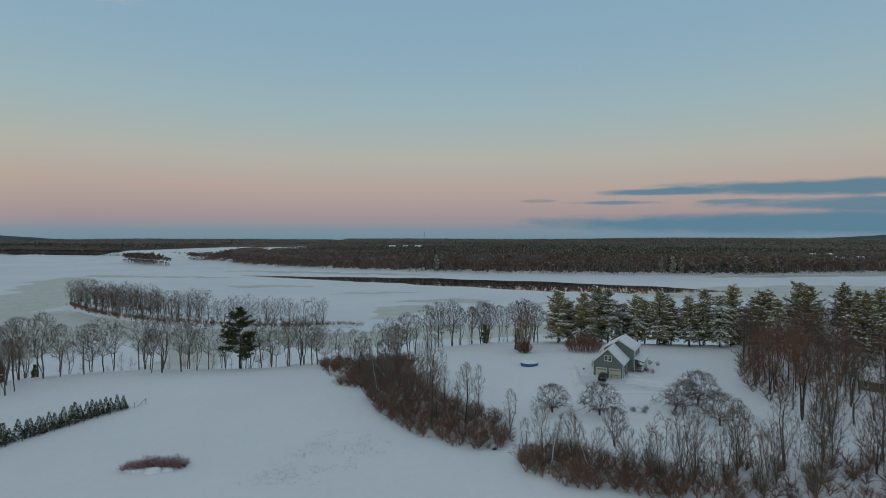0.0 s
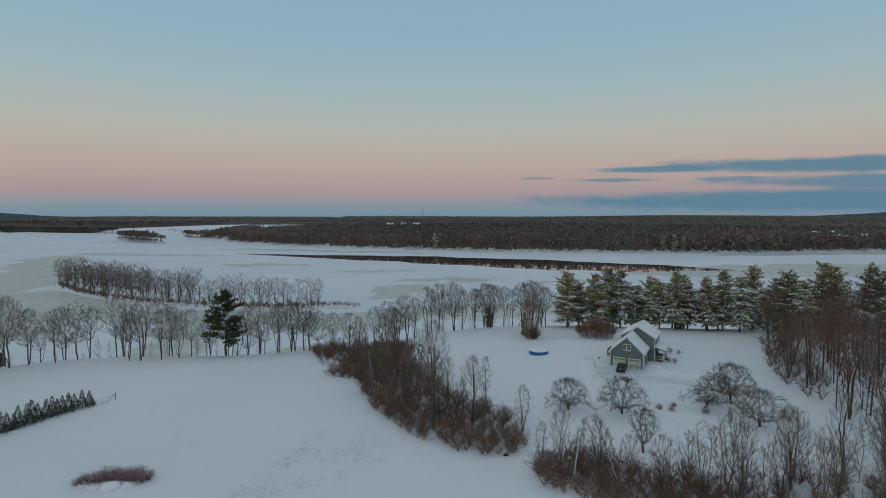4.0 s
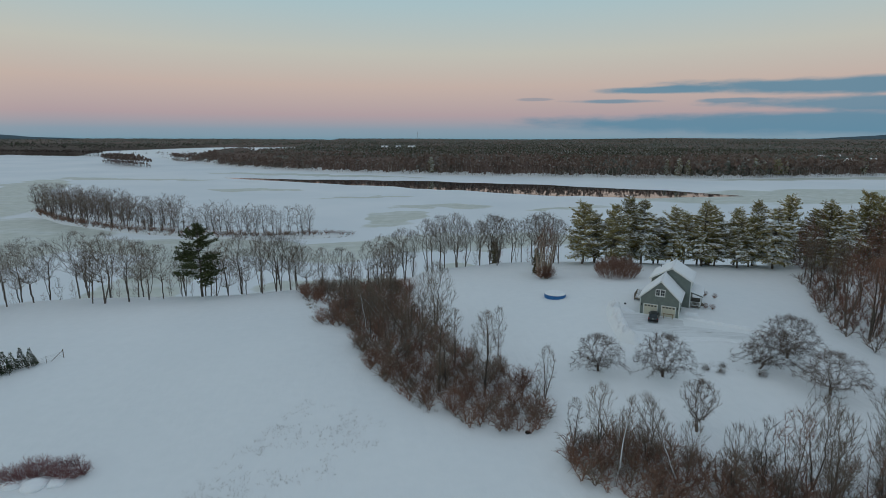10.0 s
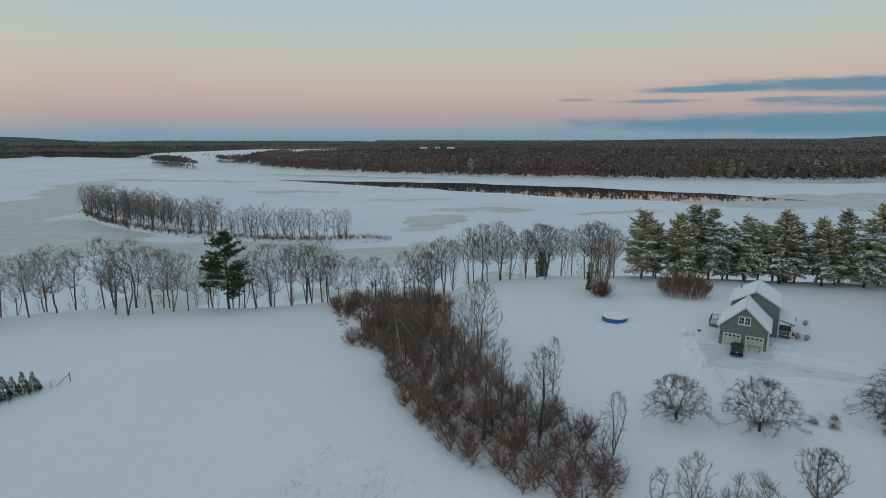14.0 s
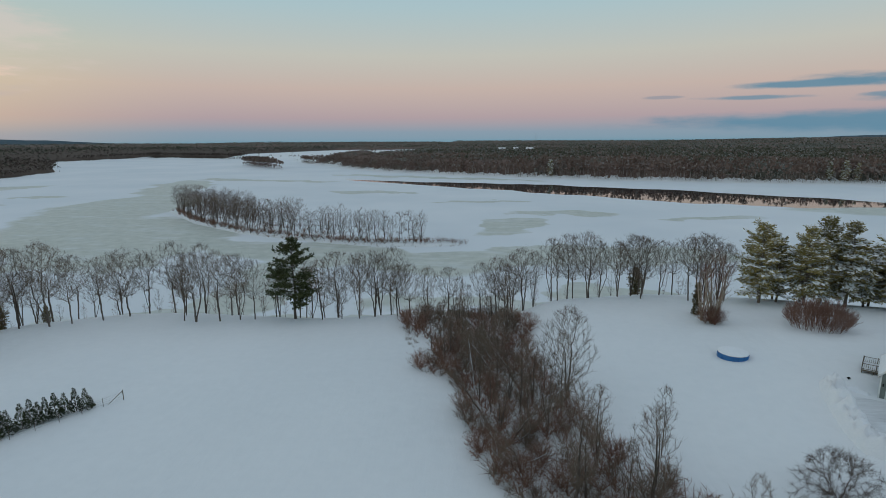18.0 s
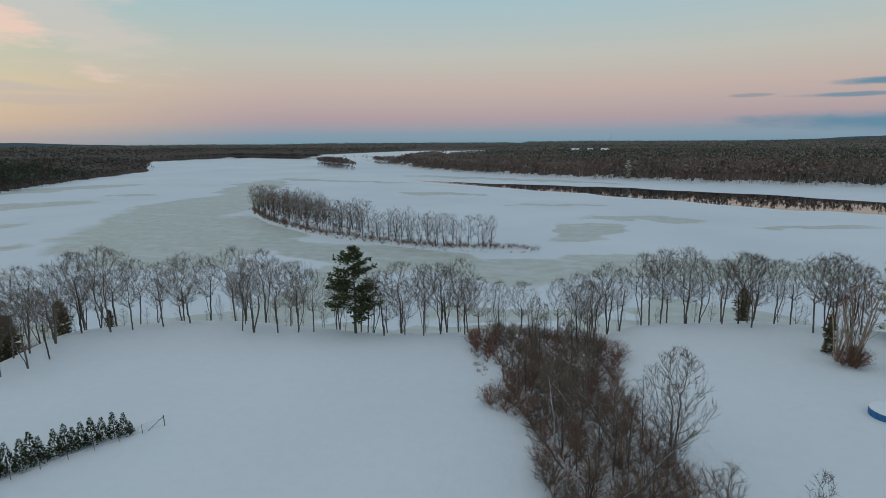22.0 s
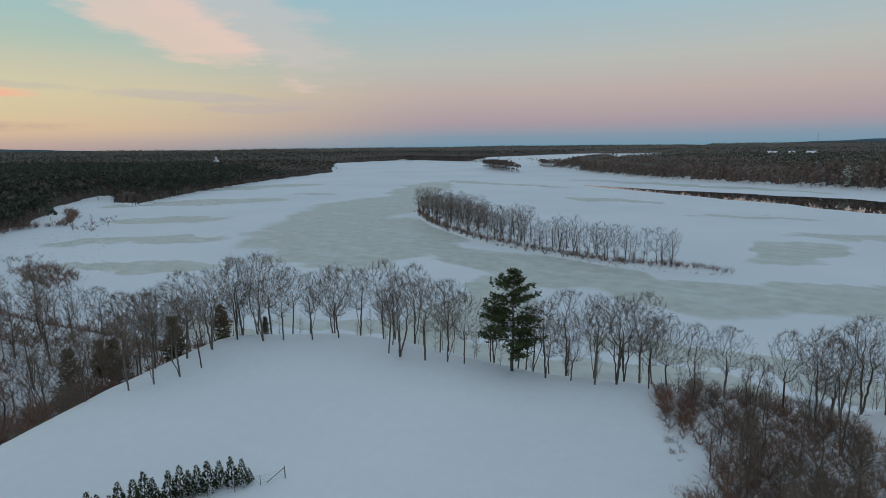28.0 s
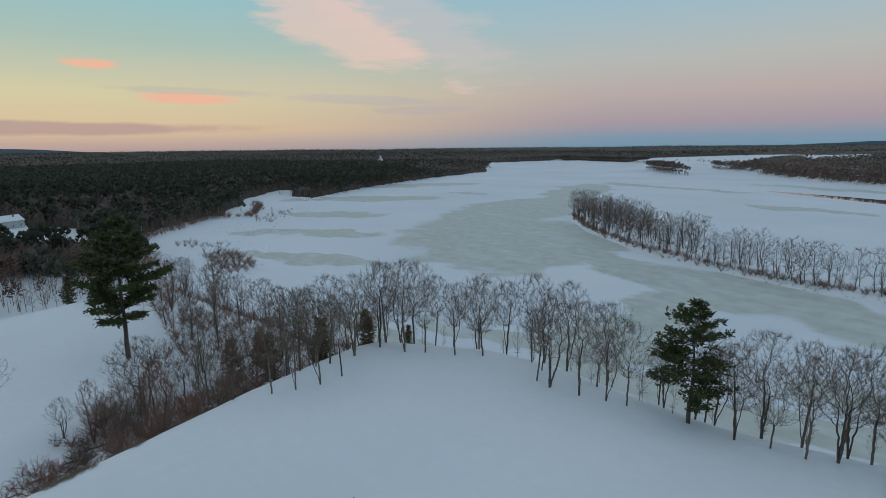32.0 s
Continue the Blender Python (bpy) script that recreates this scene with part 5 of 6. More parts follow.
def garage_door(parent, x0, w, h):
    ob = slab("garage_door", CREAM, parent, (x0, x0 + w, -0.03, 0.03, 0.0, h), "cream panelled overhead garage door")
    for r in range(4):
        z0 = r * h / 4
        for c in range(4):
            xa = x0 + c * w / 4
            if r == 3 - 0:
                continue
            slab("panel", CREAM, ob, (xa + 0.08, xa + w / 4 - 0.08, -0.045, -0.03, z0 + 0.07, z0 + h / 4 - 0.07), bevel=0.006)
    for c in range(4):
        xa = x0 + c * w / 4
        slab("pane", GLASS, ob, (xa + 0.12, xa + w / 4 - 0.12, -0.045, -0.032, h * 0.75 + 0.12, h - 0.14), "small dark garage-door pane")
    for xa, xb, za, zb in ((x0 - 0.12, x0, -0.05, h + 0.12), (x0 + w, x0 + w + 0.12, -0.05, h + 0.12), (x0, x0 + w, h, h + 0.12)):
        slab("casing", TRIM, ob, (xa, xb, -0.05, 0.01, za, zb))
    return ob


def railing(parent, p, q, z0, h, mat, step=0.22):
    """Posts, rails and balusters between two places on a deck."""
    (x0, y0), (x1, y1) = p, q
    ln = math.hypot(x1 - x0, y1 - y0)
    m = pose(x0, y0, z0, 0, 0, math.degrees(math.atan2(y1 - y0, x1 - x0)))
    rail = slab("railing", mat, parent, (0, ln, -0.045, 0.045, h - 0.06, h), "deck railing", 0.008, m)
    slab("lower_rail", mat, rail, (0, ln, -0.03, 0.03, 0.12, 0.18))
    for i in range(int(ln / 1.6) + 2):
        x = min(i * 1.6, ln - 0.04)
        slab("post", mat, rail, (x - 0.05, x + 0.05, -0.05, 0.05, 0, h + 0.08))
    n = int(ln / step)
    for i in range(1, n):
        x = ln * i / n
        slab("baluster", mat, rail, (x - 0.018, x + 0.018, -0.018, 0.018, 0.15, h - 0.03))


HOUSE_Z = 22.62


def green_house():
    house = thing("house", "grey-green clapboard house with attached garage and snow on the roofs", "house")
    house.matrix_basis = pose(61.2, 108.6, HOUSE_Z, 0, 0, -34.9)
    # garage wing: x -7.5 to 0.3, y 0 to 7.6; main block behind: x -7.8 to 1.5, y 7.6 to 16.6
    gable_body(house, "garage_wall", -6.95, 0.0, 0, 7.59, 3.4, 6.75, SIDING)
    gable_body(house, "main_wall", -6.1, 1.3, 7.6, 15.8, 5.5, 7.75, SIDING)
    roof_pair(house, -6.95, 0.0, 0, 7.2, 3.4, 6.75)
    roof_pair(house, -6.1, 1.3, 7.6, 15.8, 5.5, 7.75)
    for x, y, h in ((-6.95, 0, 3.2), (0.0, 0, 3.2), (1.3, 7.6, 5.35), (1.3, 15.8, 5.35), (-6.1, 15.8, 5.35), (-6.1, 7.6, 5.35)):
        slab("corner_board", TRIM, house, (x - 0.09, x + 0.09, y - 0.03 if y < 9 else y - 0.15, y + 0.15 if y < 9 else y + 0.03, -0.3, h), "white corner board")
    for x0 in (-6.2, -3.0):
        garage_door(house, x0, 2.35, 2.05)
    sash_window(house, -3.9, 0, 3.95, 0.68, 1.15, cols=2, rows=2)
    sash_window(house, -3.04, 0, 3.95, 0.68, 1.15, cols=2, rows=2)
    for x in (-6.65, -0.25):
        lamp = slab("wall_lamp", RUBBER, house, (x - 0.07, x + 0.07, -0.16, 0.0, 1.75, 2.05), "small dark wall lantern", 0.01)
    # side wall of the garage: door and window
    side = slab("side_door", TRIM, house, (-0.45, 0.45, -0.05, 0.02, 0.0, 2.05), "white side door of the garage", 0.01, pose(0.0, 2.0, 0, 0, 0, 90))
    slab("door_pane", GLASS, side, (-0.28, 0.28, -0.06, -0.05, 1.05, 1.8))
    slab("handle", CHROME, side, (0.33, 0.38, -0.11, -0.05, 0.95, 1.05), "metal handle")
    sash_window(house, 0.0, 4.9, 0.95, 0.8, 1.1, "right")
    # right wall of the main block
    for y in (9.6, 12.2, 15.0):
        sash_window(house, 1.3, y, 3.6, 0.8, 1.25, "right")
    for y in (13.9, 15.4):
        sash_window(house, 1.3, y, 1.2, 0.8, 1.3, "right")
    sash_window(house, -6.1, 12.4, 1.2, 0.9, 1.3, "left")
    sash_window(house, -6.1, 13.6, 3.6, 0.9, 1.25, "left")
    sash_window(house, -3.2, 15.8, 3.6, 0.9, 1.25, "back")
    # porch along the right wall
    porch = slab("porch_floor", PLANK, house, (1.32, 3.3, 8.0, 14.6, 0.35, 0.5), "grey plank porch floor")
    for y in (8.1, 10.2, 12.3, 14.4):
        slab("post", TRIM, porch, (3.14, 3.28, y - 0.07, y + 0.07, -0.3, 2.6), "white porch post")
    bm = bmesh.new()
    prism(bm, [(1.32, 3.2), (3.6, 2.55), (3.6, 2.7), (1.32, 3.36)], 7.7, 14.9)
    part("porch_roof", done("porch_roof", bm, SHINGLE), house)
    bm = bmesh.new()
    prism(bm, [(1.32, 3.37), (3.62, 2.71), (3.6, 2.88), (3.2, 3.06), (1.32, 3.62)], 7.7, 14.9)
    part("porch_snow", done("porch_snow", bm, SNOW_SOFT, 0.04), house, "snow on the porch roof")
    railing(house, (3.22, 8.1), (3.22, 14.4), 0.5, 0.9, TRIM)
    railing(house, (1.4, 8.1), (3.2, 8.1), 0.5, 0.9, TRIM)
    for i in range(3):
        slab("step", PLANK, house, (3.3 + 0.28 * i, 3.58 + 0.28 * i, 10.4, 11.8, -0.3, 0.33 - 0.17 * i), "wooden porch step")
    # deck on the other side, by the back of the garage
    deck = slab("deck", PLANK, house, (-9.2, -6.12, 7.65, 11.0, 0.55, 0.72), "wooden deck under snow")
    slab("deck_snow", SNOW_SOFT, deck, (-9.1, -6.15, 7.7, 10.9, 0.72, 0.92), "snow on the deck", 0.06)
    for x in (-9.1, -7.8, -6.4):
        for y in (7.75, 10.9):
            slab("deck_post", PLANK, deck, (x - 0.06, x + 0.06, y - 0.06, y + 0.06, -0.4, 0.56))
    railing(house, (-9.15, 7.7), (-7.0, 7.7), 0.72, 0.95, PLANK)
    railing(house, (-9.15, 7.75), (-9.15, 10.95), 0.72, 0.95, PLANK)
    railing(house, (-9.1, 10.95), (-6.2, 10.95), 0.72, 0.95, PLANK)
    # chimney pipe
    bm = bmesh.new()
    bmesh.ops.create_cone(bm, segments=12, radius1=0.11, radius2=0.11, depth=1.2, cap_ends=True, matrix=Matrix.Translation((-5.0, 13.5, 6.6)))
    part("flue_pipe", done("flue_pipe", bm, STEEL), house, "thin metal flue pipe")


green_house()


def lathe(rings, k=24):
    """Vertices and quads of a turned form from rows of radius and height."""
    an = np.arange(k) * 2 * np.pi / k
    V = np.array([[r * math.cos(a), r * math.sin(a), z] for r, z in rings for a in an])
    F = [(j * k + i, j * k + (i + 1) % k, (j + 1) * k + (i + 1) % k, (j + 1) * k + i) for j in range(len(rings) - 1) for i in range(k)]
    return V, np.array(F)


def wheel(parent, x, y, s):
    hub = part("wheel", None, parent)
    hub.matrix_basis = pose(x, y, 0.36, 0, 90 * s, 0)
    V, F = lathe([(0.22, -0.1), (0.33, -0.11), (0.36, -0.07), (0.36, 0.07), (0.33, 0.11), (0.22, 0.1)], 20)
    part("tyre", mesh_of("tyre", V, F, RUBBER, True), hub, "black tyre")
    V, F = lathe([(0.001, 0.05), (0.06, 0.07), (0.2, 0.05), (0.23, 0.08)], 20)
    part("rim", mesh_of("rim", V, F, CHROME, True), hub, "grey alloy rim")


def parked_car():
    car = thing("car", "dark grey sport utility car parked before the garage", "car")
    car.matrix_basis = pose(56.35, 108.6, float(ground_z(56.35, 108.6)) + 0.06, 0, 0, -32) @ Matrix.Scale(0.93, 4)
    # length along y, nose towards the garage
    bm = bmesh.new()
    L = [(-2.3, 0.42), (-2.32, 0.75), (-2.22, 1.02), (1.0, 1.05), (1.95, 0.98), (2.25, 0.82), (2.3, 0.45), (1.9, 0.3), (-1.95, 0.3)]
    rows = []
    for x, inset in ((-0.93, 0.06), (-0.88, 0.0), (0.88, 0.0), (0.93, 0.06)):
        rows.append([bm.verts.new((x, y * (1 - inset * 0.25), z - (inset if z > 0.9 else -inset * 0.5))) for y, z in L])
    n = len(L)
    for a, b in zip(rows, rows[1:]):
        for i in range(n):
            bm.faces.new((a[i], b[i], b[(i + 1) % n], a[(i + 1) % n]))
    bm.faces.new(rows[0])
    bm.faces.new(rows[-1][::-1])
    part("body", done("body", bm, CAR_PAINT, 0.03), car)
    bm = bmesh.new()
    lo = [(-0.86, -2.15), (0.86, -2.15), (0.86, 0.95), (-0.86, 0.95)]
    hi = [(-0.68, -1.85), (0.68, -1.85), (0.68, 0.25), (-0.68, 0.25)]
    a = [bm.verts.new((x, y, 1.02)) for x, y in lo]
    b = [bm.verts.new((x, y, 1.66)) for x, y in hi]
    bm.faces.new(b)
    for i in range(4):
        bm.faces.new((a[i], a[(i + 1) % 4], b[(i + 1) % 4], b[i]))
    part("cabin_glass", done("cabin_glass", bm, GLASS, 0.03), car, "dark car windows")
    slab("roof", CAR_PAINT, car, (-0.71, 0.71, -1.9, 0.3, 1.64, 1.71), "", 0.03)
    for x in (-0.78, 0.78):
        for y, ln in ((-1.05, 0.09), (-0.1, 0.07)):
            slab("pillar", CAR_PAINT, car, (x - 0.05, x + 0.05, y - ln / 2, y + ln / 2, 1.02, 1.64), "", 0, pose(0, 0, 0, 0, 0, 0))
        slab("mirror", CAR_PAINT, car, (x * 1.26 - 0.1, x * 1.26 + 0.1, 0.62, 0.76, 1.03, 1.18), "", 0.02)
        slab("rear_lamp", RED_GLASS, car, (x - 0.1, x + 0.1, -2.335, -2.28, 0.72, 1.0), "red rear lamp", 0.01)
        slab("headlight", GLASS, car, (x - 0.16, x + 0.12, 2.22, 2.29, 0.66, 0.84), "headlight", 0.01)
    slab("rear_bumper", RUBBER, car, (-0.86, 0.86, -2.42, -2.3, 0.38, 0.62), "black rear bumper", 0.03)
    slab("number_plate", TRIM, car, (-0.16, 0.16, -2.345, -2.32, 0.78, 0.9), "plain pale plate")
    for x in (-0.62, 0.62):
        slab("roof_rail", STEEL, car, (x - 0.02, x + 0.02, -1.7, 0.1, 1.72, 1.77), "roof rail")
    for x, s in ((-0.84, -1), (0.84, 1)):
        for y in (-1.45, 1.42):
            wheel(car, x, y, s)


parked_car()


def swimming_pool():
    pool = thing("swimming_pool", "round blue above-ground pool filled level with snow", "pool")
    pool.matrix_basis = pose(43.2, 126.4, 22.15)
    V, F = lathe([(2.2, -0.4), (2.22, 0.0), (2.22, 0.72), (2.16, 0.74), (2.16, 0.3)], 48)
    part("wall", mesh_of("pool_wall", V, F, POOL_BLUE, True), pool, "blue pool wall")
    V, F = lathe([(2.17, 0.74), (2.26, 0.75), (2.27, 0.8), (2.17, 0.81)], 48)
    part("rim", mesh_of("pool_rim", V, F, TRIM), pool, "white top rim")
    V, F = lathe([(2.25, 0.8), (2.2, 0.88), (2.0, 0.93), (1.3, 0.97), (0.6, 0.99), (0.01, 1.0)], 48)
    part("snow_fill", mesh_of("pool_snow", V, F, SNOW_SOFT, True), pool, "snow lying on the pool")
    for i in range(16):
        a = i * 360 / 16
        slab("upright", POOL_BLUE, pool, (2.2, 2.27, -0.05, 0.05, -0.3, 0.76), "", 0.0, pose(0, 0, 0, 0, 0, a))


swimming_pool()


def ribbon(name, line, widths, mat, lift, label, category, kind=""):
    """A strip laid over the ground along a line."""
    P, W = [], []
    for i in range(len(line) - 1):
        for f in np.linspace(0, 1, 10, endpoint=False):
            P.append(np.array(line[i]) * (1 - f) + np.array(line[i + 1]) * f)
            W.append(widths[i] * (1 - f) + widths[i + 1] * f)
    P, W = np.array(P), np.array(W)
    rise = lift - 0.2 * np.clip(1 - np.minimum(np.arange(len(P)), np.arange(len(P))[::-1]) / 3, 0, 1)
    T = np.gradient(P, axis=0)
    N = np.stack([-T[:, 1], T[:, 0]], -1) / np.linalg.norm(T, axis=1)[:, None]
    k = 9
    V = []
    for j in range(k):
        u = j / (k - 1) - 0.5
        q = P + N * (W * u)[:, None] + N * (0.25 * wave(P[:, 0], P[:, 1], 1.7, j * 0.0) * abs(u) * 2)[:, None]
        V.append(np.c_[q, ground_z(q[:, 0], q[:, 1]) + rise - lift * (abs(u) * 2) ** 6 * 1.2])
    V = np.stack(V, 1)
    n = len(P)
    i = np.arange(n * k).reshape(n, k)
    F = np.stack([i[:-1, :-1], i[:-1, 1:], i[1:, 1:], i[1:, :-1]], -1).reshape(-1, 4)
    return tagged(new(name, mesh_of(name, V.reshape(-1, 3), F, mat, True)), label, category, kind=kind)


ribbon("driveway", [(57.5, 112.0), (54.3, 106.2), (52.0, 102.0)], [11.5, 12.0, 7.0], DRIVE, 0.06, "ploughed snowy parking apron before the garage", "driveway", "structure")
ribbon("driveway_lane", [(54, 104.0), (61, 102.3), (68, 99.8), (73.5, 96.0), (76.3, 90), (76.0, 84), (73.4, 77.5), (71.5, 70), (70, 60), (69, 40), (70, 0)], [6.0, 4.6, 3.4, 3.0, 2.9, 3.2, 3.0, 3.0, 3.0, 3.0, 3.0], DRIVE, 0.075,
       "ploughed snowy driveway curving from the garage", "driveway", "structure")


def snow_bank(line, width, height, seed, label):
    """A ridge of thrown-up snow with a lumpy crest."""
    P = []
    for (ax, ay), (bx, by) in zip(line, line[1:]):
        n = max(2, int(math.hypot(bx - ax, by - ay) / 0.35))
        P += [(ax + (bx - ax) * i / n, ay + (by - ay) * i / n) for i in range(n)]
    P = np.array(P)
    T = np.gradient(P, axis=0)
    N = np.stack([-T[:, 1], T[:, 0]], -1) / np.linalg.norm(T, axis=1)[:, None]
    k, n = 11, len(P)
    f = np.linspace(0, 1, n)
    taper = np.minimum(1, np.minimum(f, 1 - f) * 8) ** 0.5
    V = np.zeros((n, k, 3))
    for j in range(k):
        u = 2 * j / (k - 1) - 1
        q = P + N * (u * width / 2 * (0.8 + 0.2 * taper))[:, None]
        lump = np.array([noise.noise(Vector((x * 0.9, y * 0.9, seed))) * 0.8 + noise.noise(Vector((x * 2.6, y * 2.6, seed + 5))) * 0.5 for x, y in q])
        V[:, j] = np.c_[q, ground_z(q[:, 0], q[:, 1]) - 0.12 + (height * taper * (1 + lump) + 0.12) * (1 - abs(u) ** 2.2)]
    i = np.arange(n * k).reshape(n, k)
    F = np.stack([i[:-1, :-1], i[:-1, 1:], i[1:, 1:], i[1:, :-1]], -1).reshape(-1, 4)
    tagged(new("snow_bank", mesh_of("snow_bank", V.reshape(-1, 3), F, SNOW_SOFT, True)), label, "snow bank", "ploughed snow banks")


snow_bank([(52.2, 117.0), (50.6, 113.0), (49.3, 109.0), (48.2, 104.5), (47.8, 101.0), (49.5, 99.0)], 3.2, 1.7, 1.0, "heap of ploughed snow round the parking apron")
snow_bank([(55.0, 113.2), (53.4, 114.8), (52.3, 116.6)], 1.2, 0.4, 2.0, "low ridge of ploughed snow by the garage corner")
snow_bank([(62.3, 108.8), (65.2, 106.3), (69.0, 103.8), (73.5, 100.2), (78.5, 96.0), (79.2, 90.0)], 1.1, 0.45, 3.0, "low ridge of ploughed snow along the drive")
snow_bank([(50.5, 98.8), (56.0, 98.6), (62.5, 98.0), (69.0, 95.6), (73.2, 91.0)], 1.0, 0.3, 4.0, "low ridge of ploughed snow along the drive")
snow_bank([(63.5, 111.2), (65.0, 110.2), (66.5, 110.0)], 1.6, 0.5, 5.0, "snow-covered mound by the garage side wall")


def trestle(x, y, rz):
    ob = thing("sawhorse", "tan wooden trestle standing before the garage door", "sawhorse")
    ob.matrix_basis = pose(x, y, float(ground_z(x, y)) + 0.05, 0, 0, rz)
    slab("top_beam", RAW_WOOD, ob, (-0.95, 0.95, -0.06, 0.06, 0.78, 0.9), "", 0.01)
    for sx in (-0.75, 0.75):
        for sy in (-1, 1):
            slab("leg", RAW_WOOD, ob, (-0.045, 0.045, -0.04, 0.04, -0.05, 0.86), "", 0.0, pose(sx, sy * 0.26, 0, 17 * sy, 0, 0))
        slab("brace", RAW_WOOD, ob, (sx - 0.03, sx + 0.03, -0.2, 0.2, 0.32, 0.4))


trestle(59.2, 108.7, -33)
post = thing("hydrant_post", "dark cap of a yard pipe poking from the snow", "pipe")
post.matrix_basis = pose(55.1, 117.9, float(ground_z(55.1, 117.9)) - 0.25) @ Matrix.Scale(0.75, 4)
V, F = lathe([(0.001, 0.75), (0.2, 0.72), (0.3, 0.6), (0.28, 0.5), (0.1, 0.45), (0.1, -0.2)], 14)
part("pipe", mesh_of("pipe", V, F, RUBBER, True), post)


def plain_house(name, x, y, rz, w, d, eave, ridge, mat, label, z=None, wins=3, tower=0.0):
    ob = thing(name, label, "house", "distant houses")
    ob.matrix_basis = pose(x, y, float(ground_z(x, y)) if z is None else z, 0, 0, rz)
    gable_body(ob, "wall", -w / 2, w / 2, -d / 2, d / 2, eave, ridge, mat)
    roof_pair(ob, -w / 2, w / 2, -d / 2, d / 2, eave, ridge, 0.4, 0.3)
    for i in range(wins):
        yy = -d / 2 + d * (i + 0.5) / wins
        sash_window(ob, w / 2, yy, 1.0, 0.9, 1.3, "right", 1, 2)
        sash_window(ob, -w / 2, yy, 1.0, 0.9, 1.3, "left", 1, 2)
    for xx in (-w / 4, w / 4):
        sash_window(ob, xx, -d / 2, 1.0, 0.9, 1.3, "front", 1, 2)
    slab("chimney", STONE, ob, (w / 8, w / 8 + 0.7, d / 6, d / 6 + 0.7, eave, ridge + 1.1), "stone chimney")
    return ob


plain_house("neighbour_house", 153, 149, -20, 8, 13, 3.0, 6.0, PALE_SIDING, "pale clapboard house with snowy roof among the trees")
plain_house("neighbour_shed", 122, 101, 35, 6.5, 9, 2.5, 4.6, TAN_SIDING, "small tan outbuilding with snowy roof in the woods")
plain_house("marsh_house", -440, 110, 30, 9, 14, 4.5, 7.5, PALE_SIDING, "pale house with snowy roof by the marsh woods")
for i, (x, y, rz, w, d) in enumerate([(20, 1735, 80, 11, 22), (62, 1728, 95, 9, 15), (100, 1690, 70, 10, 18), (112, 1720, 20, 9, 12)]):
    plain_house("farm_building", x, y, rz, w, d, 5, 10, PALE_SIDING, "white farm building with snowy roof on the far hill", float(ground_z(x, y)) + 5)
for x, y, rz in ((860, 985, 60), (905, 1000, 75), (790, 845, 85), (835, 850, 80)):
    plain_house("far_house", x, y, rz, 9, 14, 4, 7.5, PALE_SIDING, "house with snowy roof on the far bank", float(ground_z(x, y)) + 2)
far_white = plain_house("white_mansion", -1268, 1022, 40, 12, 16, 9, 14, TRIM, "tall white house above the far woods", float(ground_z(-1268, 1022)) + 4)
slab("turret", TRIM, far_white, (-2.5, 2.5, -2.5, 2.5, 9, 21), "white square turret", 0.1)
bm = bmesh.new()
bmesh.ops.create_cone(bm, segments=4, radius1=4, radius2=0.2, depth=6, cap_ends=True, matrix=Matrix.Translation((0, 0, 24)) @ Matrix.Rotation(radians(45), 4, "Z"))
part("spire", done("spire", bm, SHINGLE), far_white, "pointed grey roof of the turret")

mast = thing("radio_mast", "thin lattice radio mast on the skyline", "mast")
mast.matrix_basis = pose(316, 4540, float(ground_z(316, 4540)))
for i in range(3):
    a = i * 2.094
    V, F = tubes([(3 * math.cos(a), 3 * math.sin(a), 0)], [(0.5 * math.cos(a), 0.5 * math.sin(a), 70)], np.array([0.5]), np.array([0.35]), 4)
    part("leg", mesh_of("mast_leg", V, F, STEEL), mast)
for i in range(12):
    r = 3 - 2.5 * i / 12
    pts = [np.array((r * math.cos(j * 2.094), r * math.sin(j * 2.094), 6 * i)) for j in range(4)]
    V, F = tubes(pts[:3], [p + np.array((0, 0, 5)) for p in pts[1:]], np.full(3, 0.2), np.full(3, 0.2), 3)
    part("brace", mesh_of("mast_brace", V, F, STEEL), mast)
# ---- hedge of young cedars and its fence ----
CEDAR_GREEN = material("cedar_foliage", varied((0.03, 0.042, 0.022), (0.085, 0.10, 0.05), 0.8, 4.0, 0.3), 0.8, 0.2)


def cedar_meshes(seed, h):
    rng = np.random.default_rng(seed)
    C, D, L = [], [], []
    for i in range(420):
        s = rng.uniform(0, 1) ** 1.3
        z = h * (0.04 + 0.94 * s)
        r = h * 0.33 * (1 - s) ** 1.0 * rng.uniform(0.55, 1.1) + 0.05
        a = rng.uniform(0, 6.28)
        C.append((math.cos(a) * r * 0.7, math.sin(a) * r * 0.7, z - 0.1))
        D.append((math.cos(a) * 0.8, math.sin(a) * 0.8, 0.8 + rng.normal() * 0.3))
        L.append(rng.uniform(0.3, 0.6) * (1 - 0.5 * s))
    L = np.array(L)
    V, F = blades(C, D, L, L * 0.26, rng)
    crown = mesh_of("cedar_crown", V, F, CEDAR_GREEN)
    k = rng.choice(420, 70, replace=False)
    C2, D2 = np.array(C)[k] * [1.15, 1.15, 1] + [0, 0, 0.12], np.array(D)[k] * [1, 1, 0.1]
    V, F = blades(C2, D2, np.full(70, 0.3), np.full(70, 0.1), rng)
    snow = mesh_of("cedar_snow", V, F, SNOW_CLUMP)
    V, F = tubes([(0, 0, -0.2)], [(0, 0, h * 0.9)], np.array([0.07]), np.array([0.015]), 5)
    return mesh_of("cedar_trunk", V, F, BARK), crown, snow


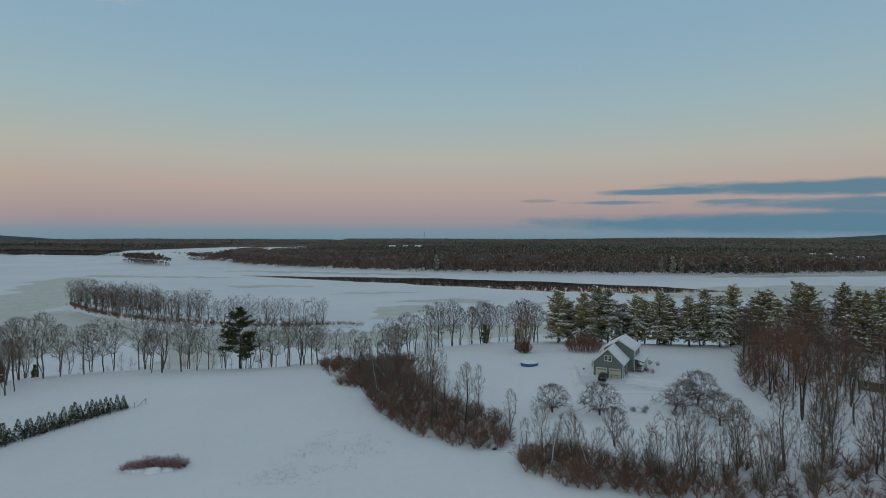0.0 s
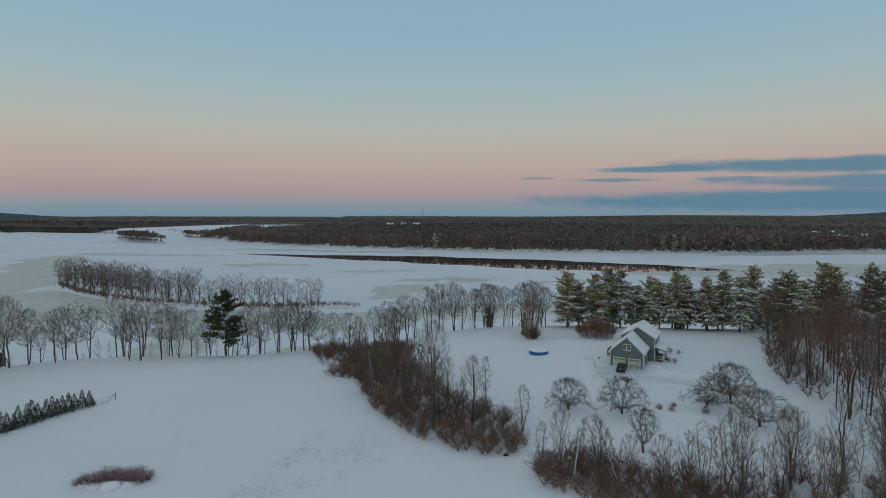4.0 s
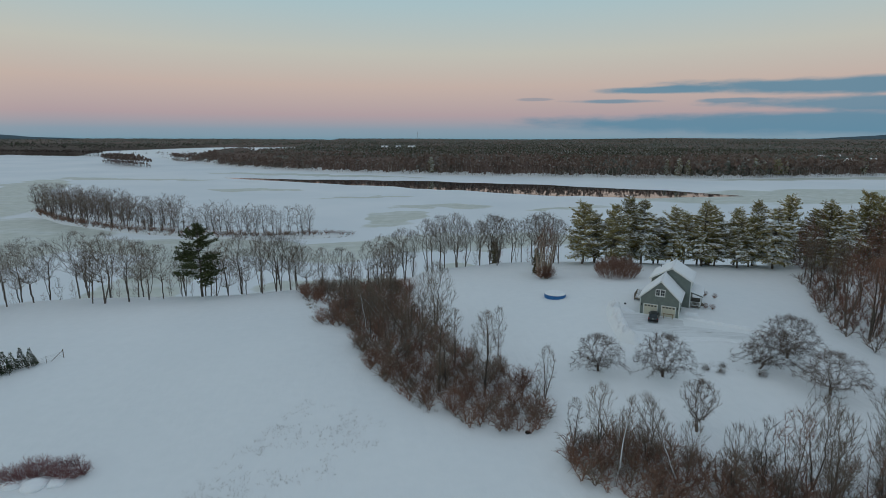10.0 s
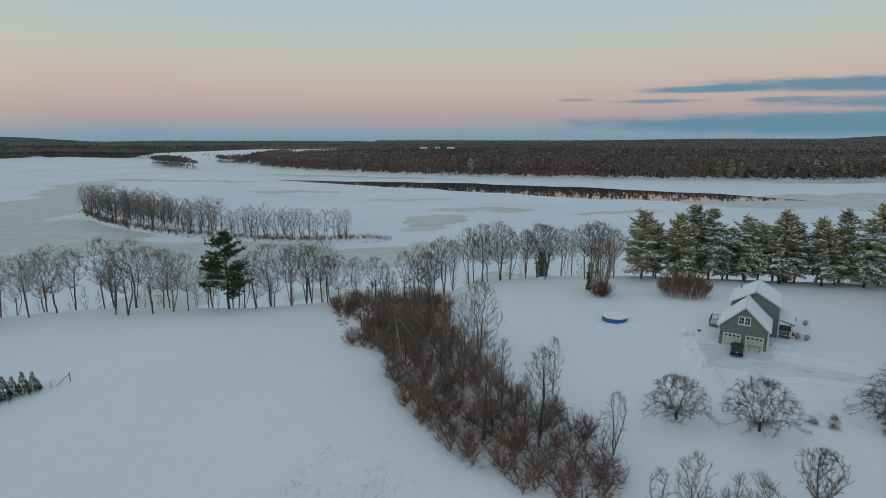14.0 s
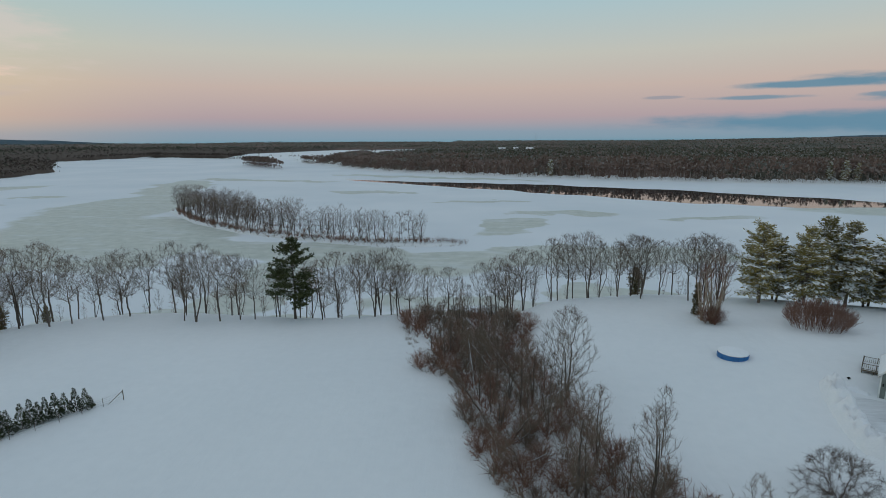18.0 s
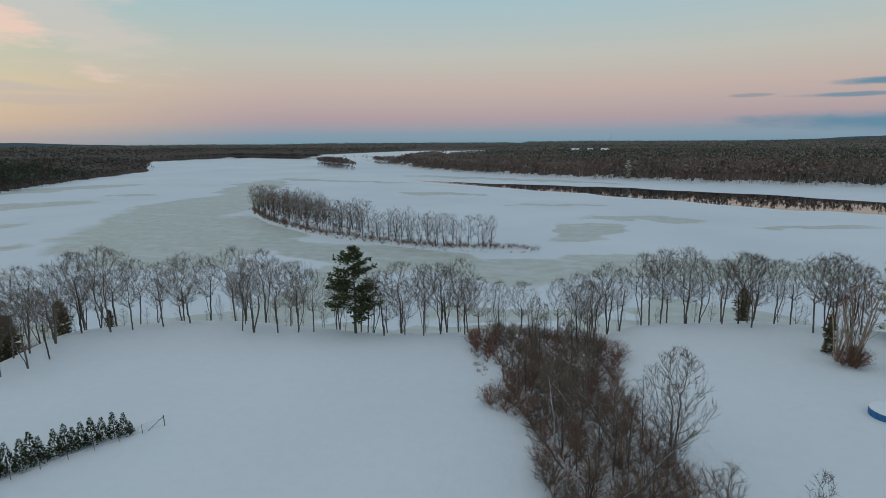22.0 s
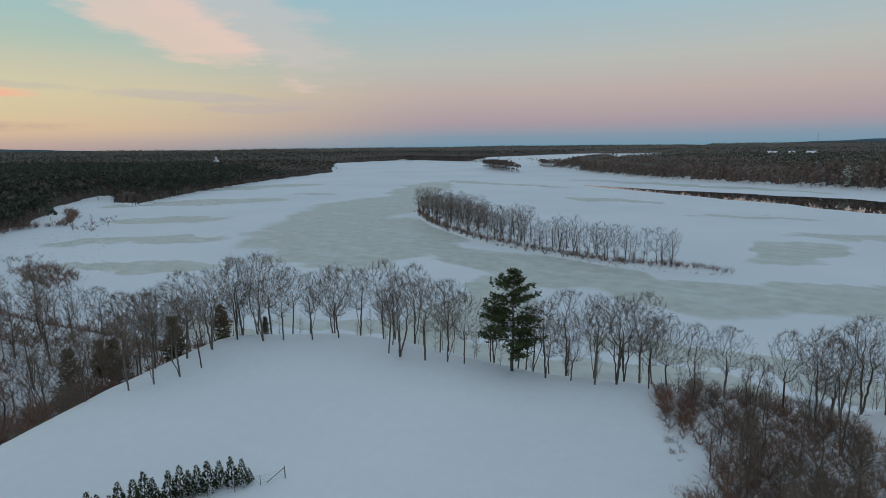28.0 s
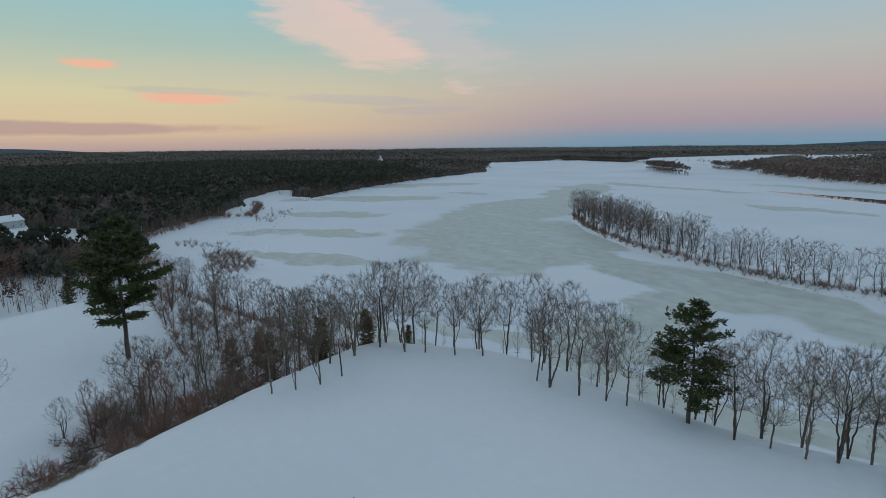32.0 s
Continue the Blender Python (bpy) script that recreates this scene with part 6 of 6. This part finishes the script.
CEDAR = [Kind(lambda i=i: make_pine(cedar_meshes(140 + i, 4.0), "young dark green cedar in a row, dusted with snow", "row of cedars", "cedar_tree")) for i in range(4)]
for i in range(33):
    f = i / 32
    s = 0.42 if i == 0 else rnd.uniform(0.7, 1.0)
    CEDAR[i % 4].put(-50.0 - 16.0 * f + rnd.normal() * 0.2, 106.6 - 28 * f + rnd.normal() * 0.2, s)


def wire_fence():
    fence = thing("fence", "wire fence on thin posts beside the row of cedars", "fence")
    a, b = np.array((-46.7, 108.7)), np.array((-64.0, 79.0))
    n = 13
    pts = [a + (b - a) * i / n for i in range(n + 1)]
    zs = [float(ground_z(*p)) for p in pts]
    for i, (p, z) in enumerate(zip(pts, zs)):
        r, h = (0.06, 1.5) if i == 0 else (0.035, 1.25)
        V, F = lathe([(r, -0.3), (r, h), (0.001, h + 0.02)], 7)
        part("post", mesh_of("fence_post", V + np.array((p[0], p[1], z)), F, PLANK), fence)
    p, q = pts[0], pts[0] + (pts[1] - pts[0]) * 0.75
    V, F = tubes([(p[0], p[1], zs[0] + 1.35)], [(q[0], q[1], float(ground_z(*q)) + 0.1)], np.array([0.04]), np.array([0.04]), 6)
    part("brace", mesh_of("fence_brace", V, F, PLANK), fence, "slanting timber brace")
    for h in (0.3, 0.6, 0.9, 1.15):
        P = np.array([(*p, z + h) for p, z in zip(pts, zs)])
        V, F = tubes(P[:-1], P[1:], np.full(n, 0.012), np.full(n, 0.012), 3)
        part("wire", mesh_of("fence_wire", V, F, STEEL), fence)


wire_fence()

# red-stemmed thicket in the field, with heaped snow before it
RED_STEM = material("red_stems", snowy((0.175, 0.06, 0.058), (0.3, 0.125, 0.115), 0.8, 0.55, 1.05, amount=0.6), 0.9, 0.15)
RED = [shrub_kind(150 + i, 1.2, 1.9, 20, RED_STEM, "dense red-stemmed shrub in a clump in the snowy field", "red shrubs", forks=90, twigs=3) for i in range(2)]
for i, (x, y) in enumerate(scatter([(-35.3, 73.6), (-34.4, 75.6), (-31, 76.6), (-27, 75.9), (-25.6, 74.0), (-27.5, 73.4), (-31, 73.6), (-33.5, 72.6)], 34, 0.75, 16)):
    RED[i % 2].put(x, y, rnd.uniform(0.75, 1.15))
for x, y, s in ((-32.6, 73.0, 1.0), (-30.2, 72.6, 1.2), (-28.2, 72.9, 0.9), (-34.0, 73.6, 0.8), (-31.4, 73.4, 0.8)):
    bm = bmesh.new()
    bmesh.ops.create_icosphere(bm, subdivisions=3, radius=1.0)
    for v in bm.verts:
        v.co *= 1 + 0.3 * noise.noise(v.co * 1.6 + Vector((x, y, 0)))
        v.co.z *= 0.5
    me = done("snow_mound", bm, SNOW_SOFT)
    me.polygons.foreach_set("use_smooth", np.ones(len(me.polygons), bool))
    ob = tagged(new("snow_mound", me), "rounded snow-covered mound at the foot of the red shrubs", "snow mound", "snow mounds")
    ob.matrix_basis = pose(x, y, float(ground_z(x, y))) @ Matrix.Scale(s, 4)

# dead grass showing through the snow
STRAW = material("dead_grass", varied((0.16, 0.12, 0.085), (0.28, 0.22, 0.16), 3.0), 0.9, 0.1)
GREY_STALK = material("grey_stalks", varied((0.3, 0.28, 0.27), (0.44, 0.42, 0.4), 3.0), 0.9, 0.1)


def grass_patch(name, ring, clumps, seed, mat, label, h=0.4, per=14):
    rng = np.random.default_rng(seed)
    C, D, L = [], [], []
    for x, y in scatter(ring, clumps, 0.35, seed):
        if noise.noise(Vector((x * 0.18, y * 0.18, seed))) + 0.25 * rng.normal() < 0.02:
            continue
        z = max(float(ground_z(x, y)), 0.0)
        for _ in range(per):
            C.append((x + rng.normal() * 0.22, y + rng.normal() * 0.22, z - 0.03))
            D.append((rng.normal() * 0.5, rng.normal() * 0.5, 1))
            L.append(h * rng.uniform(0.4, 1.1))
    L = np.array(L)
    V, F = spikes(C, np.array(C) + np.array(D) * L[:, None], np.full(len(L), 0.017))
    tagged(new(name, mesh_of(name, V, F, mat)), label, "grass", kind="stuff")


grass_patch("field_stubble", [(-16, 67), (-4.5, 89), (-2, 88), (6.5, 83), (5, 76), (-5, 66)], 420, 17, GREY_STALK, "sparse dead stalks poking through the field snow", 0.34, 7)
grass_patch("bank_grass", [(-80.3, 84), (-83.3, 94.5), (-89.3, 96.5), (-87, 102), (-88.5, 108), (-93, 110), (-92, 100), (-93, 94), (-88, 91), (-85, 83)], 520, 18, STRAW, "tawny dead grass along the ravine edge", 0.7, 14)
grass_patch("hedge_grass", [(-16, 161), (-8, 126), (0, 122), (1, 108), (10, 86), (17, 81), (25, 79.5), (30, 85), (26, 80.5), (17, 82.5), (11, 88), (2.5, 108), (1, 124), (-6, 128), (-14, 161)], 500, 19, STRAW, "dead grass along the hedgerow foot", 0.6, 12)
grass_patch("island_grass", [(-252, 446), (-200, 390), (-148, 353), (-98, 331), (-60, 319), (-20, 322), (-12, 327), (-60, 323), (-98, 336), (-148, 358), (-200, 396)], 700, 20, STRAW, "tawny dead grass on the island shore", 1.0, 16)
grass_patch("lawn_weeds", [(52, 92.5), (58, 90.5), (60, 87.5), (54, 88.5)], 40, 22, GREY_STALK, "dry stalks in the snow under the apple trees", 0.4, 6)

# clumps on the lawn
BIRCH_BARK = material("tan_birch_bark", snowy((0.30, 0.235, 0.18), (0.48, 0.40, 0.32), 1.5, 0.8, 1.1, amount=0.4), 0.9, 0.15)
BIRCH = tree_kind("birch_clump", 160, "slim", 13.5, 0.17, "many-stemmed tan birch clump on the lawn edge", "lawn clumps", bark=BIRCH_BARK, twig=RED_TWIG, stems=9, splay=0.22, thin=0.9)
BIRCH.put(46.2, 143.3)
BIRCH.put(47.6, 145.0, 0.98)
BIRCH.put(45.2, 145.2, 0.85)
YOUNG = Kind(lambda: make_pine(pine_meshes("young_pine", 183, 11.0, 2.2, RUSSET_NEEDLE, 0.1, 0.05, 1.2), "olive-brown young evergreen among the birch stems", "lawn clumps"))
YOUNG.put(45.6, 149.2, 0.6)
for dx, dy in ((0, 0), (1.2, 0.6), (-1.1, 0.4), (0.3, -0.9)):
    SHRUB[0].put(46.2 + dx, 143 + dy, 1.15, label="russet shrub at the foot of the birch clump")


def willow_dome():
    ob = thing("willow_shrub", "broad rounded shrub of dense upright russet stems on the lawn", "shrub", "lawn clumps")
    rng = np.random.default_rng(170)
    plan = [(3, 4, 16, 0.5, 0.05, 0.05), (1, 5, 18, 0.7, 0.05, 0.1), (1, 0, 0, 0, 0, 0.1)]
    out = [[], [], []]
    for _ in range(360):
        a, q = rng.uniform(0, 6.28), rng.uniform(0, 1) ** 0.5
        limbs(rng, (math.cos(a) * q * 3.4, math.sin(a) * q * 2.8, -0.2), (math.cos(a) * q * 0.62, math.sin(a) * q * 0.62, 1), 3.7 * math.sqrt(1.12 - q * q * 0.75) * rng.uniform(0.75, 1.05), 0.018, 0, out, plan)
    V, F = twigs_of(out, [0, 1, 2])
    part("branching", mesh_of("willow_stems", V, F, RED_TWIG), ob)["kind"] = "stuff"
    ob.matrix_basis = pose(63.6, 140.5, float(ground_z(63.6, 140.5))) @ Matrix.Scale(1.28, 4)


willow_dome()
for x, y, s in ((74.5, 121.5, 0.45), (76.0, 120.2, 0.4), (69.8, 113.6, 0.42), (70.9, 113.0, 0.4)):
    SHRUB[0].put(x, y, s, label="small brown leafless shrub beside the porch")

# ravine west of the field
for x, y, s in ((-121, 103, 1.0), (-96, 99, 0.8), (-117, 94, 0.72), (-104, 96, 0.7), (-125, 112, 0.9), (-112, 110, 0.8), (-131, 118, 1.0), (-108, 116, 0.95), (-118, 122, 0.95),
                (-104, 123, 0.9), (-112, 130, 1.0), (-126, 130, 1.0), (-140, 126, 1.05), (-104, 136, 0.95), (-118, 140, 1.0), (-134, 140, 1.0), (-148, 135, 1.0), (-110, 148, 0.9), (-126, 150, 0.9),
                (-150, 122, 1.0), (-160, 132, 1.0), (-143, 148, 0.9), (-158, 146, 0.9), (-172, 138, 0.95), (-185, 145, 0.9), (-168, 122, 0.95), (-182, 128, 0.95), (-198, 138, 0.9), (-205, 125, 1.0), (-215, 140, 0.85), (-108, 104, 0.7)):
    (BANK + WOODS)[int(rnd.integers(0, 11))].put(x + rnd.normal(), y + rnd.normal(), s, label="leafless tree in the brushy ravine west of the field")
BANK[4].put(-119.2, 103.0, 1.15, label="many-stemmed leafless tree leaning out of the ravine")
BANK[6].put(-114.0, 113.1, 0.95, label="many-stemmed leafless tree leaning out of the ravine")
for x, y, s in ((-117.5, 96.5, 2.3), (-119.5, 99.5, 2.5), (-114.5, 100.5, 2.2), (-121.5, 96.0, 2.0), (-110, 104, 1.9), (-106, 109, 1.8), (-104, 100, 1.7), (-100, 106, 1.6), (-112, 97, 1.8)):
    SHRUB[int(rnd.integers(1, 4))].put(x, y, s, label="tall arching leafless shrub in the ravine")
for x, y, s in ((-90, 98, 1.5), (-92, 103.5, 1.7), (-93, 108, 1.8), (-89, 92.5, 1.3), (-96, 112, 1.9), (-98, 95, 1.7), (-101, 90, 1.6), (-105, 86, 1.5), (-97, 104, 2.0), (-100, 99, 2.1), (-103, 113, 2.1), (-108, 91, 1.7), (-96, 118, 2.0)):
    SHRUB[int(rnd.integers(1, 4))].put(x, y, s, label="wiry leafless shrub along the ravine edge")
for i, (x, y, s) in enumerate(((-84, 112.5, 0.8), (-83.2, 116, 0.75), (-82.6, 120, 0.82), (-83.4, 124.5, 0.75), (-87.5, 108, 0.7))):
    BANK[(3, 1, 6, 3, 5)[i]].put(x, y, s, label="slim leafless tree at the corner of the field")
BANK[4].put(-120.5, 90.3, 0.5, label="small leafless tree on the ravine slope")
BANK[3].put(-131.5, 82.0, 0.85, label="leafless tree at the edge of the lower meadow")
joined("ravine_brush", BRUSH, [(x, y, rnd.uniform(0.8, 1.9)) for x, y in scatter([(-96, 84), (-110, 78), (-126, 96), (-150, 118), (-185, 122), (-215, 130), (-215, 148), (-150, 156), (-108, 156), (-99, 122), (-92, 112), (-91, 100)], 460, 1.5, 23)],
       "leafless brown thicket filling the ravine", "brush")
joined("ravine_saplings", HAZE, [(x, y, rnd.uniform(0.4, 0.85)) for x, y in scatter([(-99, 110), (-112, 100), (-126, 104), (-160, 118), (-215, 118), (-230, 140), (-215, 152), (-150, 158), (-104, 158), (-100, 125)], 70, 3.4, 38)],
       "slim leafless saplings in the ravine", "saplings")
joined("meadow_edge_woods", HAZE, [(x, y, rnd.uniform(0.6, 0.95)) for x, y in scatter([(-205, 108), (-235, 96), (-300, 60), (-330, 90), (-300, 140), (-250, 148), (-215, 130)], 95, 4.2, 39)], "dark leafless woods beyond the lower meadow")
Kind(lambda: make_pine(pine_meshes("pine", 180, 32.0, 11.5, NEEDLE_DARK, 0.0, 0.3, 2.0, True, 1.5), "tall old dark pine standing in the ravine", "dark pines")).put(-149, 107.5, 1.0)
HEMLOCK = Kind(lambda: make_pine(pine_meshes("hemlock", 181, 9.0, 2.6, RUSSET_NEEDLE, 0.1, 0.03, 0.9), "dark brownish hemlock under the bank trees", "hemlocks"))
for x, y, s in ((-116, 127, 1.0), (-124, 122, 1.05), (-101, 131, 1.0), (-97, 139, 0.85), (-130, 131, 0.9), (40, 174, 0.75), (-92, 146, 0.4), (98, 158, 0.8), (-205, 112, 0.9), (-228, 108, 1.0), (-218, 118, 0.8)):
    HEMLOCK.put(x, y, s)


def fallen_log(p, q, r, label):
    ob = thing("fallen_log", label, "log")
    rng = np.random.default_rng(7)
    n = 7
    pts = [np.array(p) * (1 - i / n) + np.array(q) * i / n + rng.normal(size=3) * 0.08 for i in range(n + 1)]
    R = [r * (1 - 0.5 * i / n) for i in range(n + 1)]
    V, F = tubes(pts[:-1], pts[1:], np.array(R[:-1]), np.array(R[1:]), 8)
    part("trunk", mesh_of("log_trunk", V, F, BARK, True), ob)
    up = [a + np.array((0, 0, b * 0.75)) for a, b in zip(pts, R)]
    V, F = tubes(up[:-1], up[1:], np.array(R[:-1]) * 0.75, np.array(R[1:]) * 0.75, 8)
    part("snow_cap", mesh_of("log_snow", V, F, SNOW_SOFT, True), ob, "snow lying along the log")


def on_ground(x, y, h):
    return (x, y, float(ground_z(x, y)) + h)


fallen_log(on_ground(-93.5, 117, 0.3), on_ground(-110, 121.5, 2.2), 0.22, "fallen snow-capped trunk leaning down the bank")
fallen_log(on_ground(-88, 97.5, 0.2), on_ground(-95, 101, 0.6), 0.12, "short snowy log at the ravine edge")
fallen_log(on_ground(20.5, 82, 0.15), on_ground(17.5, 85.5, 1.5), 0.1, "pale fallen trunk lying in the thicket edge")
fallen_log(on_ground(7, 97, 0.3), on_ground(12, 99, 2.2), 0.09, "leaning snowy trunk in the hedgerow")
# culvert mouth
culvert = thing("culvert", "dark culvert mouth in the snow at the end of the hedgerow", "culvert")
culvert.matrix_basis = pose(24.3, 78.9, float(ground_z(24.3, 78.9)) - 0.12, 80, 0, 20)
V, F = lathe([(0.4, 0.25), (0.4, -0.3), (0.33, -0.3), (0.33, 0.2), (0.01, 0.2)], 16)
part("pipe", mesh_of("culvert_pipe", V, F, RUBBER, True), culvert)

# creek in the ravine
CREEK_WATER = material("creek_water", varied((0.01, 0.011, 0.012), (0.02, 0.021, 0.022), 0.5), 0.08, 0.5)
ribbon("creek", [(-97, 55), (-107, 76), (-111.8, 86), (-113.5, 89), (-115.5, 91.5), (-117.5, 98), (-121, 106), (-124, 116)], [1.6, 1.4, 2.2, 1.5, 2.4, 1.3, 0.9, 0.5], CREEK_WATER, 0.06, "narrow dark creek in the snowy ravine", "water", "structure")
ribbon("side_creek", [(-107, 82), (-110.2, 89.5), (-111.6, 93), (-115.5, 96)], [0.8, 1.3, 1.0, 0.6], CREEK_WATER, 0.07, "narrow dark side channel of the creek", "water", "structure")

# frozen marsh
joined("marsh_brush", BRUSH, [(x, y, rnd.uniform(1.4, 2.8)) for x, y in along([(-300, 152), (-335, 157), (-364, 160), (-388, 172), (-414, 194), (-450, 227), (-464, 250), (-452, 272), (-500, 300), (-556, 326)], 1.6, 2.5, 43)]
       + [(x, y, rnd.uniform(1.3, 2.4)) for x, y in scatter([(-312, 190), (-300, 178), (-252, 172), (-248, 184), (-270, 192), (-300, 196)], 70, 2.3, 24)]
       + [(x, y, rnd.uniform(0.8, 1.8)) for x, y in scatter([(-365, 176), (-340, 180), (-318, 196), (-330, 206), (-360, 190)], 20, 4.0, 25)]
       + [(x, y, rnd.uniform(0.8, 1.8)) for x, y in scatter([(-440, 270), (-400, 255), (-405, 275), (-450, 310), (-480, 325)], 26, 4.0, 26)], "russet brush standing on the frozen marsh", "brush")
for x, y in ((-300, 186), (-285, 188), (-268, 184), (-310, 182), (-420, 262), (-440, 285)):
    SLIM[2].put(x, y, rnd.uniform(0.55, 0.8), label="small leafless tree on the frozen marsh")
grass_patch("marsh_sedge", [(-420, 240), (-350, 175), (-235, 165), (-262, 205), (-330, 240), (-420, 290)], 500, 27, STRAW, "thin dead sedge standing in the frozen marsh", 0.8, 8)
